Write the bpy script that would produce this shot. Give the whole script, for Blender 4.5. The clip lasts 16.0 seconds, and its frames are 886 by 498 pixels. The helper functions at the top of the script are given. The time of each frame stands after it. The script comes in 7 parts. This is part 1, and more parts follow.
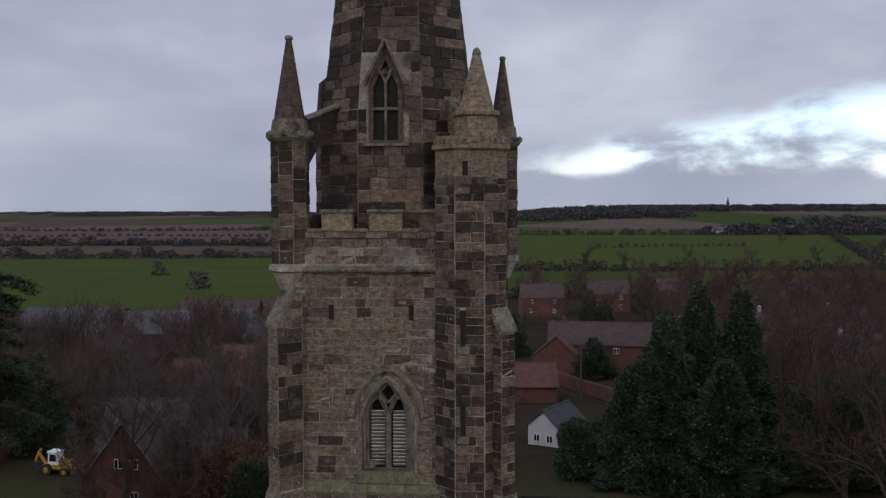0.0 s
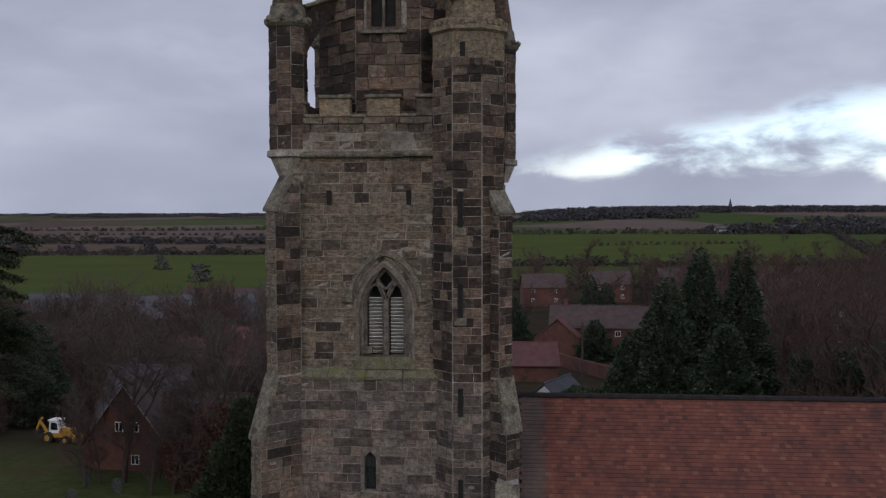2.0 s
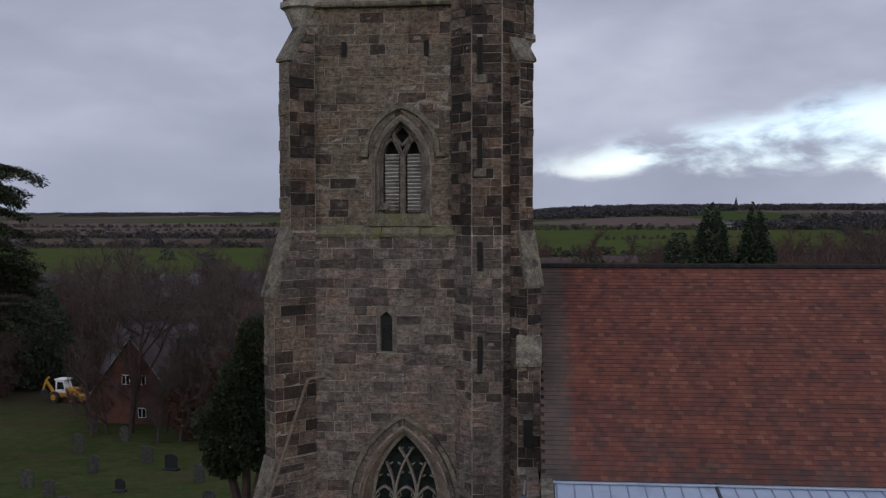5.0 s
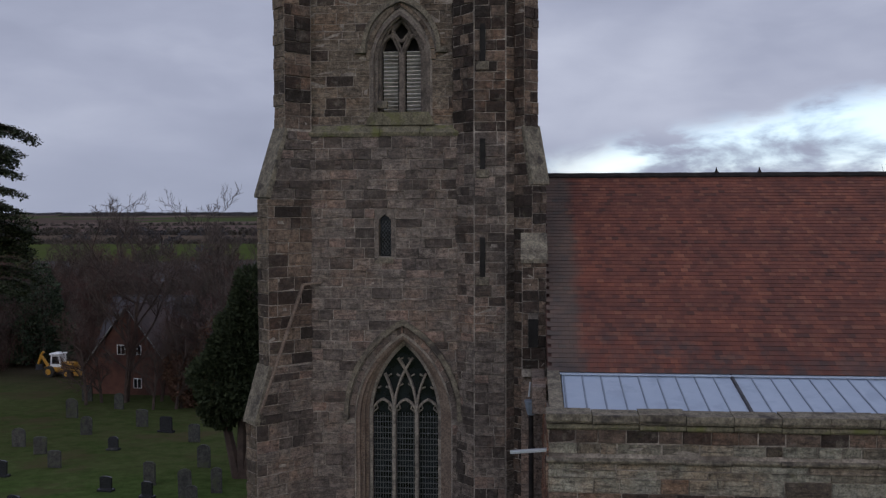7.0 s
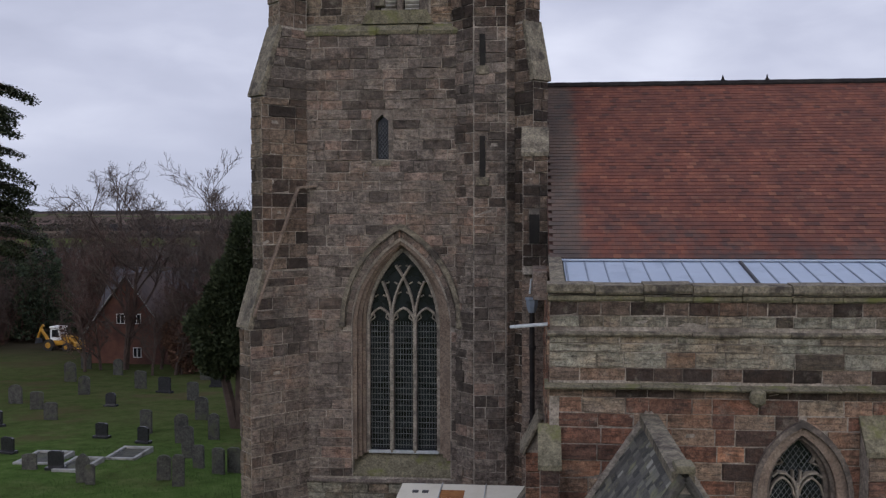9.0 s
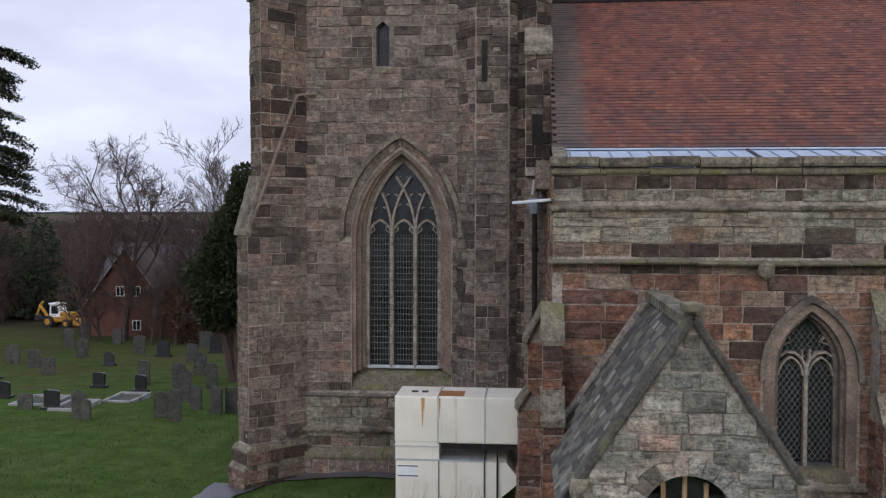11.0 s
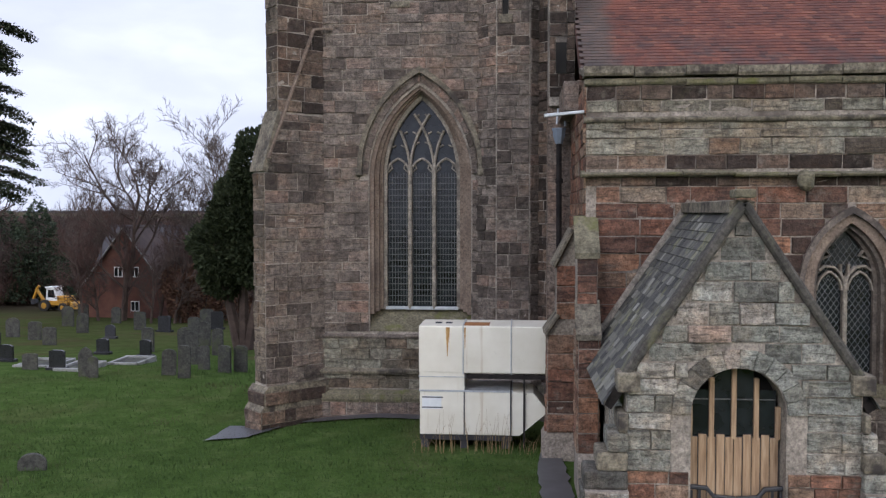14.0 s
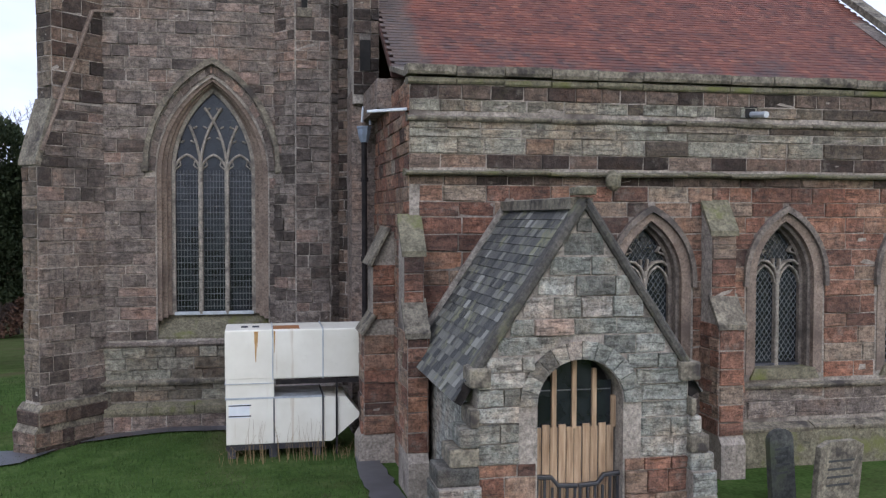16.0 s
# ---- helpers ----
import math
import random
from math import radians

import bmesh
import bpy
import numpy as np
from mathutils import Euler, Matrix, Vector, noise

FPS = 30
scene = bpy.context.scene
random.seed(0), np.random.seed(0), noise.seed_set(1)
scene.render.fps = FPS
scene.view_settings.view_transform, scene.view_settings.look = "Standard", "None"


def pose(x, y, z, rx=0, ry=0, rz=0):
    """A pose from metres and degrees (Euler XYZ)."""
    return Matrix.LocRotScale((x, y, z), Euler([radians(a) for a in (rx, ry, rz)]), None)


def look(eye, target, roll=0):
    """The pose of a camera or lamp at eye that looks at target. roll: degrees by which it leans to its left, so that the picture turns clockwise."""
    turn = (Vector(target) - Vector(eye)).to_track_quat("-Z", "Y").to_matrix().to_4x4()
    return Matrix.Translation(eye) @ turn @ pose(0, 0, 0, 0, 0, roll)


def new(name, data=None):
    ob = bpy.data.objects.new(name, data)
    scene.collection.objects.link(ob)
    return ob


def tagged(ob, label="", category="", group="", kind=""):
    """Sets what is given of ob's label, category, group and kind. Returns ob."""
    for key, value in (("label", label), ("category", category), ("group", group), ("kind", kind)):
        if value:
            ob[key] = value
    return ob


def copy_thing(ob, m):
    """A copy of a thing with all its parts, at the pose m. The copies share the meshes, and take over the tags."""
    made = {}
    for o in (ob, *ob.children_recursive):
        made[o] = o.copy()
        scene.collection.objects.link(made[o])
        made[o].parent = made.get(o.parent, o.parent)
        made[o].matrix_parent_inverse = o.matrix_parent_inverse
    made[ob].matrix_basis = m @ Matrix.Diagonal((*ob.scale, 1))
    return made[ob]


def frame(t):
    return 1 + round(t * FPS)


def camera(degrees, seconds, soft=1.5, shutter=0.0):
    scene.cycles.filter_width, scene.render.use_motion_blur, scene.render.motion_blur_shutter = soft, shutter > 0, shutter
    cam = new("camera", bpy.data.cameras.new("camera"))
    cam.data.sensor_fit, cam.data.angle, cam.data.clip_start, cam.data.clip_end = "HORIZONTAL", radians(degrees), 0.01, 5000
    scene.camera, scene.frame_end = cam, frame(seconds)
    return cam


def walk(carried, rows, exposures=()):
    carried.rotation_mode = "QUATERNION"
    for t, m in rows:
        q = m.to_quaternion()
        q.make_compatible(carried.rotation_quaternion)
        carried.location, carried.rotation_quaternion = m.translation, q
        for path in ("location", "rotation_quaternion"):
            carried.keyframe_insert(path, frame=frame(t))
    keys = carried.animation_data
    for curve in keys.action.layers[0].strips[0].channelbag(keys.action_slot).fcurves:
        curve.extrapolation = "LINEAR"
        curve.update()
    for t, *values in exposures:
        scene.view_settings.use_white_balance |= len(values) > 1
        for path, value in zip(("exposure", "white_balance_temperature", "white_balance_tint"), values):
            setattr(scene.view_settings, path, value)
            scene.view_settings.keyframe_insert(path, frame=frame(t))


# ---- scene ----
# ---- camera ----
cam = camera(51.65, 16.0, 1.3)
PATH = [
    (0.0, (3.729, -25.809, 22.392), (2.115, -5.894, 21.507), -0.12),
    (0.5, (3.827, -25.940, 21.619), (2.223, -6.026, 20.694), -0.17),
    (1.0, (3.856, -25.892, 20.743), (2.253, -5.977, 19.845), -0.18),
    (1.5, (3.849, -26.133, 19.864), (2.278, -6.213, 19.002), -0.28),
    (2.0, (3.873, -25.991, 19.014), (2.209, -6.078, 18.186), -0.11),
    (2.5, (3.799, -26.054, 18.243), (2.088, -6.144, 17.420), -0.11),
    (3.0, (3.683, -25.969, 17.552), (1.937, -6.064, 16.708), -0.12),
    (3.5, (3.608, -25.860, 16.969), (1.843, -5.957, 16.090), -0.17),
    (6.0, (3.352, -24.934, 13.399), (1.577, -5.028, 12.625), -0.08),
    (6.5, (3.318, -24.667, 12.750), (1.566, -4.759, 11.988), -0.01),
    (7.0, (3.307, -24.476, 12.109), (1.548, -4.570, 11.298), -0.11),
    (7.5, (3.328, -24.273, 11.353), (1.537, -4.368, 10.582), -0.03),
    (8.0, (3.304, -24.189, 10.745), (1.519, -4.286, 9.917), -0.24),
    (8.5, (3.355, -24.013, 10.109), (1.538, -4.112, 9.300), -0.14),
    (9.0, (3.373, -23.905, 9.541), (1.541, -4.007, 8.706), -0.11),
    (11.5, (3.333, -23.576, 6.540), (1.488, -3.675, 5.795), 0.20),
    (12.0, (3.315, -23.543, 6.038), (1.555, -3.634, 5.311), 0.30),
    (12.5, (3.329, -23.402, 5.583), (1.671, -3.486, 4.803), 0.15),
    (13.0, (3.257, -23.358, 5.388), (1.584, -3.444, 4.588), 0.07),
    (13.5, (3.018, -23.307, 5.413), (1.320, -3.396, 4.602), -0.03),
    (14.0, (2.620, -23.304, 5.529), (0.926, -3.392, 4.722), -0.03),
    (14.5, (2.193, -23.328, 5.574), (0.495, -3.416, 4.794), -0.04),
    (15.0, (1.846, -23.102, 5.483), (0.944, -3.135, 4.762), 0.29),
    (15.5, (1.459, -22.791, 5.332), (3.119, -2.869, 4.736), 0.40),
    (16.0, (1.087, -22.821, 5.407), (5.069, -3.234, 4.703), 0.10),
]
walk(cam, [(t, look(e, g, r)) for t, e, g, r in PATH],
     [(0.0, -0.24, 6200, 13), (3.5, -0.28, 6200, 13), (7.0, -0.36, 6050, 13), (9.0, 0.18, 6250, 13), (11.5, 0.70, 6250, 12), (12.5, 0.84, 6200, 12), (14.5, 0.86, 6150, 12), (16.0, 1.0, 5850, 11)])

# ---- world, sun ----
world = bpy.data.worlds.new("overcast_sky")
scene.world = world
world.use_nodes = True


class G:
    """Short hand for a node tree."""
    def __init__(self, tree):
        self.t = tree
        tree.nodes.clear()

    def n(self, kind, inputs=None, **props):
        node = self.t.nodes.new(kind)
        if "operation" in props:
            node.operation = props["operation"]
        if "use_clamp" in props:
            node.use_clamp = props["use_clamp"]
        if "data_type" in props:
            node.data_type, node.blend_type = props["data_type"], props["blend_type"]
        if "interpolation_type" in props:
            node.interpolation_type = props["interpolation_type"]
        if "sky_type" in props:
            node.sky_type, node.sun_disc = props["sky_type"], props["sun_disc"]
            node.sun_elevation, node.sun_rotation = props["sun_elevation"], props["sun_rotation"]
        for k, v in (inputs or {}).items():
            sock = node.inputs[k]
            if isinstance(v, bpy.types.NodeSocket):
                self.t.links.new(v, sock)
            else:
                sock.default_value = v
        return node

    def math(self, op, a, b=0.0, c=0.0, clamp=False):
        return self.n("ShaderNodeMath", {0: a, 1: b, 2: c}, operation=op, use_clamp=clamp).outputs[0]

    def mix(self, f, a, b, blend="MIX"):
        m = self.n("ShaderNodeMix", {0: f, 6: a, 7: b}, data_type="RGBA", blend_type=blend)
        return m.outputs[2]

    def ramp(self, fac, stops, interp="LINEAR"):
        r = self.n("ShaderNodeValToRGB", {0: fac})
        r.color_ramp.interpolation = interp
        els = r.color_ramp.elements
        while len(els) < len(stops):
            els.new(0.5)
        for e, (p, c) in zip(els, stops):
            e.position = p
            e.color = c if len(c) == 4 else (*c, 1)
        return r.outputs[0]

    def noise(self, vec, scale, detail=4.0, rough=0.55, distort=0.0):
        return self.n("ShaderNodeTexNoise", {"Vector": vec, "Scale": scale, "Detail": detail, "Roughness": rough,
                                             "Distortion": distort}).outputs[0]

    def smooth(self, v, a, b):
        return self.n("ShaderNodeMapRange", {0: v, 1: a, 2: b, 3: 0.0, 4: 1.0}, interpolation_type="SMOOTHSTEP").outputs[0]


g = G(world.node_tree)
d = g.n("ShaderNodeTexCoord").outputs["Generated"]
sx = g.n("ShaderNodeSeparateXYZ", {0: d})
az = g.math("ARCTAN2", sx.outputs[0], sx.outputs[1])
el = g.math("ARCSINE", sx.outputs[2])
sky = g.n("ShaderNodeTexSky", sky_type="NISHITA", sun_disc=False, sun_elevation=radians(16), sun_rotation=radians(150)).outputs[0]
flat = g.n("ShaderNodeCombineXYZ", {0: g.math("MULTIPLY", az, 2.2), 1: g.math("MULTIPLY", el, 5.5), 2: 0.3}).outputs[0]
n1 = g.noise(flat, 1.5, 3.5, 0.48, 0.2)
n2 = g.noise(flat, 4.2, 6.0, 0.55, 0.3)
wob = g.math("MULTIPLY", g.math("SUBTRACT", n2, 0.5), 0.060)
e2 = g.math("ADD", el, wob)
# clear strip low over the hills in the north-east
top = g.math("SUBTRACT", g.math("ADD", 0.058, g.math("MULTIPLY", az, 0.19)), e2)
open_top = g.smooth(top, -0.010, 0.022)
open_low = g.smooth(e2, 0.032, 0.052)
open_az = g.smooth(az, -0.05, 0.10)
gap = g.math("MULTIPLY", g.math("MULTIPLY", open_top, open_low), open_az)
gap = g.math("MULTIPLY", gap, g.smooth(n2, 0.36, 0.56))
cloud = g.ramp(g.math("ADD", g.math("MULTIPLY", n1, 0.8), g.math("MULTIPLY", n2, 0.2)),
               [(0.30, (0.37, 0.395, 0.49)), (0.50, (0.50, 0.525, 0.63)), (0.68, (0.68, 0.705, 0.80))])
haze = g.smooth(el, 0.16, 0.0)
cloud = g.mix(g.math("MULTIPLY", haze, 0.35), cloud, (0.44, 0.475, 0.57, 1))
lift = g.math("ADD", 0.99, g.math("MULTIPLY", g.smooth(el, 0.15, 0.8), 0.42))
cloud = g.mix(1.0, cloud, g.n("ShaderNodeCombineXYZ", {0: lift, 1: lift, 2: lift}).outputs[0], "MULTIPLY")
edge = g.mix(g.smooth(n2, 0.40, 0.62), (0.46, 0.64, 0.88, 1), (0.80, 0.88, 0.99, 1))
blue = g.mix(0.12, edge, sky)
colour = g.mix(gap, cloud, blue)
bg = g.n("ShaderNodeBackground", {0: colour, 1: 1.0})
g.t.links.new(bg.outputs[0], g.n("ShaderNodeOutputWorld").inputs[0])

sun = new("sun", bpy.data.lights.new("sun", "SUN"))
sun.data.energy, sun.data.angle, sun.data.color = 0.55, radians(25), (1.0, 0.95, 0.88)
sun.matrix_world = look((0, 0, 60), (18, 34, 38))

# ---- materials ----


def material(name, build, rough=0.9, metal=0.0, bump=0.0, bump_scale=20.0, spec=0.3):
    m = bpy.data.materials.new(name)
    m.use_nodes = True
    q = G(m.node_tree)
    pos = q.n("ShaderNodeNewGeometry").outputs["Position"]
    col = build(q, pos)
    b = q.n("ShaderNodeBsdfPrincipled", {"Roughness": rough, "Metallic": metal, "Specular IOR Level": spec})
    if isinstance(col, bpy.types.NodeSocket):
        q.t.links.new(col, b.inputs["Base Color"])
    else:
        b.inputs["Base Color"].default_value = (*col, 1)
    if bump:
        h = q.noise(pos, bump_scale, 6.0, 0.65)
        nb = q.n("ShaderNodeBump", {"Height": h, "Strength": min(bump, 1.0), "Distance": 0.03 if bump <= 1 else 0.05})
        q.t.links.new(nb.outputs[0], b.inputs["Normal"])
    q.t.links.new(b.outputs[0], q.n("ShaderNodeOutputMaterial").inputs[0])
    return m


def stone_pair(name, stops, moss=0.25, grime=0.55, bump=0.5):
    """The same stone twice: for single blocks, and for blocks joined in one mesh."""
    out = []
    for joined in (False, True):
        def build(q, pos, joined=joined):
            rnd = q.n("ShaderNodeNewGeometry").outputs["Random Per Island"] if joined else q.n("ShaderNodeObjectInfo").outputs["Random"]
            base = q.ramp(rnd, stops)
            # each stone has its own grain
            own = q.n("ShaderNodeVectorMath", {0: pos, 1: q.n("ShaderNodeCombineXYZ", {0: q.math("MULTIPLY", rnd, 37.0), 1: q.math("MULTIPLY", rnd, 19.0), 2: q.math("MULTIPLY", rnd, 53.0)}).outputs[0]}, operation="ADD").outputs[0]
            grain = q.noise(own, 7.0, 9.0, 0.80)
            col = q.mix(1.0, base, q.ramp(grain, [(0.36, (0.40, 0.38, 0.37)), (0.5, (0.95, 0.94, 0.93)), (0.64, (1.62, 1.58, 1.52))]), "MULTIPLY")
            tint = q.noise(pos, 0.8, 6.0, 0.7)
            col = q.mix(1.0, col, q.ramp(tint, [(0.34, (1.15, 0.98, 0.88)), (0.5, (1.0, 1.0, 1.0)), (0.66, (0.84, 0.86, 0.88))]), "MULTIPLY")
            # soot takes whole stones where the weather keeps the wall wet
            big = q.math("ADD", q.noise(pos, 0.5, 6.0, 0.62), q.math("MULTIPLY", q.math("SUBTRACT", rnd, 0.5), -0.20))
            col = q.mix(q.math("MULTIPLY", q.smooth(big, 0.50, 0.68), grime), col, (0.026, 0.023, 0.022, 1))
            bed = q.noise(q.n("ShaderNodeVectorMath", {0: own, 1: (2.6, 2.6, 21.0)}, operation="MULTIPLY").outputs[0], 1.0, 6.0, 0.68)
            col = q.mix(q.math("MULTIPLY", q.smooth(bed, 0.50, 0.64), 0.62), col, (0.036, 0.030, 0.027, 1))
            pale = q.noise(own, 3.2, 7.0, 0.72)
            col = q.mix(q.math("MULTIPLY", q.smooth(pale, 0.54, 0.68), 0.42), col, (0.21, 0.185, 0.155, 1))
            pit = q.noise(pos, 34.0, 4.0, 0.65)
            col = q.mix(q.math("MULTIPLY", q.smooth(pit, 0.52, 0.66), 0.55), col, (0.025, 0.022, 0.020, 1))
            run = q.noise(q.n("ShaderNodeVectorMath", {0: pos, 1: (3.4, 3.4, 0.28)}, operation="MULTIPLY").outputs[0], 1.0, 5.0, 0.62)
            col = q.mix(q.math("MULTIPLY", q.smooth(run, 0.56, 0.72), grime * 0.75), col, (0.034, 0.030, 0.028, 1))
            lich = q.noise(pos, 2.3, 6.0, 0.7)
            col = q.mix(q.math("MULTIPLY", q.smooth(lich, 0.60, 0.74), moss), col, (0.13, 0.135, 0.06, 1))
            return col
        out.append(material(name + ("_joined" if joined else ""), build, 0.92, bump=bump * 2.4, bump_scale=12.0, spec=0.15))
    return out


def blotch(c1, c2, scale, c3=None, s3=1.0, a=0.35, b=0.65, fine=0.0):
    def build(q, pos):
        col = q.ramp(q.noise(pos, scale, 8.0, 0.70), [(a, c1), (b, c2)])
        if fine:
            col = q.mix(1.0, col, q.ramp(q.noise(pos, fine, 5.0, 0.7), [(0.32, (0.5, 0.5, 0.5)), (0.68, (1.45, 1.43, 1.4))]), "MULTIPLY")
        if c3:
            col = q.mix(q.smooth(q.noise(pos, s3, 5.0, 0.6), 0.5, 0.68), col, (*c3, 1))
        return col
    return build


TAN = [(0.0, (0.062, 0.048, 0.040)), (0.07, (0.099, 0.079, 0.064)), (0.14, (0.159, 0.129, 0.100)), (0.7, (0.181, 0.148, 0.115)),
       (0.93, (0.198, 0.162, 0.126)), (1.0, (0.193, 0.136, 0.102))]
GREY = [(0.0, (0.087, 0.071, 0.062)), (0.2, (0.134, 0.110, 0.098)), (0.55, (0.171, 0.143, 0.125)), (0.85, (0.213, 0.179, 0.156)),
        (1.0, (0.226, 0.161, 0.134))]
DARK = [(0.0, (0.032, 0.025, 0.021)), (0.35, (0.056, 0.041, 0.035)), (0.6, (0.114, 0.084, 0.067)), (0.85, (0.166, 0.124, 0.098)),
        (1.0, (0.203, 0.151, 0.115))]
REDS = [(0.0, (0.077, 0.055, 0.047)), (0.08, (0.151, 0.084, 0.064)), (0.45, (0.229, 0.119, 0.083)), (0.7, (0.213, 0.144, 0.104)),
        (0.88, (0.242, 0.201, 0.159)), (1.0, (0.288, 0.154, 0.099))]
PARA = [(0.0, (0.067, 0.050, 0.040)), (0.2, (0.134, 0.114, 0.087)), (0.5, (0.198, 0.187, 0.151)), (0.85, (0.248, 0.236, 0.192)), (1.0, (0.174, 0.122, 0.087))]
PORCH = [(0.0, (0.114, 0.113, 0.102)), (0.3, (0.196, 0.200, 0.177)), (0.7, (0.254, 0.258, 0.232)), (0.95, (0.304, 0.301, 0.273)), (1.0, (0.267, 0.217, 0.186))]
FRESH = [(0.0, (0.179, 0.143, 0.100)), (0.5, (0.222, 0.179, 0.125)), (1.0, (0.258, 0.206, 0.145))]
stone_tan, stone_tan_j = stone_pair("tan_sandstone", TAN, 0.12, 0.35)
stone_grey, stone_grey_j = stone_pair("grey_sandstone", GREY, 0.10, 0.45)
stone_dark, stone_dark_j = stone_pair("weathered_dark_sandstone", DARK, 0.15, 0.3)
stone_red, stone_red_j = stone_pair("red_sandstone", REDS, 0.12, 0.4)
stone_para, stone_para_j = stone_pair("parapet_sandstone", PARA, 0.3, 0.5)
stone_porch, stone_porch_j = stone_pair("porch_sandstone", PORCH, 0.25, 0.4)
stone_fresh, stone_fresh_j = stone_pair("new_sandstone", FRESH, 0.1, 0.15, 0.3)
mortar = material("lime_mortar", blotch((0.17, 0.148, 0.127), (0.31, 0.272, 0.235), 4.0, (0.085, 0.070, 0.060), 1.0, fine=19.0), 0.95, bump=0.4)
mortar_dark = material("sooty_mortar", blotch((0.17, 0.149, 0.131), (0.35, 0.310, 0.270), 3.0, (0.05, 0.043, 0.04), 0.8, fine=19.0), 0.95, bump=0.4)
moulded = material("moulded_stone", blotch((0.085, 0.070, 0.062), (0.19, 0.16, 0.135), 5.0, (0.055, 0.046, 0.042), 1.4, fine=19.0), 0.9, bump=0.5, bump_scale=14)
dressed = material("dressed_pinkish_stone", blotch((0.12, 0.088, 0.070), (0.235, 0.185, 0.150), 2.2, (0.10, 0.075, 0.062), 1.1, fine=19.0), 0.9, bump=0.6, bump_scale=14)
mossy = material("mossy_stone", blotch((0.085, 0.078, 0.055), (0.185, 0.165, 0.115), 4.0, (0.115, 0.118, 0.042), 1.8, fine=19.0), 0.95, bump=0.7, bump_scale=18)
lichen = material("lichened_stone", blotch((0.085, 0.073, 0.058), (0.215, 0.190, 0.145), 5.0, (0.045, 0.038, 0.034), 2.2, fine=19.0), 0.95, bump=0.7, bump_scale=18)
tracery_m = material("tracery_stone", blotch((0.16, 0.142, 0.122), (0.31, 0.275, 0.235), 6.0, (0.11, 0.095, 0.082), 2.5, fine=19.0), 0.9, bump=0.3)
glass = material("leaded_glass", lambda q, pos: q.ramp(q.noise(pos, 3.0, 2.0, 0.5), [(0.35, (0.008, 0.009, 0.011)), (0.7, (0.020, 0.023, 0.027))]), 0.14, spec=0.5, bump=0.12, bump_scale=5.0)
leads = material("window_leads", blotch((0.055, 0.055, 0.057), (0.11, 0.11, 0.112), 9.0), 0.6, spec=0.4)
lattice_m = material("diamond_leads", blotch((0.09, 0.093, 0.10), (0.14, 0.145, 0.15), 9.0), 0.6, spec=0.4)
# near-black colour that puts shade into openings and unlit interiors
black = material("void_shade", blotch((0.010, 0.009, 0.009), (0.022, 0.02, 0.018), 4.0), 0.95)
slat_m = material("weathered_louvre", blotch((0.36, 0.345, 0.325), (0.55, 0.53, 0.50), 8.0, (0.26, 0.24, 0.21), 3.0), 0.85, bump=0.3)


def tile_build(q, pos):
    rnd = q.n("ShaderNodeNewGeometry").outputs["Random Per Island"]
    col = q.ramp(rnd, [(0.0, (0.066, 0.028, 0.022)), (0.12, (0.094, 0.034, 0.025)), (0.5, (0.116, 0.040, 0.028)), (0.9, (0.138, 0.050, 0.033)), (1.0, (0.168, 0.070, 0.046))])
    sp = q.n("ShaderNodeSeparateXYZ", {0: pos})
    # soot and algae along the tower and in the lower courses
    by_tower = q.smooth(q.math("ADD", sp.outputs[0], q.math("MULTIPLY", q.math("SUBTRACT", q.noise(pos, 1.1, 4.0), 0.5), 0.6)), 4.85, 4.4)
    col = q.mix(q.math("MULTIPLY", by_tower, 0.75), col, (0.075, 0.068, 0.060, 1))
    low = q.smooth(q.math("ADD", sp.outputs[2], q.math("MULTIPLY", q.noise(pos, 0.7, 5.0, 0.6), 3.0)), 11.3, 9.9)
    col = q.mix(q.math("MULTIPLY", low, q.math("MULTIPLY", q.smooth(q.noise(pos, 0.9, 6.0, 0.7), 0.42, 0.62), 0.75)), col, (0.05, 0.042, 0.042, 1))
    return q.mix(1.0, col, q.ramp(q.noise(pos, 1.3, 6.0, 0.6), [(0.3, (0.66, 0.70, 0.74)), (0.7, (1.24, 1.16, 1.06))]), "MULTIPLY")


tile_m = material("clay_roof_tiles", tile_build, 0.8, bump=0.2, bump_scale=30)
tile_bed = material("roof_battens", blotch((0.04, 0.022, 0.018), (0.07, 0.035, 0.028), 3.0), 0.95)
lead_m = material("lead_sheet", blotch((0.29, 0.345, 0.44), (0.335, 0.39, 0.485), 0.9, (0.27, 0.32, 0.41), 1.6), 0.5, metal=0.2, bump=0.1, bump_scale=4, spec=0.5)
roll_m = material("weathered_lead_roll", blotch((0.16, 0.19, 0.25), (0.24, 0.28, 0.34), 1.6), 0.5, metal=0.2)
coping_m = material("dark_weathered_coping", blotch((0.040, 0.037, 0.034), (0.085, 0.078, 0.068), 3.0, (0.12, 0.115, 0.07), 1.6, fine=19.0), 0.92, bump=0.5)
slate_o = material("stone_slates", lambda q, pos: q.mix(q.smooth(q.noise(pos, 2.4, 6.0, 0.7), 0.5, 0.7), q.ramp(q.n("ShaderNodeObjectInfo").outputs["Random"], [(0.0, (0.035, 0.035, 0.036)), (0.6, (0.085, 0.083, 0.076)), (0.9, (0.15, 0.145, 0.125)), (1.0, (0.24, 0.235, 0.21))]), (0.17, 0.165, 0.10, 1)), 0.85, bump=0.5)
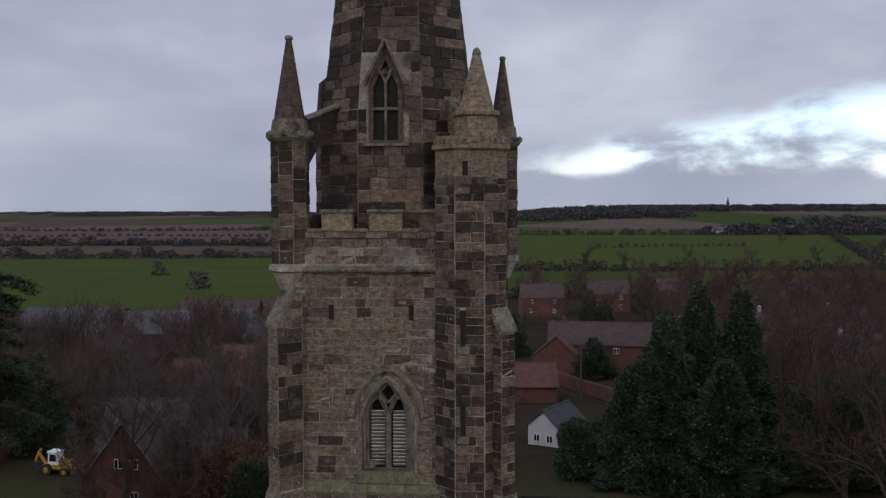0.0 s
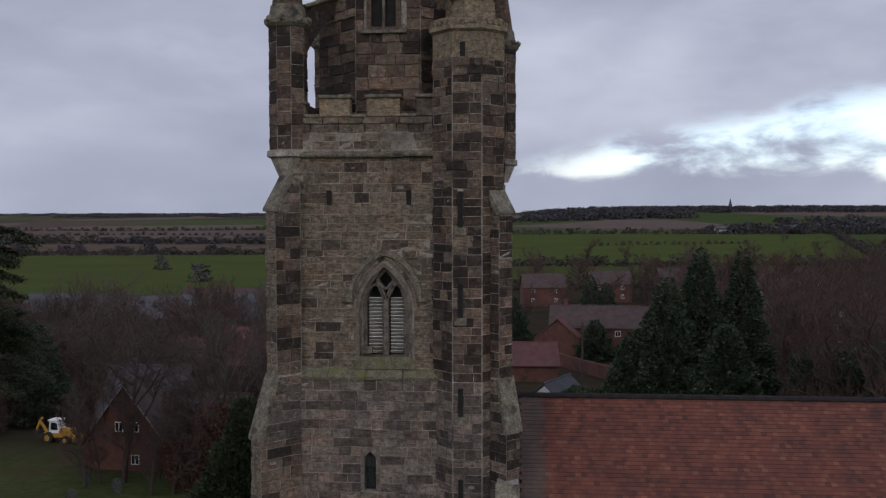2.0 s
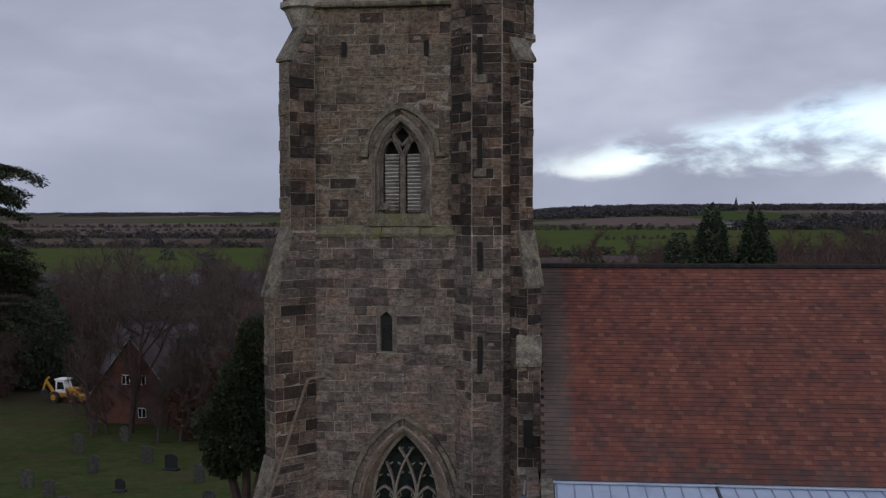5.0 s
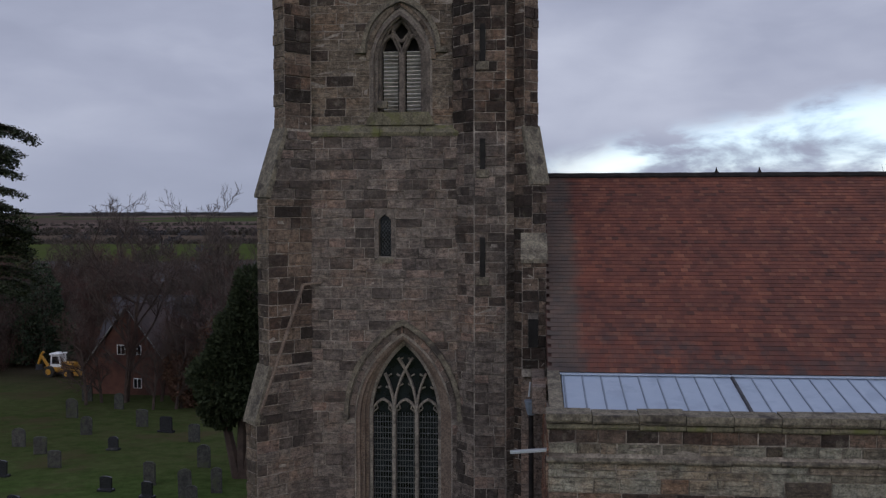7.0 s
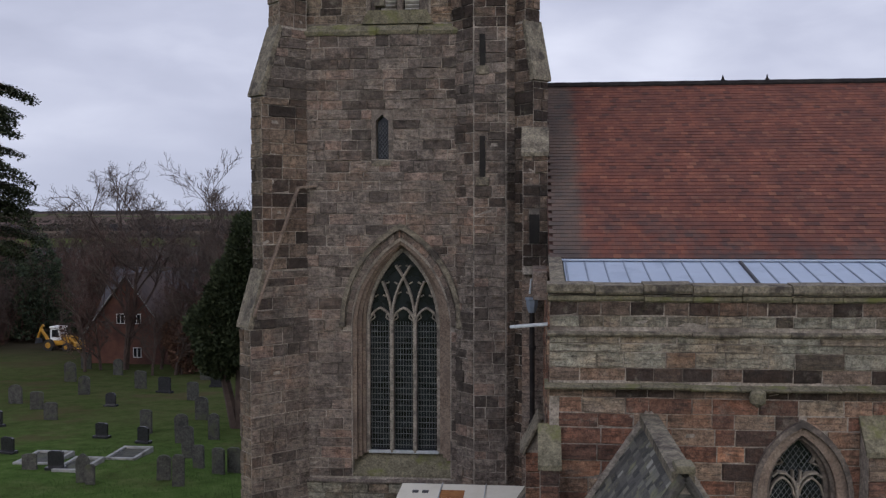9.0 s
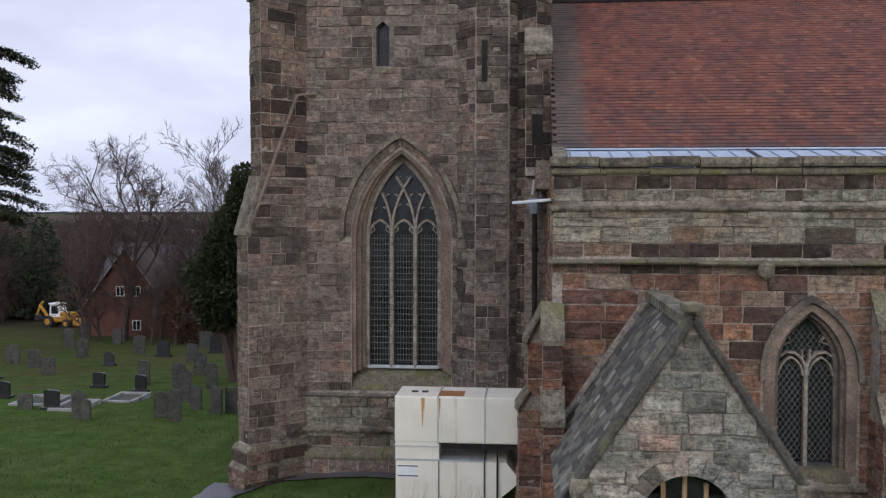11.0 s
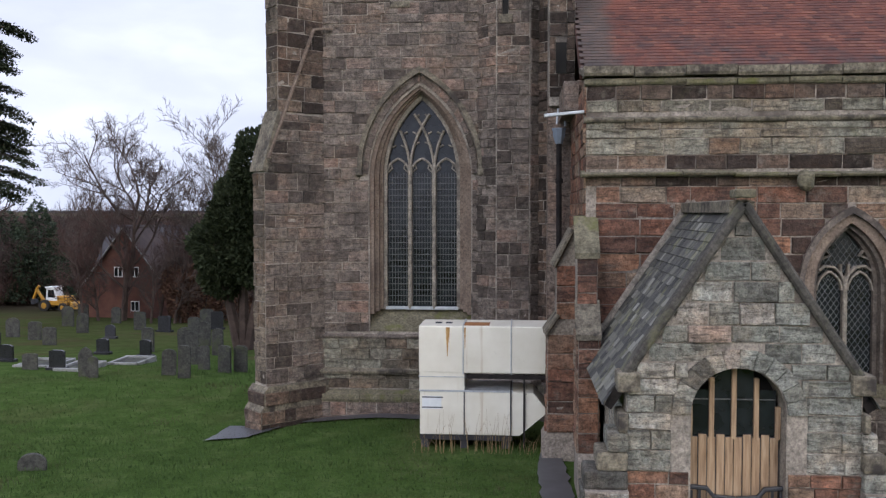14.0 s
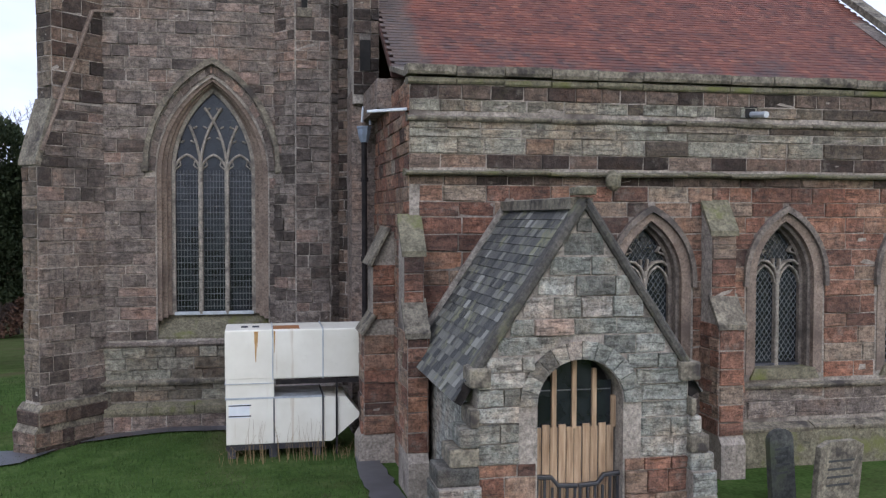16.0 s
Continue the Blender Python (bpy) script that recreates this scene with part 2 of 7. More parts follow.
oak = material("pale_oak", lambda q, pos: q.ramp(q.noise(q.n("ShaderNodeVectorMath", {0: pos, 1: (24.0, 24.0, 1.6)}, operation="MULTIPLY").outputs[0], 1.0, 5.0, 0.6), [(0.3, (0.17, 0.105, 0.06)), (0.55, (0.33, 0.225, 0.14)), (0.75, (0.46, 0.34, 0.23))]), 0.65, bump=0.2)
iron = material("black_painted_iron", blotch((0.010, 0.010, 0.014), (0.028, 0.028, 0.034), 9.0), 0.5, spec=0.5)
pipe_m = material("cast_iron_pipe", blotch((0.010, 0.009, 0.010), (0.030, 0.025, 0.024), 5.0), 0.8, bump=0.2, spec=0.15)
metal_grey = material("galvanised_metal", blotch((0.34, 0.36, 0.39), (0.50, 0.52, 0.55), 6.0), 0.45, metal=0.4)


def unit_build(q, pos):
    col = q.ramp(q.noise(pos, 1.2, 4.0, 0.6), [(0.3, (0.60, 0.565, 0.48)), (0.7, (0.70, 0.67, 0.59))])
    st = q.n("ShaderNodeVectorMath", {0: pos, 1: (7.0, 7.0, 0.35)}, operation="MULTIPLY").outputs[0]
    col = q.mix(q.math("MULTIPLY", q.smooth(q.noise(st, 1.0, 4.0, 0.6), 0.60, 0.78), 0.5), col, (0.33, 0.21, 0.10, 1))
    return q.mix(q.math("MULTIPLY", q.smooth(q.noise(pos, 5.0, 5.0, 0.7), 0.62, 0.8), 0.5), col, (0.27, 0.24, 0.19, 1))


cream = material("cream_painted_sheet", unit_build, 0.5, spec=0.4)
rust = material("rust", blotch((0.20, 0.075, 0.03), (0.34, 0.16, 0.06), 7.0), 0.9)
seam_m = material("dark_gasket", blotch((0.03, 0.03, 0.035), (0.07, 0.07, 0.08), 6.0), 0.7)

# ---- builders ----
from mathutils.geometry import tessellate_polygon

rng = random.Random(7)
PIECES = []          # single stones, tiles and slates are laid last


def thing(name, at, label, category, group="", kind=""):
    e = new(name)
    e.location = at
    e.empty_display_size = 0.3
    return tagged(e, label, category, group, kind)


def world_of(ob):
    m = ob.matrix_basis.copy()
    if ob.parent:
        m = world_of(ob.parent) @ ob.matrix_parent_inverse @ m
    return m


def part(name, bm, mat, parent=None, label="", kind="", smooth=False):
    """Links a bmesh (in world coordinates) as one mesh object under a thing or a part."""
    me = bpy.data.meshes.new(name)
    bmesh.ops.recalc_face_normals(bm, faces=bm.faces)
    bm.to_mesh(me)
    bm.free()
    if smooth:
        me.shade_smooth()
    me.materials.append(mat)
    ob = new(name, me)
    if parent:
        ob.parent = parent
        ob.matrix_parent_inverse = world_of(parent).inverted()
    return tagged(ob, label, "", "", kind)


def raw(name, verts, faces, mat, parent=None, label="", kind=""):
    me = bpy.data.meshes.new(name)
    me.from_pydata(verts, [], faces)
    me.materials.append(mat)
    ob = new(name, me)
    if parent:
        ob.parent = parent
        ob.matrix_parent_inverse = world_of(parent).inverted()
    return tagged(ob, label, "", "", kind)


def add_box(bm, x0, x1, y0, y1, z0, z1, bevel=0.0, m=None):
    t = Matrix.Translation(((x0 + x1) / 2, (y0 + y1) / 2, (z0 + z1) / 2)) @ Matrix.Diagonal((x1 - x0, y1 - y0, z1 - z0, 1))
    r = bmesh.ops.create_cube(bm, size=1, matrix=(m @ t) if m else t)
    if bevel:
        es = list({e for v in r["verts"] for e in v.link_edges})
        bmesh.ops.bevel(bm, geom=es, offset=bevel, segments=2, affect="EDGES", profile=0.6)
    return bm


def box(*a, **k):
    return add_box(bmesh.new(), *a, **k)


def add_prism(bm, n, levels, cx=0.0, cy=0.0, turn=0.0):
    """Stacked regular polygons: levels are (z, apothem)."""
    rings = []
    for z, r in levels:
        R = r / math.cos(math.pi / n)
        rings.append([bm.verts.new((cx + R * math.cos(turn + 2 * math.pi * (i + 0.5) / n), cy + R * math.sin(turn + 2 * math.pi * (i + 0.5) / n), z)) for i in range(n)])
    for a, b in zip(rings, rings[1:]):
        for i in range(n):
            bm.faces.new((a[i], a[(i + 1) % n], b[(i + 1) % n], b[i]))
    bm.faces.new(rings[0][::-1])
    bm.faces.new(rings[-1])
    return bm


def prism(*a, **k):
    return add_prism(bmesh.new(), *a, **k)


def slab(outer, holes, org, u, n, t):
    """An upright plate with openings. outer, holes: (along u, z); org + u*a; the face is at org, the body t behind it, against n."""
    bm = bmesh.new()
    loops = [outer] + list(holes)
    flatv = [p for lp in loops for p in lp]
    o, u, n = Vector(org), Vector(u), Vector(n)
    fv = [bm.verts.new(o + u * a + Vector((0, 0, z))) for a, z in flatv]
    bv = [bm.verts.new(o + u * a + Vector((0, 0, z)) - n * t) for a, z in flatv]
    for tri in tessellate_polygon([[Vector((a, z, 0)) for a, z in lp] for lp in loops]):
        for vs in (fv, bv):
            try:
                bm.faces.new([vs[i] for i in tri])
            except ValueError:
                pass
    k = 0
    for lp in loops:
        m = len(lp)
        for i in range(m):
            j = (i + 1) % m
            try:
                bm.faces.new((fv[k + i], fv[k + j], bv[k + j], bv[k + i]))
            except ValueError:
                pass
        k += m
    return bm


def add_bar(bm, pts, w, dpt, n, closed=False):
    """A bar of width w (in its plane) and depth dpt (along n) through the points."""
    n = Vector(n).normalized()
    pts = [Vector(p) for p in pts]
    rings = []
    m = len(pts)
    for i, p in enumerate(pts):
        a = pts[i - 1] if (i or closed) else p
        b = pts[(i + 1) % m] if (i < m - 1 or closed) else p
        tg = (b - a).normalized()
        s = tg.cross(n).normalized() * (w / 2)
        e = n * (dpt / 2)
        rings.append([bm.verts.new(p + q) for q in (s + e, s * 0.45 + e * 1.25, -s * 0.45 + e * 1.25, -s + e, -s - e, s - e)])
    rng_i = range(m if closed else m - 1)
    for i in rng_i:
        A, B = rings[i], rings[(i + 1) % m]
        for k in range(6):
            bm.faces.new((A[k], A[(k + 1) % 6], B[(k + 1) % 6], B[k]))
    if not closed:
        bm.faces.new(rings[0])
        bm.faces.new(rings[-1][::-1])
    return bm


def add_tube(bm, pts, r, seg=8):
    pts = [Vector(p) for p in pts]
    rings = []
    for i, p in enumerate(pts):
        tg = (pts[min(i + 1, len(pts) - 1)] - pts[max(i - 1, 0)]).normalized()
        ref = Vector((0, 0, 1)) if abs(tg.z) < 0.9 else Vector((1, 0, 0))
        s = tg.cross(ref).normalized()
        b = s.cross(tg)
        rr = r[i] if isinstance(r, (list, tuple)) else r
        rings.append([bm.verts.new(p + (s * math.cos(2 * math.pi * k / seg) + b * math.sin(2 * math.pi * k / seg)) * rr) for k in range(seg)])
    for A, B in zip(rings, rings[1:]):
        for k in range(seg):
            bm.faces.new((A[k], A[(k + 1) % seg], B[(k + 1) % seg], B[k]))
    bm.faces.new(rings[0][::-1])
    bm.faces.new(rings[-1])
    return bm


def half(w, rise, h):
    """Half the width of a pointed arch at height h over its springing."""
    if h <= 0:
        return w / 2
    if h >= rise:
        return 0.0
    R = (rise * rise + w * w / 4) / w
    return max(0.0, math.sqrt(max(R * R - h * h, 0)) + w / 2 - R)


def arch(cx, w, z0, zs, rise, k=9):
    """The outline of a pointed opening, from the left foot over the apex to the right foot."""
    left = [(cx - half(w, rise, rise * math.sin(i / k * math.pi / 2)), zs + rise * math.sin(i / k * math.pi / 2)) for i in range(k)]
    right = [(2 * cx - a, z) for a, z in left[::-1]]
    return [(cx - w / 2, z0)] + left + [(cx, zs + rise)] + right + [(cx + w / 2, z0)]


def band(name, cx, w0, w1, z0, zs, rise0, rise1, y0, y1, mat, parent, label=""):
    """A moulding round a pointed opening between the widths w0 < w1, from y0 (front) to y1."""
    bm = bmesh.new()
    A, B = arch(cx, w0, z0, zs, rise0, 12), arch(cx, w1, z0, zs, rise1, 12)
    vs = [[bm.verts.new((x, y, z)) for x, z in pts] for pts in (A, B) for y in (y0, y1)]
    for i in range(len(A) - 1):
        for p, q in ((0, 2), (2, 3), (3, 1), (1, 0)):
            bm.faces.new((vs[p][i], vs[p][i + 1], vs[q][i + 1], vs[q][i]))
    for i in (0, -1):
        bm.faces.new((vs[0][i], vs[1][i], vs[3][i], vs[2][i]))
    return part(name, bm, mat, parent, label)


def voussoirs(cx, w0, w1, zs, rise0, rise1, y0, y1, k, mat, parent):
    """Wedge stones between two pointed arches."""
    A, B = arch(cx, w0, zs, zs, rise0, k)[1:-1], arch(cx, w1, zs, zs, rise1, k)[1:-1]
    for i in range(len(A) - 1):
        bm = bmesh.new()
        q = [A[i], A[i + 1], B[i + 1], B[i]]
        mx, mz = sum(p[0] for p in q) / 4, sum(p[1] for p in q) / 4
        q = [(mx + (x - mx) * 0.95, mz + (z - mz) * 0.95) for x, z in q]
        F_ = [bm.verts.new((x, y0, z)) for x, z in q]
        K_ = [bm.verts.new((x, y1, z)) for x, z in q]
        bm.faces.new(F_)
        for j in range(4):
            bm.faces.new((F_[j], F_[(j + 1) % 4], K_[(j + 1) % 4], K_[j]))
        part("voussoir", bm, mat, parent)


# one block: chamfered on the face that shows (+y), with uneven corners
def block_mesh(k):
    r = random.Random(k)
    j = lambda s: r.uniform(-s, s)
    back = [(-0.5, -0.5, -0.5), (0.5, -0.5, -0.5), (0.5, -0.5, 0.5), (-0.5, -0.5, 0.5)]
    mid = [(x + j(0.012), 0.30 + j(0.16), z + j(0.03)) for x, _, z in back]
    fr = [((0.475 + j(0.02)) * (1 if x > 0 else -1), 0.5 + j(0.16), (0.452 + j(0.04)) * (1 if z > 0 else -1)) for x, _, z in back]
    v = back + mid + fr + [(j(0.22), 0.5 + j(0.22), j(0.2))]
    f = []
    for a, b in ((0, 4), (4, 8)):
        for i in range(4):
            n = (i + 1) % 4
            f.append((a + i, a + n, b + n, b + i))
    f += [(8, 9, 12), (9, 10, 12), (10, 11, 12), (11, 8, 12)]
    return v, f


BLOCKS = [block_mesh(k) for k in range(10)]
SHARED = {}


def shared_block(k, mat):
    key = (k, mat.name)
    if key not in SHARED:
        me = bpy.data.meshes.new("stone")
        me.from_pydata(*[BLOCKS[k][0], [], BLOCKS[k][1]])
        me.materials.append(mat)
        SHARED[key] = me
    return SHARED[key]


def lay(parent, mats, org, u, n, z0, z1, lo, hi, holes=(), single=300, course=(0.21, 0.33), length=(0.30, 0.82), proud=0.042, seed=1, name="stone", joint=0.018):
    """Courses of stones on an upright face. lo, hi: its ends along u, numbers or functions of z. holes: functions of z that give
    the blocked stretch or None. Up to `single` stones become objects, the rest one mesh."""
    r = random.Random(seed)
    o, u, n = Vector(org), Vector(u).normalized(), Vector(n).normalized()
    out = []
    z = z0
    while z < z1 - 0.02:
        h = r.uniform(*course)
        if z1 - z - h < 0.12:
            h = z1 - z
        zm = z + h / 2
        a = lo(zm) if callable(lo) else lo
        b = hi(zm) if callable(hi) else hi
        free = [(a, b)]
        for f in holes:
            iv = f(zm)
            if iv:
                nxt = []
                for p, q in free:
                    if iv[0] > p:
                        nxt.append((p, min(q, iv[0])))
                    if iv[1] < q:
                        nxt.append((max(p, iv[1]), q))
                free = nxt
        for p, q in free:
            s = p
            while s < q - 0.03:
                ln = r.uniform(*length)
                if q - s - ln < length[0] * 0.6:
                    ln = q - s
                out.append((s, ln, z, h, r.uniform(0.15, 1.0) * proud, r.randrange(10)))
                s += ln
        z += h
    J = joint
    verts, faces = [], []
    pick = set(range(len(out)))
    if len(out) > single:
        pick = set(range(single))
    for i, (s, ln, zz, h, p, k) in enumerate(out):
        c = o + u * (s + ln / 2) + n * ((p - 0.05) / 2) + Vector((0, 0, zz + h / 2))
        U, N, Z = u * max(ln - J, 0.02), n * (p + 0.05), Vector((0, 0, max(h - J, 0.02)))
        if i in pick:
            m = Matrix((U, N, Z)).transposed().to_4x4()
            m.translation = c
            ob = new(name, shared_block(k, mats[0]))
            ob.parent = parent
            ob.matrix_parent_inverse = world_of(parent).inverted()
            ob.matrix_basis = m
        else:
            base = len(verts)
            v, f = BLOCKS[k]
            verts += [tuple(c + U * x + N * y + Z * q) for x, y, q in v]
            faces += [tuple(base + t for t in fc) for fc in f]
    if faces:
        raw("stonework", verts, faces, mats[1], parent, kind="stuff")


def later(*a, **k):
    PIECES.append((a, k))


def arch_hole(cx, w, z0, zs, rise):
    return lambda z: (cx - half(w, rise, z - zs), cx + half(w, rise, z - zs)) if z0 < z < zs + rise else None


def jamb_hole(cx, low, up, z0, zs, rise):
    """Blocked width of a window whose hood is wider than its jambs."""
    return lambda z: None if not z0 < z < zs + rise else (cx - low / 2, cx + low / 2) if z < zs else (cx - half(up, rise, z - zs), cx + half(up, rise, z - zs))


def rect_hole(a, b, z0, z1):
    return lambda z: (a, b) if z0 < z < z1 else None


SOUTH, EASTW = (0, -1, 0), (1, 0, 0)

# ---- church tower ----
tower = thing("church_tower", (0.15, 3.1, 0.2), "tall weathered sandstone church tower with stair turret and spire", "tower")
TX0, TX1, TY1 = -2.85, 3.2, 6.2
WIN = (0.05, 2.62, 2.45, 6.4, 2.35)      # great south window: centre, width, foot, springing, rise
BEL = (-0.03, 1.62, 14.62, 16.1, 1.4)    # belfry window
tower_holes1 = [arch(*WIN, 12), [(-0.60, 10.9), (-0.60, 11.9), (-0.43, 12.06), (-0.26, 11.9), (-0.26, 10.9)]]
wall = part("wall", slab([(TX0, 0.0), (TX0, 14.2), (TX1, 14.2), (TX1, 0.0)], tower_holes1, (0, 0, 0), EASTW, SOUTH, 0.75), mortar_dark, tower, "lower south wall of coursed sandstone")
part("wall", slab([(TX0, 14.2), (TX0, 21.3), (TX1, 21.3), (TX1, 14.2)], [arch(*BEL, 10)], (0, 0.2, 0), EASTW, SOUTH, 0.7), mortar, tower, "belfry stage wall of tan sandstone")
for x0, x1, y0, y1 in ((TX0, TX0 + 0.8, 0.9, TY1), (TX1 - 0.8, TX1, 0.9, TY1), (TX0 + 0.8, TX1 - 0.8, TY1 - 0.8, TY1)):
    part("wall", box(x0, x1, y0, y1, 0.0, 21.3), stone_grey_j, tower)
part("tower_roof", box(TX0 + 0.4, TX1 - 0.4, 0.6, TY1 - 0.4, 20.7, 20.9), lead_m, tower)
part("inner_floor", box(TX0 + 0.8, TX1 - 0.8, 0.9, TY1 - 0.8, 13.6, 13.8), black, tower)


def course_moulding(name, x0, x1, yf, yb, z0, z1, mat, parent, slope=0.6):
    """A string course of single stones with sloping tops."""
    pr = [(yb, z0), (yf + 0.03, z0), (yf, z0 + (z1 - z0) * 0.25), (yf, z0 + (z1 - z0) * (1 - slope)), (yb, z1)]
    k = max(1, int((x1 - x0) / 0.9))
    xs = [x0 + (x1 - x0) * i / k for i in range(k + 1)]
    r = random.Random(int(x0 * 10 + z0 * 7))
    for a, b in zip(xs, xs[1:]):
        bm = bmesh.new()
        dz, dy = r.uniform(-0.014, 0.014), r.uniform(-0.014, 0.014)
        A = [bm.verts.new((a + 0.008, y + dy, z + dz)) for y, z in pr]
        B = [bm.verts.new((b - 0.008, y + dy, z + dz + r.uniform(-0.008, 0.008))) for y, z in pr]
        for i in range(5):
            bm.faces.new((A[i], A[(i + 1) % 5], B[(i + 1) % 5], B[i]))
        bm.faces.new(A[::-1])
        bm.faces.new(B)
        part(name, bm, mat, parent)


course_moulding("set_off", -2.75, 1.62, -0.07, 0.25, 14.14, 14.50, mossy, tower, 0.72)
course_moulding("string_course", -3.2, 1.5, 0.02, 0.3, 20.58, 20.80, lichen, tower)
course_moulding("string_course", -2.5, 1.8, -0.09, 0.1, 2.28, 2.44, moulded, tower)
course_moulding("plinth", -2.6, 1.8, -0.16, 0.1, 1.36, 1.58, lichen, tower)
course_moulding("plinth", -2.6, 1.8, -0.26, 0.1, 0.66, 0.98, mossy, tower, 0.4)
part("plinth_base", box(-2.6, 1.8, -0.20, 0.1, -0.3, 0.70), mortar_dark, tower)
later(tower, (stone_grey, stone_grey_j), (0, -0.20, 0), EASTW, SOUTH, 0.0, 0.66, -2.6, 1.8, single=30, seed=12, course=(0.26, 0.34))

# parapet with merlons
for i, (a, b, s) in enumerate(((-2.75, -2.32, 22.2), (-1.90, -1.01, 22.37), (-0.52, 0.44, 22.37), (0.93, 1.5, 22.37))):
    part("merlon", box(a, b, 0.24, 0.62, 21.75, s - 0.1, 0.015), stone_fresh if i in (1, 2) else stone_tan, tower)
    part("merlon_coping", box(a - 0.05, b + 0.05, 0.17, 0.69, s - 0.1, s, 0.03), lichen, tower)
for a, b in ((-2.32, -1.90), (-1.01, -0.52), (0.44, 0.93)):
    part("crenel_sill", box(a, b, 0.18, 0.66, 21.72, 21.82, 0.03), lichen, tower)
part("parapet", box(TX0, TX1, 0.27, 0.64, 21.2, 21.74), stone_tan, tower)
for x0, x1, y0, y1 in ((TX0, TX0 + 0.4, 0.7, TY1), (TX1 - 0.4, TX1, 1.4, TY1), (TX0, TX1, TY1 - 0.4, TY1)):
    part("parapet", box(x0, x1, y0, y1, 21.3, 22.2), stone_dark, tower)
part("gargoyle", prism(7, [(0, 0.05), (0.14, 0.10), (0.26, 0.04)], -0.2, 0), lichen, tower).matrix_basis = pose(0, 0.12, 20.62, 0, 0, 0)


def pinnacle(cx, cy, z0, z1, top, r, mat, cap):
    p = part("pinnacle", prism(8, [(z0 - 0.5, r * 0.5), (z0 + 0.05, r * 0.92), (z0 + 0.1, r * 1.12), (z0 + 0.26, r * 1.1), (z0 + 0.3, r - 0.03), (z1 - 0.05, r - 0.03)], cx, cy), mortar_dark, tower, "octagonal corner pinnacle with a carved cap")
    for k in range(8):
        a = math.pi / 4 * k
        n = Vector((math.cos(a), math.sin(a), 0))
        f = (r - 0.03) * math.tan(math.pi / 8)
        if n.y < 0.3:
            later(p, (stone_dark, stone_dark_j), Vector((cx, cy, 0)) + n * (r - 0.03), (-n.y, n.x, 0), n, z0 + 0.3, z1 - 0.1, -f, f, single=14 if cy < 1 else 0, seed=300 + k + int(cx * 10), course=(0.28, 0.4), length=(0.4, 0.6), joint=0.014)
    part("cap", prism(8, [(z1 - 0.1, r * 1.0), (z1, r * 1.18), (z1 + 0.12, r * 1.2), (z1 + 0.14, r * 0.98), (z1 + 0.55, r * 0.86)], cx, cy), cap, p)
    for k in range(8):
        a = math.pi / 4 * k
        bm = bmesh.new()
        bmesh.ops.create_icosphere(bm, subdivisions=1, radius=r * 0.24, matrix=Matrix.Translation((cx + r * 1.12 * math.cos(a), cy + r * 1.12 * math.sin(a), z1 + 0.12)))
        part("crocket", bm, cap, p)
    lv = []
    for i in range(12):
        f = i / 11
        rr = r * 0.80 * (1 - f) + r * 0.15 * f
        z = z1 + 0.55 + (top - z1 - 0.7) * f
        lv += [(z, rr), (z + 0.012, rr * 0.985)]
    part("spirelet", prism(8, lv, cx, cy), mat, p)
    part("finial", prism(8, [(top - 0.16, r * 0.14), (top - 0.10, r * 0.22), (top - 0.02, r * 0.17), (top, r * 0.05)], cx, cy), moulded, p)


pinnacle(-2.86, 0.45, 20.5, 24.42, 27.4, 0.53, stone_dark_j, lichen)
pinnacle(3.22, 5.9, 20.5, 24.62, 27.6, 0.52, stone_dark_j, lichen)
pinnacle(-2.75, 5.9, 20.5, 24.75, 27.4, 0.52, stone_dark_j, lichen)

# drum and spire
SX, SY, SR = 0.03, 3.1, 2.32
spire = part("spire", prism(8, [(20.8, SR), (25.3, SR - 0.02), (25.32, SR - 0.06), (44.5, 0.1)], SX, SY), mortar_dark, tower, "octagonal stone spire above the parapet")
part("spire_tip", prism(8, [(44.4, 0.12), (44.7, 0.22), (44.9, 0.05)], SX, SY), moulded, tower)
for cxx in (-1, 1):
    part("broach", prism(4, [(25.2, 0.34), (26.3, 0.26), (26.5, 0.05)], SX + cxx * SR * 0.93, SY - SR * 0.25, 0.4), stone_dark, tower)
SF = SY - SR
lucarne = part("lucarne", slab([(-0.58, 24.3), (-0.58, 26.0), (-0.08, 27.15), (0.42, 26.0), (0.42, 24.3)], [[(-0.44, 24.38), (-0.44, 25.9), (-0.08, 26.7), (0.28, 25.9), (0.28, 24.38)]], (0, SF - 0.12, 0), EASTW, SOUTH, 0.5), stone_dark, tower, "gabled two-light spire window with dark openings")
# black sheet painted as the shade inside the lucarne
part("opening", box(-0.44, 0.28, SF - 0.02, SF + 0.3, 24.3, 26.3), black, lucarne)
bm = bmesh.new()
add_bar(bm, [(-0.08, SF - 0.06, 24.38), (-0.08, SF - 0.06, 26.1)], 0.075, 0.12, SOUTH)
add_bar(bm, [(-0.44, SF - 0.06, 25.28), (0.28, SF - 0.06, 25.28)], 0.085, 0.12, SOUTH)
add_bar(bm, [(-0.08, SF - 0.06, 26.05), (-0.26, SF - 0.06, 26.42)], 0.08, 0.1, SOUTH)
add_bar(bm, [(-0.08, SF - 0.06, 26.05), (0.10, SF - 0.06, 26.42)], 0.08, 0.1, SOUTH)
part("mullion", bm, moulded, lucarne)
for a, b in (((-0.68, 25.95), (-0.08, 27.28)), ((0.52, 25.95), (-0.08, 27.28))):
    part("gable_coping", add_bar(bmesh.new(), [(a[0], SF - 0.2, a[1]), (b[0], SF - 0.2, b[1])], 0.10, 0.18, SOUTH), moulded, lucarne)
part("sill", box(-0.75, 0.6, SF - 0.12, SF + 0.1, 24.2, 24.36, 0.03), moulded, lucarne)


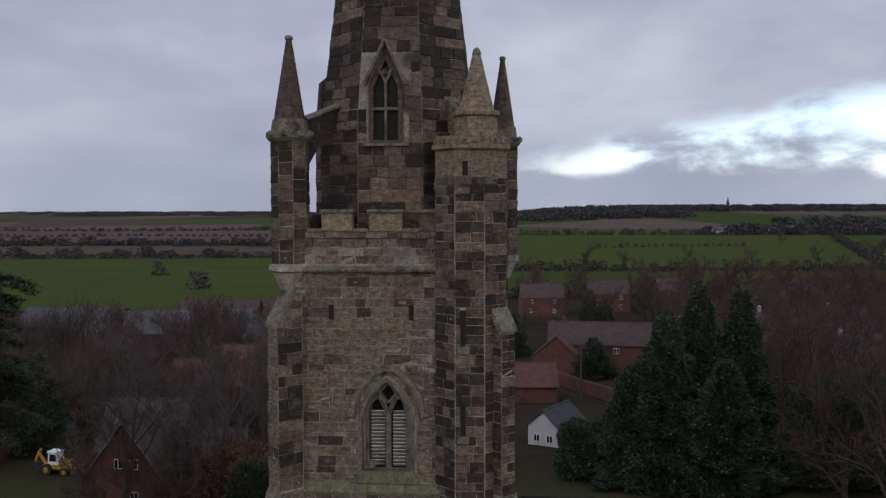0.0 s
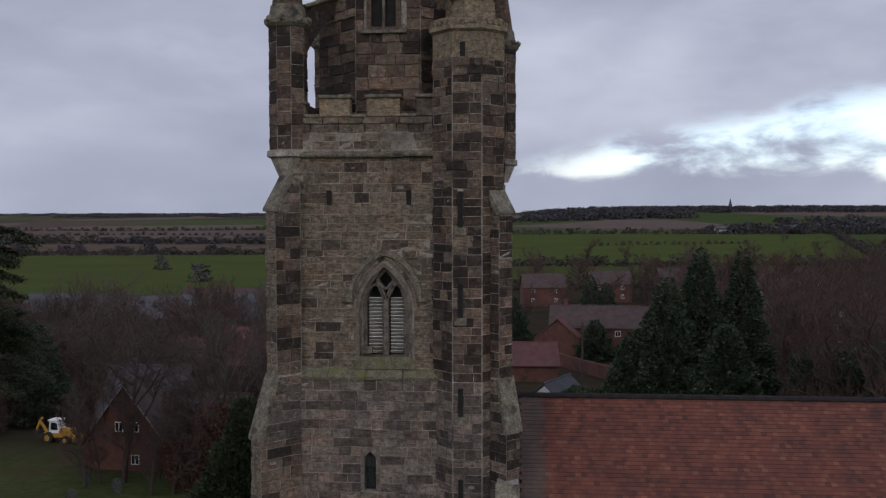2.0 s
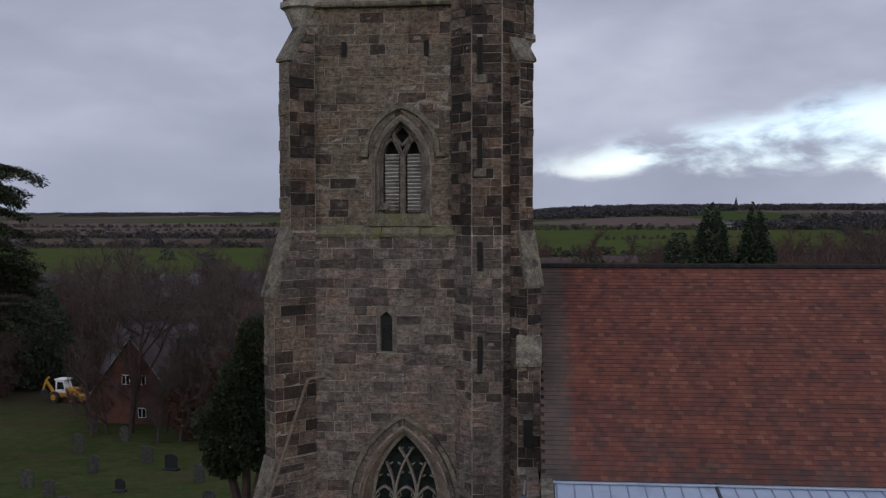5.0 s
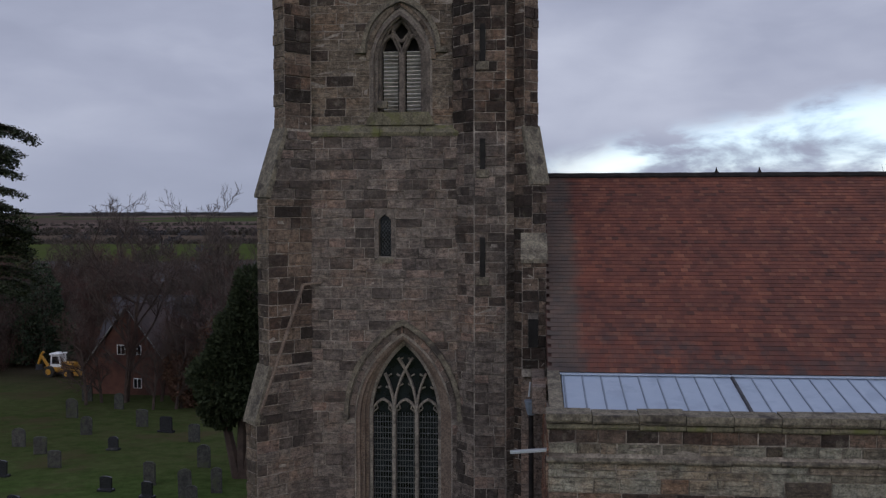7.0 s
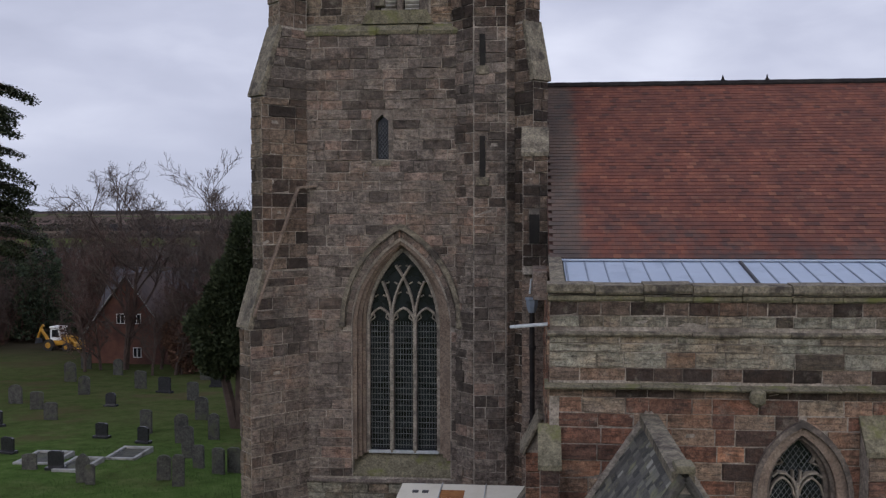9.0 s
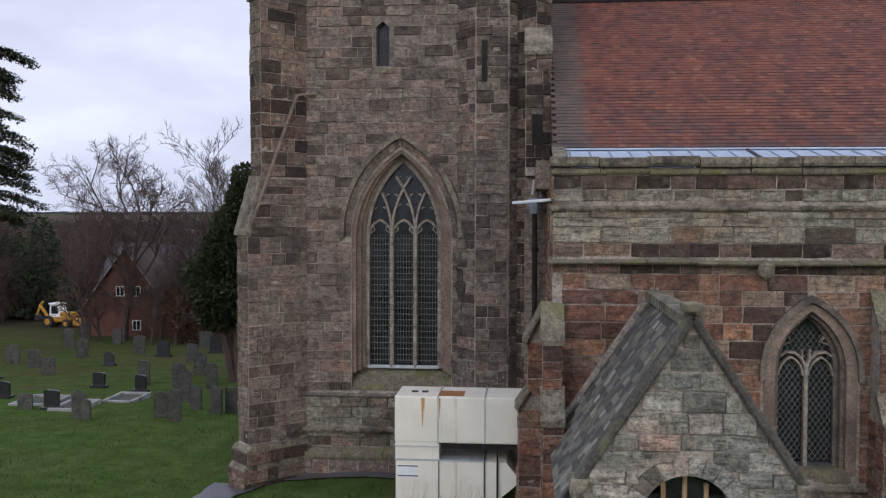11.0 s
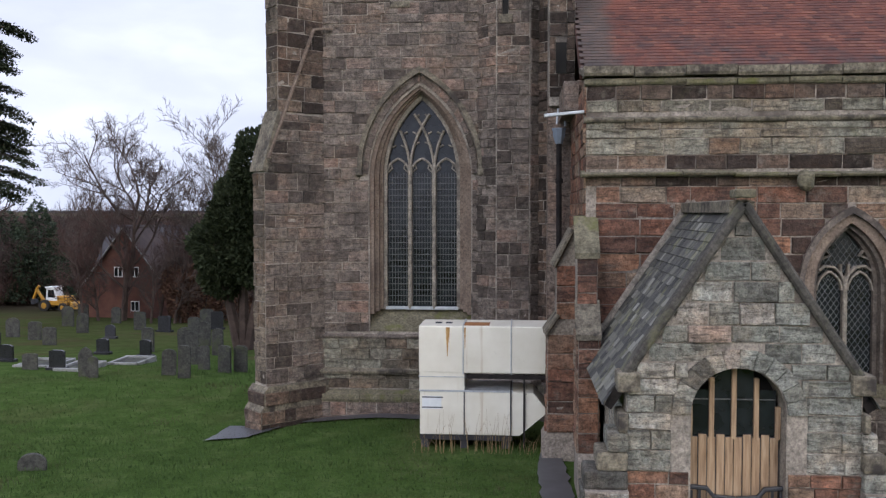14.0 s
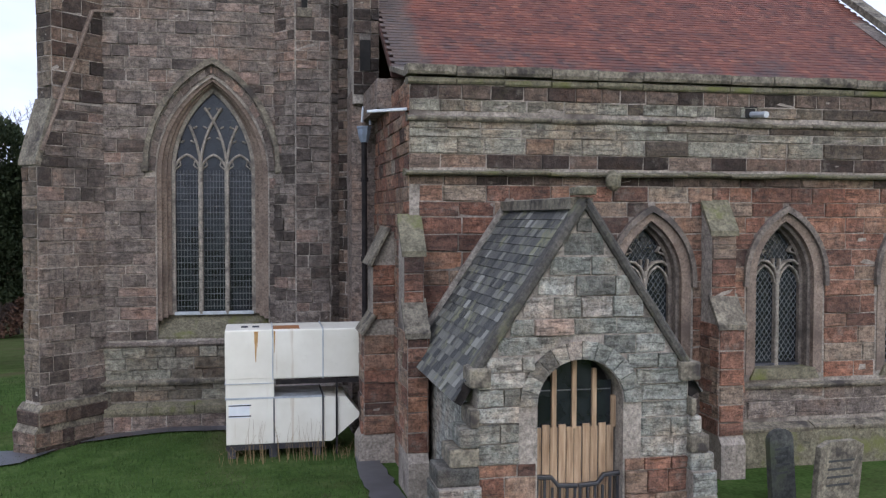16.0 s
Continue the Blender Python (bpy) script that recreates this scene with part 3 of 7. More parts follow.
def flyer(px, py, qx, qy, zp, zq, mat):
    """A small flying buttress from a pinnacle to the spire."""
    dv = Vector((qx - px, qy - py, 0))
    L = dv.length
    dv.normalize()
    under = [(L * i / 8, zp - 1.45 + 1.6 * math.sin(i / 8 * math.pi / 2)) for i in range(9)]
    outer = [(0, zp)] + [(L, zq)] + [(a, min(z, zp + (zq - zp) * a / L - 0.40)) for a, z in under[::-1]]
    n = dv.cross(Vector((0, 0, 1)))
    f = part("flying_buttress", slab(outer, [], Vector((px, py, 0)) + n * 0.17, dv, n, 0.34), mat, tower)
    part("coping", add_bar(bmesh.new(), [Vector((px, py, zp + 0.05)), Vector((qx, qy, zq + 0.05))], 0.12, 0.44, n), lichen, f)


flyer(-2.55, 0.75, -1.5, 1.85, 24.95, 25.55, stone_dark)
flyer(2.35, 1.0, 1.35, 2.0, 24.9, 26.0, stone_fresh)
flyer(-2.5, 5.6, -1.5, 4.6, 24.95, 25.55, stone_dark)
flyer(2.9, 5.6, 1.6, 4.6, 24.95, 25.55, stone_dark)

# stair turret
QX, QY, QR = 2.42, 0.52, 1.0
turret = part("stair_turret", prism(8, [(-0.2, QR + 0.12), (1.3, QR + 0.12), (1.45, QR), (23.3, QR)], QX, QY), mortar_dark, tower, "octagonal stair turret with narrow slits")
part("turret_drum", prism(8, [(23.25, QR + 0.01), (24.0, QR + 0.01)], QX, QY), stone_fresh, turret, "band of newer pale sandstone")
part("cornice", prism(8, [(23.98, QR), (24.06, QR + 0.10), (24.18, QR + 0.10), (24.2, QR + 0.02), (24.42, QR - 0.03)], QX, QY), stone_fresh, turret)
bm = bmesh.new()
for k in range(32):
    a = 2 * math.pi * k / 32
    add_box(bm, -0.06, 0.06, -0.05, 0.05, 24.2, 24.34, 0.0, Matrix.Translation((QX + (QR + 0.05) * math.cos(a), QY + (QR + 0.05) * math.sin(a), 0)) @ Matrix.Rotation(a, 4, "Z"))
part("cresting", bm, stone_fresh, turret)
part("lantern", prism(8, [(24.4, 0.62), (24.98, 0.58), (25.02, 0.66), (25.12, 0.66), (25.2, 0.5), (25.5, 0.42), (26.75, 0.12)], QX + 0.15, QY), stone_fresh, turret, "slender new sandstone pinnacle")
part("finial", prism(8, [(26.72, 0.10), (26.8, 0.13), (26.92, 0.09), (26.98, 0.02)], QX + 0.15, QY), moulded, turret)
# slits are black blocks painted as shade; the turret wall is uncut
for z0, z1 in ((18.55, 19.56), (16.02, 16.99), (13.22, 14.02), (10.4, 11.44)):
    part("slit", box(QX - 0.26, QX - 0.12, QY - QR - 0.045, QY - QR + 0.05, z0, z1), black, turret, "narrow dark slit opening")
    part("slit_sill", box(QX - 0.36, QX - 0.02, QY - QR - 0.06, QY - QR + 0.05, z0 - 0.22, z0, 0.02), lichen, turret)
for z0, z1, xx in ((8.05, 8.95, -0.62), (5.3, 6.2, -0.55)):
    part("slit", box(1.68, 1.80, -0.05, 0.03, z0, z1), black, turret)
part("opening", box(QX - 0.2, QX - 0.05, QY - QR - 0.02, QY - QR + 0.05, 23.3, 23.7), black, turret)

# put-log holes and old vents in the belfry stage: black blocks painted as their shade
for x in (-1.62, 0.70):
    h = part("vent_hole", box(x - 0.07, x + 0.07, 0.15, 0.3, 19.2, 19.62), black, tower)
for x, z in ((-2.55, 14.95), (-0.5, 15.0)):
    part("stone_stub", box(x - 0.14, x + 0.14, 0.05, 0.3, z - 0.1, z + 0.1, 0.04), lichen, tower)


def buttress(cx, cy, dx, name_label, stages, w, mat):
    """A diagonal buttress; stages are (z0, z1, reach, z of the next face)."""
    dv = Vector((dx, -1, 0)).normalized()
    n = Vector((-dx, -1, 0)).normalized()       # the flank that faces the south
    prof = [(-0.3, -0.3)]
    for z0, z1, s in stages:
        prof += [(s, z0), (s, z1)]
    prof += [(-0.3, stages[-1][1] + 0.9)]
    o = Vector((cx, cy, 0)) + n * (w / 2)
    b = part("buttress", slab(prof, [], o, dv, n, w), mortar_dark, tower, name_label)
    for (z0, z1, s), nxt in zip(stages, list(stages[1:]) + [(stages[-1][1] + 0.9, 0, 0.0)]):
        # sloping weathering stones with a drip
        lip = [(s + 0.07, z1 - 0.08), (s + 0.07, z1), (nxt[2] + 0.02, nxt[0] + 0.06), (nxt[2] - 0.05, nxt[0] - 0.05), (s - 0.06, z1 - 0.10)]
        part("weathering", slab(lip, [], o + n * 0.06, dv, n, w + 0.12), lichen, b, "lichened sloping weathering")
    part("plinth", slab([(-0.3, -0.3), (stages[0][2] + 0.22, -0.3), (stages[0][2] + 0.22, 0.62), (stages[0][2] + 0.12, 0.75), (stages[0][2] + 0.12, 1.08), (stages[0][2], 1.2), (-0.3, 1.2)], [], o + n * 0.14, dv, n, w + 0.28), lichen, b)
    return o, dv, n, b


stL = [(-0.3, 6.62, 1.45), (8.0, 12.58, 1.06), (14.3, 19.1, 0.52)]
WB = 0.54
oL, dL, nL, bL = buttress(-2.83, 0.0, -1, "diagonal corner buttress with three weathered stages", stL, WB, stone_grey)
stR = [(-0.3, 6.62, 1.25), (8.0, 12.9, 0.92), (14.3, 19.0, 0.62)]
oR, dR, nR, bR = buttress(3.05, 0.1, 1, "diagonal buttress beside the stair turret", stR, 0.5, stone_dark)
for st, o_, d_, n_, b_, mats_, sd in ((stL, oL, dL, nL, bL, (stone_grey, stone_grey_j), 400), (stR, oR, dR, nR, bR, (stone_dark, stone_dark_j), 420)):
    nxt = [(z0, s) for z0, z1, s in st[1:]] + [(st[-1][1] + 0.9, 0.0)]
    for k, ((z0, z1, s), (zn, sn)) in enumerate(zip(st, nxt)):
        later(b_, mats_, o_, d_, n_, z1 - 0.12, zn - 0.02, -0.28, (lambda z, s=s, sn=sn, z1=z1, zn=zn: s + (sn - s) * (z - z1) / (zn - z1) - 0.08), single=14, seed=sd + k)
for k, (z0, z1, s) in enumerate(stL):
    later(bL, (stone_dark, stone_dark_j) if k else (stone_grey, stone_grey_j), oL, dL, nL, 1.25 if k == 0 else z0 + 0.02, z1 - 0.12, -0.28, s, single=70, seed=20 + k, course=(0.29, 0.37))
    later(bL, (stone_tan, stone_tan_j), oL + dL * s, -nL, dL, 1.25 if k == 0 else z0 + 0.02, z1 - 0.12, 0.0, WB, single=40, seed=30 + k, course=(0.29, 0.37), length=(0.2, 0.5))
for k, (z0, z1, s) in enumerate(stR):
    later(bR, (stone_dark, stone_dark_j), oR, dR, nR, 1.25 if k == 0 else z0 + 0.02, z1 - 0.12, -0.2, s, single=30, seed=40 + k)
    later(bR, (stone_dark, stone_dark_j), oR + dR * s, -nR, dR, 1.25 if k == 0 else z0 + 0.02, z1 - 0.12, 0.0, 0.5, single=30, seed=50 + k, length=(0.2, 0.5))
for za, zb, sd in ((-0.2, 0.6, 440), (0.74, 1.06, 441)):
    later(bL, (stone_dark, stone_dark_j), oL + nL * 0.14, dL, nL, za, zb, -0.2, 1.45 + (0.2 if za < 0 else 0.1), single=14, seed=sd)
    later(bL, (stone_dark, stone_dark_j), oL + nL * 0.14 + dL * (1.45 + (0.22 if za < 0 else 0.12)), -nL, dL, za, zb, 0.0, WB + 0.28, single=8, seed=sd + 5)
# the raking drip mould that ends at the lower weathering
part("raking_drip", add_bar(bmesh.new(), [oL + dL * 0.05 + nL * 0.07 + Vector((0, 0, 10.15)), oL + dL * 1.38 + nL * 0.07 + Vector((0, 0, 6.85))], 0.065, 0.08, nL), dressed, bL, "slanting stone drip mould")
part("raking_drip", add_bar(bmesh.new(), [oL + dL * 0.06 + nL * 0.07 + Vector((0, 0, 10.15)), Vector((-2.2, -0.06, 10.2))], 0.06, 0.07, nL), dressed, bL)


# ---- windows ----
def lattice(x0, x1, z0, z1, y, step_x, step_z, mat, parent, name="leading", diamond=False, clip=None):
    bm = bmesh.new()
    if diamond:
        k = (z1 - z0) / step_z
        w = x1 - x0
        for sgn in (1, -1):
            i = -int(w / step_x) - 2
            while i * step_z < (z1 - z0) + 2:
                za = z0 + i * step_z
                pts = []
                for q in range(13):
                    fx = q / 12
                    x = x0 + w * fx
                    z = za + sgn * (w * fx) * (step_z / step_x) + (0 if sgn > 0 else w * step_z / step_x)
                    if z0 <= z <= z1 and (clip is None or clip(x, z)):
                        pts.append((x, y, z))
                if len(pts) > 1:
                    add_bar(bm, pts, 0.009, 0.010, SOUTH)
                i += 1
    else:
        x = x0 + step_x / 2
        while x < x1:
            zz = [z0 + (z1 - z0) * q / 16 for q in range(17)]
            pts = [(x, y, z) for z in zz if clip is None or clip(x, z)]
            if len(pts) > 1:
                add_bar(bm, pts, 0.012, 0.012, SOUTH)
            x += step_x
        z = z0 + step_z / 2
        while z < z1:
            pts = [(x0 + (x1 - x0) * q / 12, y, z) for q in range(13) if clip is None or clip(x0 + (x1 - x0) * q / 12, z)]
            if len(pts) > 1:
                add_bar(bm, pts, 0.02, 0.014, SOUTH)
            z += step_z
    return part(name, bm, mat, parent)


def pointed(cx, w, zs, rise, y, k=8, z0=None):
    return [(x, y, z) for x, z in arch(cx, w, zs if z0 is None else z0, zs, rise, k)]


# great south window: three lights
cx, w, z0, zs, rise = WIN
# black backing sheet stands for the unlit tower behind the glass
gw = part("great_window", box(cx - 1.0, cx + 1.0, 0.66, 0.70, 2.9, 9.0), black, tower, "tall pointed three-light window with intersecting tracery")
GY = 0.52
for i in range(3):
    xa = cx - 0.945 + 0.63 * i
    bm = slab([(xa, 3.05), (xa, 6.55), (xa + 0.315, 7.15), (xa + 0.63, 6.55), (xa + 0.63, 3.05)], [], (0, GY + 0.05, 0), EASTW, SOUTH, 0.02)
    pane = part("pane", bm, glass, gw, "leaded glass behind a wire guard")
    lattice(xa + 0.04, xa + 0.59, 3.1, 6.55, GY + 0.035, 0.075, 0.155, leads, pane, "guard_mesh")
tr_in = arch(cx, 1.9, 6.5, 6.5, 2.02, 10)
part("pane", slab(tr_in, [], (0, GY + 0.07, 0), EASTW, SOUTH, 0.02), glass, gw, "tracery glass")
bm = bmesh.new()
for x in (cx - 0.315, cx + 0.315):
    add_bar(bm, [(x, GY, 3.0), (x, GY, 6.75)], 0.11, 0.2, SOUTH)
part("mullion", bm, tracery_m, gw)
bm = bmesh.new()
for i in range(3):
    add_bar(bm, pointed(cx - 0.63 + 0.63 * i, 0.60, 6.5, 0.42, GY + 0.02), 0.06, 0.14, SOUTH)
clip_in = lambda x, z: abs(x - cx) < half(1.9, 2.02, z - 6.5) - 0.0
R = (2.02 ** 2 + 0.95 ** 2) / 1.9
for sgn in (1, -1):
    for off in (0.63, 1.26):
        pts = []
        for q in range(15):
            h = 2.0 * q / 14
            x = cx + sgn * (half(1.9, 3.0, h) + 0.0 - off)
            x = cx + sgn * (math.sqrt(max(R * R - h * h, 0)) + 0.95 - R - off)
            z = 6.5 + h
            if clip_in(x, z):
                pts.append((x, GY, z))
        if len(pts) > 2:
            add_bar(bm, pts, 0.065, 0.16, SOUTH)
for i in range(3):
    for sgn in (-1, 1):
        xm = cx - 0.63 + 0.63 * i
        add_bar(bm, [(xm + sgn * 0.27, GY + 0.02, 6.56), (xm + sgn * 0.15, GY + 0.02, 6.66), (xm + sgn * 0.19, GY + 0.02, 6.80)], 0.035, 0.1, SOUTH)
for xm, zm in ((-0.32, 7.55), (0.32, 7.55), (0.0, 7.28), (-0.62, 7.2), (0.62, 7.2), (0.0, 8.0)):
    for sgn in (-1, 1):
        add_bar(bm, [(cx + xm + sgn * 0.16, GY + 0.03, zm + 0.02), (cx + xm + sgn * 0.07, GY + 0.03, zm + 0.07)], 0.04, 0.09, SOUTH)
part("tracery", bm, tracery_m, gw, "pale stone intersecting tracery bars")
band("window_frame", cx, 1.82, 2.02, 3.0, 6.5, 1.94, 2.12, GY - 0.1, GY + 0.15, tracery_m, gw)
band("splay", cx, 2.0, 2.2, 3.0, 6.48, 2.10, 2.2, 0.34, 0.7, dressed, gw)
band("splay", cx, 2.18, 2.42, 2.95, 6.44, 2.18, 2.28, 0.2, 0.7, dressed, gw)
band("splay", cx, 2.40, 2.64, 2.9, 6.4, 2.26, 2.36, 0.06, 0.7, dressed, gw)
band("hood_mould", cx, 2.98, 3.22, 6.58, 6.6, 2.46, 2.62, -0.15, 0.05, lichen, gw, "stone hood mould over the window")
voussoirs(cx, 2.66, 2.96, 6.5, 2.34, 2.54, -0.05, 0.2, 11, stone_grey, gw)
for s in (-1, 1):
    part("label_stop", box(cx + s * 1.56 - 0.09, cx + s * 1.56 + 0.09, -0.16, 0.05, 6.46, 6.62, 0.04), lichen, gw)
bm = bmesh.new()
bm_v = [(-1.31, 0.02), (-1.31, 0.62), (1.31, 0.62), (1.31, 0.02)]
pv = [bm.verts.new((cx + a, b, 2.50 if b < 0.1 else 3.02)) for a, b in bm_v]
pb = [bm.verts.new((cx + a, b, 2.2)) for a, b in bm_v]
bm.faces.new(pv)
for i in range(4):
    bm.faces.new((pv[i], pv[(i + 1) % 4], pb[(i + 1) % 4], pb[i]))
part("sill", bm, mossy, gw, "mossy sloping stone sill")
part("sill_flashing", box(cx - 0.95, cx + 0.95, 0.40, 0.5, 2.98, 3.06, 0.01), metal_grey, gw)

# lancet
lw = part("lancet_window", box(-0.58, -0.28, 0.22, 0.25, 10.9, 12.02), glass, tower, "small round-headed lancet with lattice glass")
lattice(-0.58, -0.28, 10.92, 11.9, 0.205, 0.09, 0.12, leads, lw, diamond=True)
part("sill", box(-0.72, -0.2, -0.04, 0.25, 10.72, 10.88, 0.03), lichen, lw)
part("jamb", box(-0.70, -0.60, -0.012, 0.2, 10.9, 11.95, 0.02), moulded, lw)
part("jamb", box(-0.26, -0.14, -0.012, 0.2, 10.9, 11.95, 0.02), moulded, lw)
part("head", slab([(-0.7, 11.9), (-0.7, 12.2), (-0.14, 12.2), (-0.14, 11.9), (-0.26, 11.9), (-0.43, 12.06), (-0.60, 11.9)], [], (0, -0.012, 0), EASTW, SOUTH, 0.2), moulded, lw)

# belfry window: two louvred lights under a quatrefoil
cx, w, z0, zs, rise = BEL
# black backing sheet paints the belfry's inner shade behind the louvres
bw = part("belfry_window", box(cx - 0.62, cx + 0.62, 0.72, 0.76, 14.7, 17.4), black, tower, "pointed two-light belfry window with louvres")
for s in (-1, 1):
    x0, x1 = (cx - 0.50, cx - 0.10) if s < 0 else (cx + 0.14, cx + 0.54)
    for k in range(16):
        z = 14.84 + k * 0.104
        sl = part("louvre_slat", box(x0, x1, -0.07, 0.07, -0.012, 0.012), slat_m, bw)
        sl.matrix_basis = pose(0, 0.60, z + 0.04, -38, 0, 0)
bm = bmesh.new()
add_bar(bm, [(cx + 0.02, 0.52, 14.75), (cx + 0.02, 0.52, 16.45)], 0.16, 0.2, SOUTH)
for s in (-1, 1):
    add_bar(bm, pointed(cx + 0.02 + s * 0.32, 0.56, 16.42, 0.48, 0.52), 0.09, 0.18, SOUTH)
    add_bar(bm, [(cx + 0.02, 0.52, 16.4), (cx + 0.02 + s * 0.16, 0.52, 16.72), (cx + 0.02 + s * 0.24, 0.52, 17.0)], 0.11, 0.18, SOUTH)
ring = [(cx + 0.01 + 0.21 * math.cos(a) * (1 + 0.12 * math.cos(4 * a)), 0.52, 17.02 + 0.24 * math.sin(a) * (1 + 0.12 * math.cos(4 * a))) for a in [2 * math.pi * k / 24 for k in range(24)]]
add_bar(bm, ring, 0.09, 0.16, SOUTH, True)
part("tracery", bm, moulded, bw, "worn stone tracery with a quatrefoil")
band("window_frame", cx, 1.08, 1.26, 14.7, 16.2, 1.16, 1.24, 0.40, 0.7, moulded, bw)
band("splay", cx, 1.24, 1.46, 14.66, 16.14, 1.22, 1.32, 0.28, 0.7, moulded, bw)
band("splay", cx, 1.44, 1.64, 14.62, 16.1, 1.30, 1.41, 0.17, 0.7, moulded, bw)
voussoirs(cx + 0.03, 1.66, 1.90, 16.2, 1.42, 1.54, 0.14, 0.35, 8, stone_tan, bw)
band("hood_mould", cx + 0.04, 1.92, 2.14, 16.5, 16.5, 1.24, 1.42, 0.06, 0.25, lichen, bw, "stone hood mould with carved stops")
for s in (-1, 1):
    part("label_stop", box(cx + 0.04 + s * 1.1 - 0.15, cx + 0.04 + s * 1.1 + 0.15, 0.07, 0.25, 16.38, 16.52, 0.04), lichen, bw)
part("sill", slab([(-0.95, 14.45), (-0.78, 14.80), (0.78, 14.80), (0.95, 14.45)], [], (cx, 0.10, 0), EASTW, SOUTH, 0.5), mossy, bw)

# stonework of the tower
hw = jamb_hole(WIN[0], 2.66, 3.1, 2.50, 6.5, 2.58)
slot = rect_hole(-0.70, -0.14, 10.72, 12.2)
later(tower, (stone_grey, stone_grey_j), (0, 0, 0), EASTW, SOUTH, 2.44, 8.6, -2.62, 1.72, [hw], single=200, seed=1)
later(tower, (stone_para, stone_para_j), (0, -0.02, 0), EASTW, SOUTH, 0.98, 2.28, -2.62, 1.72, single=40, seed=13, length=(0.4, 1.0))
later(tower, (stone_grey, stone_grey_j), (0, 0, 0), EASTW, SOUTH, 8.6, 14.15, -2.72, 1.72, [slot, hw], single=100, seed=2, course=(0.22, 0.31))
hb = jamb_hole(BEL[0] + 0.02, 1.70, 2.0, 14.75, 16.4, 1.42)
later(tower, (stone_tan, stone_tan_j), (0, 0.2, 0), EASTW, SOUTH, 14.48, 20.6, -2.88, 1.62, [hb, rect_hole(-1.69, -1.55, 19.2, 19.62), rect_hole(0.63, 0.77, 19.2, 19.62)], single=160, seed=3, course=(0.19, 0.33), length=(0.3, 0.9), proud=0.018, joint=0.011)
later(tower, (stone_tan, stone_tan_j), (0, 0.22, 0), EASTW, SOUTH, 20.8, 21.72, -2.8, 1.5, single=0, seed=4)
for k in range(8):
    a = math.pi / 4 * k
    n = Vector((math.cos(a), math.sin(a), 0))
    if n.y > 0.3:
        continue
    u = Vector((-n.y, n.x, 0))
    f = QR * math.tan(math.pi / 8)
    o = Vector((QX, QY, 0)) + n * QR
    later(turret, (stone_grey, stone_grey_j), o, u, n, 1.5, 14.2, -f + 0.01, f - 0.01, [rect_hole(-0.26, -0.12, 10.4, 11.44), rect_hole(-0.26, -0.12, 13.22, 14.02)] if n.y < -0.9 else [], single=60 if n.y < -0.6 else 0, seed=60 + k, length=(0.28, 0.6))
    later(turret, (stone_dark, stone_dark_j), o, u, n, 14.2, 23.25, -f + 0.01, f - 0.01, [rect_hole(-0.26, -0.12, 18.55, 19.56), rect_hole(-0.26, -0.12, 16.02, 16.99)] if n.y < -0.9 else [], single=60 if n.y < -0.6 else 0, seed=70 + k, length=(0.28, 0.6))
    # drum of the spire, then its faces
    fs = SR * math.tan(math.pi / 8)
    later(spire, (stone_dark, stone_dark_j), Vector((SX, SY, 0)) + n * SR, u, n, 21.0, 25.3, -fs + 0.01, fs - 0.01, [rect_hole(-0.7, 0.55, 24.2, 26)] if n.y < -0.9 else [], single=40 if n.y < -0.6 else 0, seed=80 + k, course=(0.26, 0.36), length=(0.35, 0.75))


def spire_stones(face, seed):
    """Courses on a leaning face of the spire, as one mesh."""
    r = random.Random(seed)
    a = math.pi / 4 * face
    n0 = Vector((math.cos(a), math.sin(a), 0))
    u = Vector((-n0.y, n0.x, 0))
    k = (SR - 0.16) / 19.2
    verts, faces = [], []
    z = 25.32
    while z < 36:
        h = r.uniform(0.28, 0.38)
        ap = SR - 0.06 - k * (z - 25.32)
        hw_ = ap * math.tan(math.pi / 8)
        s = -hw_ + 0.01
        while s < hw_ - 0.03:
            ln = r.uniform(0.35, 0.8)
            if hw_ - s - ln < 0.25:
                ln = hw_ - 0.01 - s
            if not (n0.y < -0.9 and -0.72 < s + ln / 2 < 0.55 and z < 26.9):
                c = Vector((SX, SY, z + h / 2)) + n0 * (ap - k * h / 2 - 0.01) + u * (s + ln / 2)
                v, f = BLOCKS[r.randrange(10)]
                b = len(verts)
                U, N, Z = u * (ln - 0.012), n0 * r.uniform(0.06, 0.09), Vector((0, 0, h - 0.012)) - n0 * k * h
                verts += [tuple(c + U * x + N * y + Z * q) for x, y, q in v]
                faces += [tuple(b + t for t in fc) for fc in f]
            s += ln
        z += h
    raw("stonework", verts, faces, stone_dark_j, spire, kind="stuff")


for fc in (4, 5, 6, 7, 0):
    spire_stones(fc, 100 + fc)

# ---- nave, aisle ----
AY = -6.4            # south face of the aisle wall
AX0, AX1 = 3.8, 17.3
nave = thing("church_nave", (10.0, -1.0, 0.2), "church nave with red tiled roof and sandstone south aisle", "church")
AW = [(8.5, 1.30), (11.35, 1.30), (14.25, 1.30)]        # aisle windows: centre, width
aw_holes = [arch(c, w, 2.35, 4.2, 1.15, 9) for c, w in AW]
part("wall", slab([(AX0, -0.3), (AX0, 7.95), (AX1, 7.95), (AX1, -0.3)], aw_holes, (0, AY, 0), EASTW, SOUTH, 0.6), mortar, nave, "aisle wall of red and tan sandstone")
part("wall", box(AX0, AX0 + 0.5, AY + 0.6, 0.0, -0.3, 7.9), stone_grey_j, nave)
part("wall", box(AX1 - 0.5, AX1, AY + 0.6, 9.5, -0.3, 7.9), stone_grey_j, nave)
part("wall", box(3.2, AX1, 9.4, 10.0, -0.3, 8.4), stone_grey_j, nave)
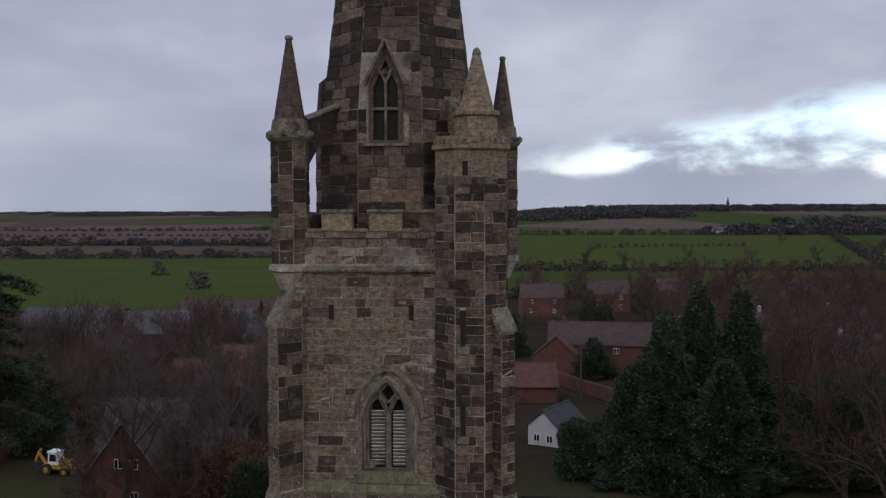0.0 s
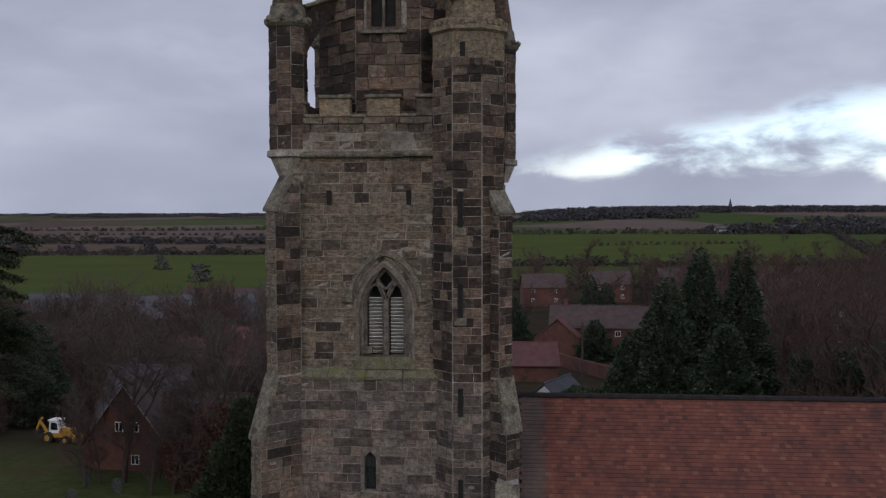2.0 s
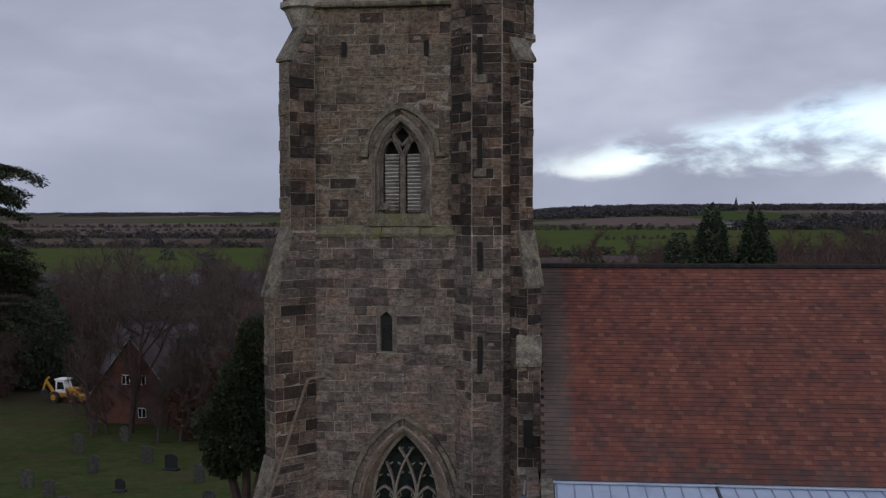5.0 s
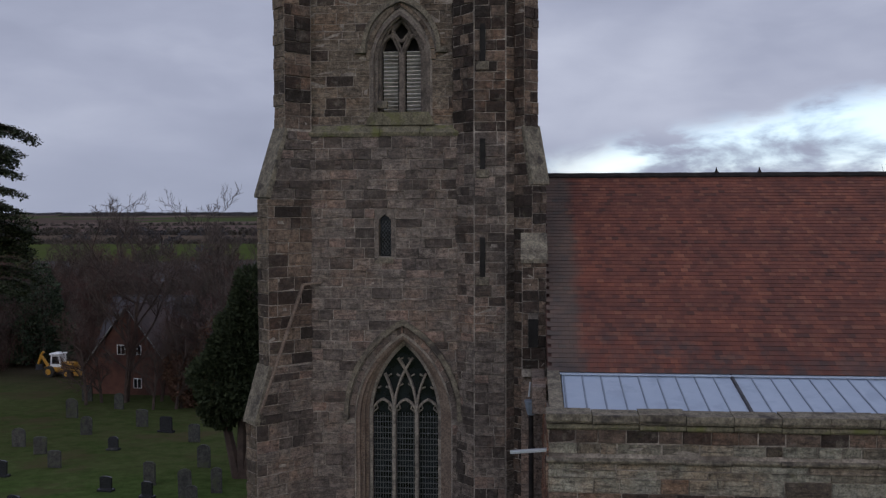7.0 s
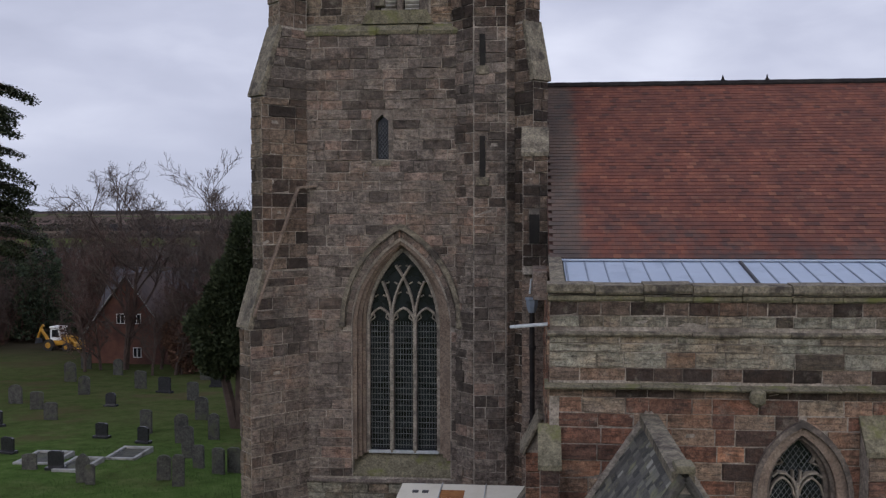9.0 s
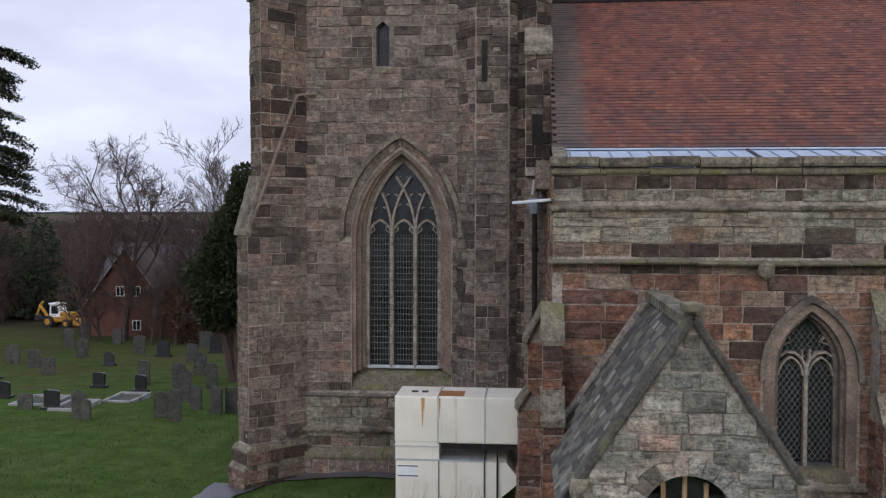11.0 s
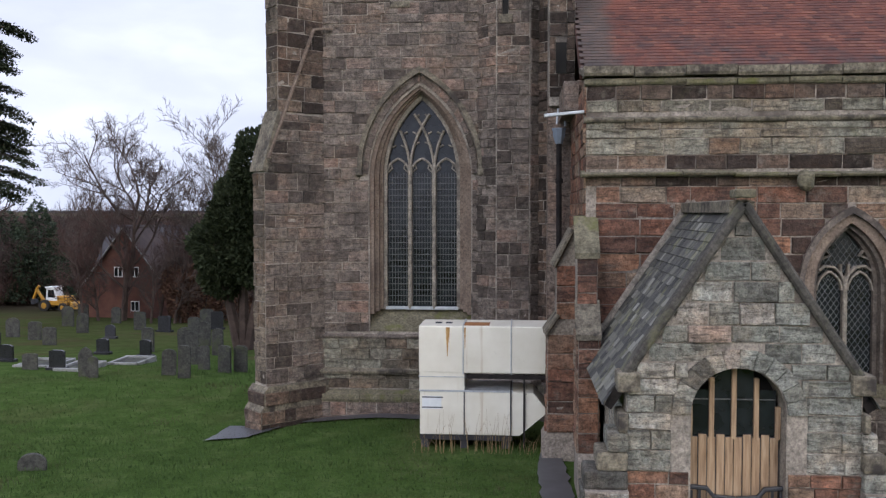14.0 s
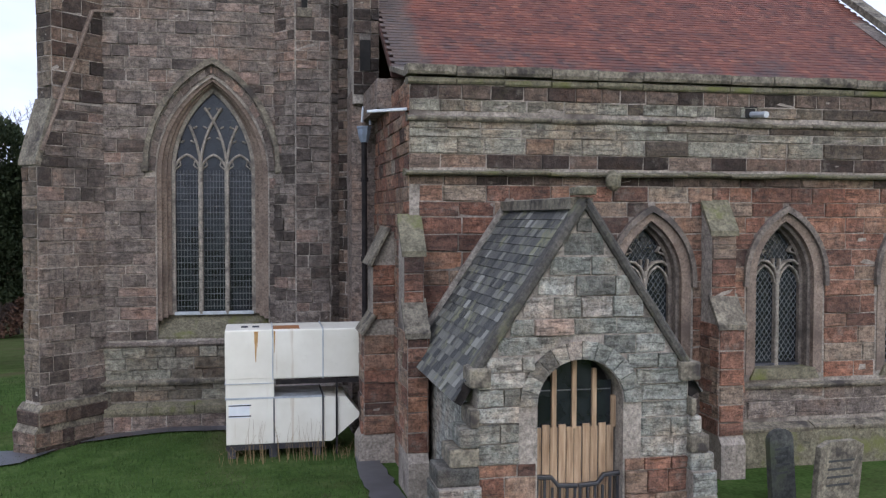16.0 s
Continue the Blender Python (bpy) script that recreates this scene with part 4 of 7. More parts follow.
part("wall", box(3.3, 3.7, 0.2, 9.4, -0.3, 8.4), stone_grey_j, nave)
part("clerestory_wall", box(AX0, AX1, -3.75, -3.35, 6.5, 8.3), stone_grey_j, nave)
part("wall", box(3.25, 3.8, -1.6, 0.3, -0.3, 8.3), stone_grey_j, nave)
part("wall", box(3.5, 3.8, -4.2, -1.62, 7.62, 8.22), stone_grey_j, nave)
course_moulding("cornice", AX0 - 0.06, AX1, AY - 0.16, AY + 0.3, 7.97, 8.17, lichen, nave, 0.15)
course_moulding("cornice", AX0 - 0.04, AX1, AY - 0.08, AY + 0.3, 7.82, 7.97, mossy, nave, 0.3)
course_moulding("string_course", AX0 - 0.05, AX1, AY - 0.09, AY + 0.2, 7.16, 7.33, lichen, nave, 0.6)
course_moulding("string_course", AX0 - 0.10, AX1, AY - 0.24, AY + 0.2, 6.17, 6.30, mossy, nave, 0.6)
course_moulding("plinth", AX0, AX1, AY - 0.12, AY + 0.2, 2.02, 2.20, lichen, nave)
course_moulding("plinth", AX0, AX1, AY - 0.24, AY + 0.2, 1.18, 1.42, lichen, nave)
part("plinth_base", box(AX0, AX1, AY - 0.2, AY + 0.1, -0.3, 1.2), mossy, nave)
# corbel head and waterspouts
bm = bmesh.new()
bmesh.ops.create_icosphere(bm, subdivisions=2, radius=0.16, matrix=Matrix.Translation((7.62, AY - 0.26, 6.08)) @ Matrix.Diagonal((1, 1, 1.2, 1)))
for v in bm.verts:
    v.co += (v.co - Vector((7.62, AY - 0.26, 6.08))) * 0.25 * noise.noise(v.co * 9)
part("corbel", bm, mossy, nave, "mossy carved corbel")
part("waterspout", add_tube(bmesh.new(), [(10.55, AY + 0.1, 7.42), (10.6, AY - 0.5, 7.36)], 0.06), metal_grey, nave)
# black block painted as the shade of the spout hole
part("waterspout_hole", box(10.42, 10.68, AY - 0.04, AY + 0.1, 7.34, 7.56), black, nave)

# roofs
RY0, RZ0, RY1, RZ1 = -3.85, 8.50, 3.05, 13.14
SL = math.hypot(RY1 - RY0, RZ1 - RZ0)
ru = Vector((0, RY1 - RY0, RZ1 - RZ0)).normalized()
rn = Vector((0, -(RZ1 - RZ0), RY1 - RY0)).normalized()
roof = part("roof", slab([(3.5, 0), (3.5, 1), (17.4, 1), (17.4, 0)], [], (0, 0, -50), EASTW, SOUTH, 0.1), tile_bed, nave, "red clay tiled nave roof, darker low down")
bm = bmesh.new()
pts = [(RY0, RZ0 - 0.06), (RY1, RZ1 - 0.06), (2 * RY1 - RY0, RZ0 - 0.06), (2 * RY1 - RY0, RZ0 - 0.2), (RY1, RZ1 - 0.22), (RY0, RZ0 - 0.2)]
A = [bm.verts.new((3.84, y, z)) for y, z in pts]
B = [bm.verts.new((17.4, y, z)) for y, z in pts]
for i in range(6):
    bm.faces.new((A[i], A[(i + 1) % 6], B[(i + 1) % 6], B[i]))
bm.faces.new(A)
bm.faces.new(B)
bm.to_mesh(roof.data)
bm.free()
part("ridge_tiles", add_tube(bmesh.new(), [(3.8 + 0.45 * i, RY1, RZ1 + 0.0 + 0.008 * (i % 2)) for i in range(31)], 0.11), pipe_m, roof)
for x in (8.93, 10.16):
    f = part("ridge_finial", prism(6, [(RZ1, 0.05), (RZ1 + 0.1, 0.07), (RZ1 + 0.16, 0.03), (RZ1 + 0.26, 0.01)], x, RY1), pipe_m, roof)
part("gable_coping", add_bar(bmesh.new(), [(17.45, RY0 - 0.1, RZ0 + 0.12), (17.45, RY1, RZ1 + 0.25)], 0.18, 0.4, EASTW), lichen, nave)
part("gable_coping", add_bar(bmesh.new(), [(17.45, 2 * RY1 - RY0, RZ0 + 0.12), (17.45, RY1, RZ1 + 0.25)], 0.18, 0.4, EASTW), lichen, nave)
bm = slab([(-4.2, -0.3), (-4.2, RZ0 - 0.1), (RY1, RZ1 - 0.1), (10.2, RZ0 - 0.1), (10.2, -0.3)], [], (17.3, 0, 0), (0, 1, 0), (1, 0, 0), 0.5)
part("east_gable", bm, stone_grey_j, nave)
# lead lean-to over the aisle
LZ0, LZ1, LY0 = 7.98, 8.46, AY + 0.35
lead = part("lead_roof", slab([(0, 0), (0, 1), (1, 1)], [], (0, 0, -60), EASTW, SOUTH, 0.1), lead_m, nave, "grey lead roof with standing rolls")
bm = bmesh.new()
vv = [bm.verts.new(p) for p in ((4.15, LY0, LZ0), (AX1, LY0, LZ0), (AX1, RY0 + 0.05, LZ1), (4.15, RY0 + 0.05, LZ1), (4.15, LY0, LZ0 - 0.1), (AX1, LY0, LZ0 - 0.1), (AX1, RY0 + 0.05, LZ1 - 0.1), (4.15, RY0 + 0.05, LZ1 - 0.1))]
for f in ((0, 1, 2, 3), (7, 6, 5, 4), (0, 4, 5, 1), (1, 5, 6, 2), (2, 6, 7, 3), (3, 7, 4, 0)):
    bm.faces.new([vv[i] for i in f])
bm.to_mesh(lead.data)
bm.free()
for i in range(32):
    x = 4.2 + i * 0.41
    part("lead_roll", add_tube(bmesh.new(), [(x, LY0, LZ0 + 0.01), (x, RY0 + 0.08, LZ1 + 0.01)], 0.045 if i == 9 else 0.020, 6), roll_m if i != 9 else seam_m, lead)
part("flashing", box(4.1, AX1, RY0 - 0.10, RY0 + 0.14, LZ1 - 0.01, LZ1 + 0.03, 0.01), lead_m, lead)
part("west_coping", add_bar(bmesh.new(), [(3.96, AY + 0.12, 7.98), (3.96, RY0 + 0.2, 8.52)], 0.10, 0.26, EASTW), lichen, nave)
pier = part("valley_pier", slab([(-1.75, 8.0), (-1.75, 10.9), (-1.3, 11.5), (0.0, 11.5), (0.0, 8.0)], [], (3.86, 0, 0), (0, 1, 0), (1, 0, 0), 0.6), mortar_dark, nave, "masonry pier between tower and nave roof")
# black block on the pier's face paints the recess's shade, nothing is cut
part("recess", box(3.42, 3.66, -1.80, -1.70, 8.75, 9.45), black, pier, "dark recess in the pier")
later(pier, (stone_dark, stone_dark_j), (0, -1.75, 0), EASTW, SOUTH, 8.2, 10.9, 3.27, 3.86, [rect_hole(3.42, 3.66, 8.75, 9.45)], single=24, seed=260, length=(0.2, 0.42))
part("weathering", slab([(-1.82, 10.84), (-1.82, 10.94), (-1.28, 11.58), (-1.28, 11.44)], [], (3.89, 0, 0), (0, 1, 0), (1, 0, 0), 0.66), lichen, pier)


def lay_tiles():
    verts, faces = [], []
    r = random.Random(5)
    rows = 54
    st = SL / rows
    tw = 0.172
    for i in range(rows):
        off = (i % 2) * tw / 2
        k = int((17.4 - 3.86) / tw)
        for j in range(k):
            x = 3.86 + j * tw + off
            s = i * st
            lift = r.uniform(0, 0.004)
            c0 = Vector((x, RY0, RZ0)) + ru * s + rn * (0.018 + lift)
            c1 = c0 + ru * (st * 1.25) - rn * 0.014
            b = len(verts)
            for c in (c0, c1):
                verts += [tuple(c), tuple(c + Vector((tw - 0.004, 0, 0)))]
            verts += [tuple(c0 - rn * 0.013), tuple(c0 + Vector((tw - 0.004, 0, 0)) - rn * 0.013)]
            faces += [(b, b + 1, b + 3, b + 2), (b + 4, b + 5, b + 1, b)]
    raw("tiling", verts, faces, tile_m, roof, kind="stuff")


# aisle windows: two lights with a trefoil head
def aisle_window(c, w):
    yb = AY + 0.38
    # black backing sheet stands for the unlit aisle behind the panes
    win = part("aisle_window", box(c - 0.6, c + 0.6, yb + 0.05, yb + 0.08, 2.35, 5.3), black, nave, "pointed two-light window with diamond leading")
    for s in (-1, 1):
        xa = c - 0.50 if s < 0 else c + 0.04
        p = part("pane", slab([(xa, 2.45), (xa, 4.15), (xa + 0.23, 4.5), (xa + 0.46, 4.15), (xa + 0.46, 2.45)], [], (0, yb, 0), EASTW, SOUTH, 0.02), glass, win)
        lattice(xa + 0.02, xa + 0.44, 2.5, 4.3, yb - 0.015, 0.105, 0.15, lattice_m, p, diamond=True)
        part("sill_flashing", box(xa, xa + 0.46, yb - 0.12, yb, 2.38, 2.46, 0.01), seam_m, win)
    p = part("pane", slab(arch(c, 1.04, 4.2, 4.2, 1.0, 8), [], (0, yb + 0.02, 0), EASTW, SOUTH, 0.02), glass, win)
    lattice(c - 0.45, c + 0.45, 4.25, 5.1, yb + 0.005, 0.105, 0.15, lattice_m, p, diamond=True, clip=lambda x, z: abs(x - c) < half(1.0, 1.0, z - 4.2))
    bm = bmesh.new()
    add_bar(bm, [(c, yb - 0.04, 2.4), (c, yb - 0.04, 4.35)], 0.08, 0.16, SOUTH)
    part("mullion", bm, tracery_m, win)
    bm = bmesh.new()
    for s in (-1, 1):
        add_bar(bm, pointed(c + s * 0.27, 0.44, 4.10, 0.34, yb - 0.03), 0.04, 0.12, SOUTH)
        add_bar(bm, [(c, yb - 0.04, 4.22), (c + s * 0.07, yb - 0.04, 4.40), (c + s * 0.20, yb - 0.04, 4.52), (c + s * 0.36, yb - 0.04, 4.54), (c + s * 0.46, yb - 0.04, 4.46)], 0.05, 0.14, SOUTH)
        # cusps of the top light and of the two lights
        add_bar(bm, [(c + s * 0.44, yb - 0.03, 4.66), (c + s * 0.27, yb - 0.03, 4.73), (c + s * 0.36, yb - 0.03, 4.86)], 0.045, 0.11, SOUTH)
        add_bar(bm, [(c + s * 0.07, yb - 0.03, 4.42), (c + s * 0.07, yb - 0.03, 4.58)], 0.045, 0.11, SOUTH)
    part("tracery", bm, tracery_m, win, "grey stone tracery with cusps")
    band("window_frame", c, 1.00, 1.16, 2.4, 4.2, 0.98, 1.06, yb - 0.1, yb + 0.1, moulded, win)
    band("splay", c, 1.14, 1.32, 2.36, 4.2, 1.04, 1.16, AY + 0.10, yb + 0.1, moulded, win)
    band("dressing", c, 1.27, 1.66, 2.3, 4.2, 1.13, 1.30, AY - 0.02, AY + 0.2, dressed, win, "dressed stone surround")
    band("hood_mould", c, 1.66, 1.84, 4.05, 4.2, 1.30, 1.43, AY - 0.11, AY + 0.05, moulded, win, "stone hood mould over the window")
    part("sill", slab([(c - 0.75, 2.2), (c - 0.66, 2.42), (c + 0.66, 2.42), (c + 0.75, 2.2)], [], (0, AY - 0.06, 0), EASTW, SOUTH, 0.4), mossy, win)


for c, w in AW:
    aisle_window(c, w)


def wall_buttress(x0, x1, reach, top, mid, label, mats, seed):
    """A stepped buttress square to the aisle wall."""
    prof = [(0.1, -0.3), (-reach - 0.12, -0.3), (-reach - 0.12, 1.15), (-reach, 1.3), (-reach, mid), (-reach * 0.55, mid + 0.5), (-reach * 0.55, top - 0.6), (0.0, top), (0.1, top)]
    b = part("buttress", slab([(y, z) for y, z in prof], [], (x1, AY, 0), (0, 1, 0), (1, 0, 0), x1 - x0), mortar, nave, label)
    part("weathering", slab([(-reach - 0.05, mid - 0.1), (-reach - 0.05, mid), (-reach * 0.5, mid + 0.56), (-reach * 0.5, mid + 0.4)], [], (x1 + 0.04, AY, 0), (0, 1, 0), (1, 0, 0), x1 - x0 + 0.08), lichen, b)
    part("weathering", slab([(-reach * 0.55 - 0.05, top - 0.7), (-reach * 0.55 - 0.05, top - 0.6), (0.02, top + 0.06), (0.02, top - 0.1)], [], (x1 + 0.04, AY, 0), (0, 1, 0), (1, 0, 0), x1 - x0 + 0.08), mossy, b)
    later(b, mats, (x0, AY - reach, 0), EASTW, SOUTH, 1.3, mid - 0.1, 0.0, x1 - x0, single=40, seed=seed, course=(0.24, 0.4), length=(0.3, 0.7))
    later(b, mats, (x0, AY - reach * 0.55, 0), EASTW, SOUTH, mid + 0.45, top - 0.7, 0.0, x1 - x0, single=40, seed=seed + 1, length=(0.3, 0.7))
    for xx, nn, uu in ((x0, (-1, 0, 0), (0, -1, 0)), (x1, (1, 0, 0), (0, -1, 0))):
        later(b, mats, (xx, AY, 0), uu, nn, 1.3, mid, 0.0, reach, single=24, seed=seed + 2)


wall_buttress(9.55, 10.05, 0.75, 5.75, 3.4, "stepped aisle buttress of red sandstone", (stone_red, stone_red_j), 200)
wall_buttress(3.62, 3.98, 0.9, 5.4, 3.4, "narrow corner buttress of worn sandstone", (stone_red, stone_red_j), 220)
# western buttress of the aisle, set back from its corner
WY = -4.7
wb = part("buttress", slab([(3.85, -0.3), (3.06, -0.3), (3.06, 0.9), (3.16, 1.05), (3.16, 3.05), (3.34, 3.35), (3.34, 4.45), (3.6, 5.1), (3.85, 5.1)], [], (0, WY, 0), EASTW, SOUTH, 0.8), mortar, nave, "stepped red sandstone west buttress of the aisle")
part("weathering", add_bar(bmesh.new(), [(3.12, WY + 0.4, 3.06), (3.38, WY + 0.4, 3.45)], 0.1, 0.86, SOUTH), lichen, wb)
part("weathering", add_bar(bmesh.new(), [(3.28, WY + 0.4, 4.43), (3.66, WY + 0.4, 5.18)], 0.12, 0.86, SOUTH), lichen, wb)
later(wb, (stone_red, stone_red_j), (0, WY, 0), EASTW, SOUTH, 1.05, 3.05, 3.16, 3.8, single=60, seed=230, course=(0.26, 0.42), length=(0.35, 0.8))
later(wb, (stone_red, stone_red_j), (0, WY, 0), EASTW, SOUTH, 3.35, 4.45, 3.34, 3.8, single=60, seed=231, course=(0.26, 0.36), length=(0.25, 0.5))
later(wb, (stone_red, stone_red_j), (3.16, WY + 0.8, 0), (0, -1, 0), (-1, 0, 0), 1.05, 3.05, 0.0, 0.8, single=30, seed=232)

aw_iv = [arch_hole(c, 1.75, 2.2, 4.2, 1.38) for c, w in AW]
porch_hole = lambda z: (4.0, 7.4) if z < 3.2 else None
later(nave, (stone_red, stone_red_j), (0, AY, 0), EASTW, SOUTH, 2.2, 5.99, 3.98, AX1, aw_iv + [rect_hole(9.55, 10.05, 0, 5.6)], single=290, seed=5, course=(0.26, 0.36), length=(0.35, 0.9))
later(nave, (stone_grey, stone_grey_j), (0, AY, 0), EASTW, SOUTH, 1.42, 2.02, 7.4, AX1, single=30, seed=6, course=(0.26, 0.36), length=(0.5, 1.2))
# lowest row, under the string course: dark stones for soot and painted overhang shade
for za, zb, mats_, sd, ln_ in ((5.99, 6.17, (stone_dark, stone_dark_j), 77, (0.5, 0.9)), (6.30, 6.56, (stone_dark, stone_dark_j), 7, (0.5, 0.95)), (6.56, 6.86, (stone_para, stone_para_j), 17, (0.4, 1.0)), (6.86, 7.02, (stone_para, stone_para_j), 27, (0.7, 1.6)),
                              (7.02, 7.16, (stone_para, stone_para_j), 37, (0.6, 1.5)), (7.33, 7.55, (stone_para, stone_para_j), 47, (0.3, 0.9)), (7.55, 7.82, (stone_dark, stone_dark_j), 57, (0.32, 0.68))):
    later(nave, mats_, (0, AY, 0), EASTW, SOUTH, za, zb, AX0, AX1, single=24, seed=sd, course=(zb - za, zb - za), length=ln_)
later(nave, (stone_red, stone_red_j), (AX0, 0, 0), (0, -1, 0), (-1, 0, 0), 0.5, 7.9, 0.2, -AY, single=0, seed=9)

# downpipe with hopper and a lead spout
dp = thing("downpipe", (3.5, -1.95, 0.3), "black cast-iron downpipe with a hopper head", "downpipe")
part("pipe", add_tube(bmesh.new(), [(3.50, -1.95, 0.3), (3.50, -1.95, 4.4), (3.49, -1.95, 7.2)], 0.065, 10), pipe_m, dp)
for z in (2.2, 4.4, 6.2):
    part("pipe_collar", prism(10, [(z, 0.085), (z + 0.1, 0.085)], 3.50, -1.95), pipe_m, dp)
part("hopper", prism(8, [(7.1, 0.08), (7.26, 0.13), (7.4, 0.145), (7.42, 0.16), (7.46, 0.16)], 3.49, -1.95), roll_m, dp, "grey lead hopper head")
part("bracket", add_tube(bmesh.new(), [(3.44, -1.95, 7.55), (3.47, -1.95, 7.9), (3.61, -1.95, 7.92), (3.63, -1.95, 7.5)], 0.03, 6), metal_grey, dp)
spout = thing("lead_spout", (3.8, -6.28, 7.3), "long grey lead gutter spout on the aisle wall", "gutter")
part("trough", box(-0.38, 0.4, -0.06, 0.06, -0.025, 0.03, 0.01), metal_grey, spout).matrix_basis = pose(0, 0, 0, 0, -5, 0)
spout.children[0].matrix_parent_inverse = Matrix()
spout.location = (3.42, -6.28, 7.33)

# ---- porch ----
PY, PXC, PA = -10.4, 5.67, 5.62
porch = thing("church_porch", (PXC, -8.4, 0.3), "gabled stone south porch with a slate roof", "porch")
DOOR = (5.64, 1.30, -0.3, 2.72, 0.64)
gable = lambda z: (PA + 0.02 - z) / 1.5
po = [(4.1, -0.3), (4.1, 3.2), (PXC, PA - 0.1), (7.3, 3.2), (7.3, -0.3)]
part("front_wall", slab(po, [arch(*DOOR, 9)], (0, PY, 0), EASTW, SOUTH, 0.5), mortar, porch, "porch gable wall of grey sandstone")
for x0, x1 in ((4.1, 4.5), (6.9, 7.3)):
    part("side_wall", box(x0, x1, PY + 0.5, AY, -0.3, 3.1), stone_porch_j, porch)
for s in (-1, 1):
    bm = bmesh.new()
    e = Vector((PXC + s * 1.88, 0, 2.80))
    a = Vector((PXC, 0, PA))
    dn = Vector((-(a - e).z * s, 0, (a - e).x * s)).normalized()
    if dn.z < 0:
        dn = -dn
    vs = []
    for y in (PY + 0.16, AY):
        for p in (e, a, a - dn * 0.14, e - dn * 0.14):
            vs.append(bm.verts.new((p.x, y, p.z)))
    for f in ((0, 1, 2, 3), (7, 6, 5, 4), (0, 4, 5, 1), (1, 5, 6, 2), (2, 6, 7, 3), (3, 7, 4, 0)):
        bm.faces.new([vs[i] for i in f])
    prf = part("roof", bm, pipe_m, porch, "porch roof of grey stone slates")
    part("gable_coping", add_bar(bmesh.new(), [(PXC + s * 1.62, PY + 0.04, PA - 1.62 * 1.5 + 0.02), (PXC, PY + 0.04, PA + 0.02)], 0.13, 0.22, SOUTH), coping_m, porch, "dark weathered gable coping")
    # slates
    L = (a - e).length
    uu = (a - e).normalized()
    sme = bpy.data.meshes.new("slate")
    sme.from_pydata([(-0.5, 0, 0.0), (0.5, 0, 0.0), (0.5, 1, -0.6), (-0.5, 1, -0.6), (-0.5, 0, -1.0), (0.5, 0, -1.0)], [], [(0, 1, 2, 3), (4, 5, 1, 0), (0, 3, 4), (1, 5, 2)])
    sme.materials.append(slate_o)
    PIECES.append(("slates", prf, sme, e.copy(), uu.copy(), dn.copy(), L, s))
for s in (-1, 1):
    part("mortar_fillet", add_bar(bmesh.new(), [(PXC + s * 1.9, AY - 0.04, PA - 1.9 * 1.5 + 0.10), (PXC, AY - 0.04, PA + 0.10)], 0.13, 0.10, SOUTH), tracery_m, porch, "pale mortar fillet along the aisle wall")
part("ridge_capping", add_bar(bmesh.new(), [(PXC, PY + 0.1, PA - 0.02), (PXC, AY, PA - 0.02)], 0.34, 0.16, (0, 0, 1)), lichen, porch)
part("apex_stone", box(PXC - 0.14, PXC + 0.14, PY - 0.14, PY + 0.26, PA + 0.10, PA + 0.22, 0.03), mossy, porch, "mossy apex stone")
for x, s in ((4.12, -1), (7.28, 1)):
    part("kneeler", box(x - 0.16, x + 0.16, PY - 0.14, PY + 0.3, 3.02, 3.30, 0.04), lichen, porch)
# voussoirs of the doorway
voussoirs(DOOR[0], 1.32, 1.86, 2.72, 0.65, 0.92, PY - 0.045, PY + 0.4, 6, stone_porch, porch)
# small stepped buttresses at the corners
for inner, outer_, top, lab in ((4.12, 3.52, 2.30, "porch corner buttress with lichened stepped stones"), (7.28, 7.66, 2.35, "porch corner buttress with lichened stepped stones")):
    y0 = PY - 0.22
    a0, a1 = min(inner, outer_), max(inner, outer_)
    pb = part("buttress", box(a0, a1, y0, y0 + 0.75, -0.3, top - 0.65), mortar, porch, lab)
    rs = random.Random(int(a0 * 7))
    for k in range(4):
        f0 = 1.0 - 0.24 * k
        e0 = inner + (outer_ - inner) * (f0 + rs.uniform(-0.05, 0.05))
        zz = top - 0.66 + 0.27 * k
        st_ = part("step_stone", box(min(inner, e0), max(inner, e0), y0 + 0.03 + rs.uniform(0, 0.07), y0 + 0.72, zz, zz + 0.27, 0.05), lichen if k % 2 else stone_porch, pb)
    later(pb, (stone_porch, stone_porch_j), (0, y0, 0), EASTW, SOUTH, 0.1, top - 0.66, a0, a1, single=30, seed=240 + int(a0), course=(0.2, 0.32), length=(0.2, 0.45))
    sx_, nx_ = (a0, -1) if inner < 5 else (a1, 1)
    later(pb, (stone_porch, stone_porch_j), (sx_, y0 + 0.75, 0), (0, -1, 0), (nx_, 0, 0), 0.1, top - 0.66, 0.0, 0.75, single=20, seed=250 + int(a0), course=(0.2, 0.32))
later(porch, (stone_porch, stone_porch_j), (0, PY, 0), EASTW, SOUTH, 1.9, 5.4, lambda z: max(4.1, PXC - gable(z + 0.16)), lambda z: min(7.3, PXC + gable(z + 0.16)), [arch_hole(DOOR[0], 1.84, -1, 2.72, 0.92)], single=200, seed=10, course=(0.22, 0.36), length=(0.3, 0.75), proud=0.05)
later(porch, (stone_red, stone_red_j), (0, PY, 0), EASTW, SOUTH, 0.0, 1.9, 4.1, 7.3, [arch_hole(DOOR[0], 1.34, -1, 2.72, 0.92)], single=80, seed=11, course=(0.22, 0.38), length=(0.3, 0.7), proud=0.05)
part("porch_floor", box(4.4, 7.0, PY + 0.1, AY, -0.3, 0.42), moulded, porch)

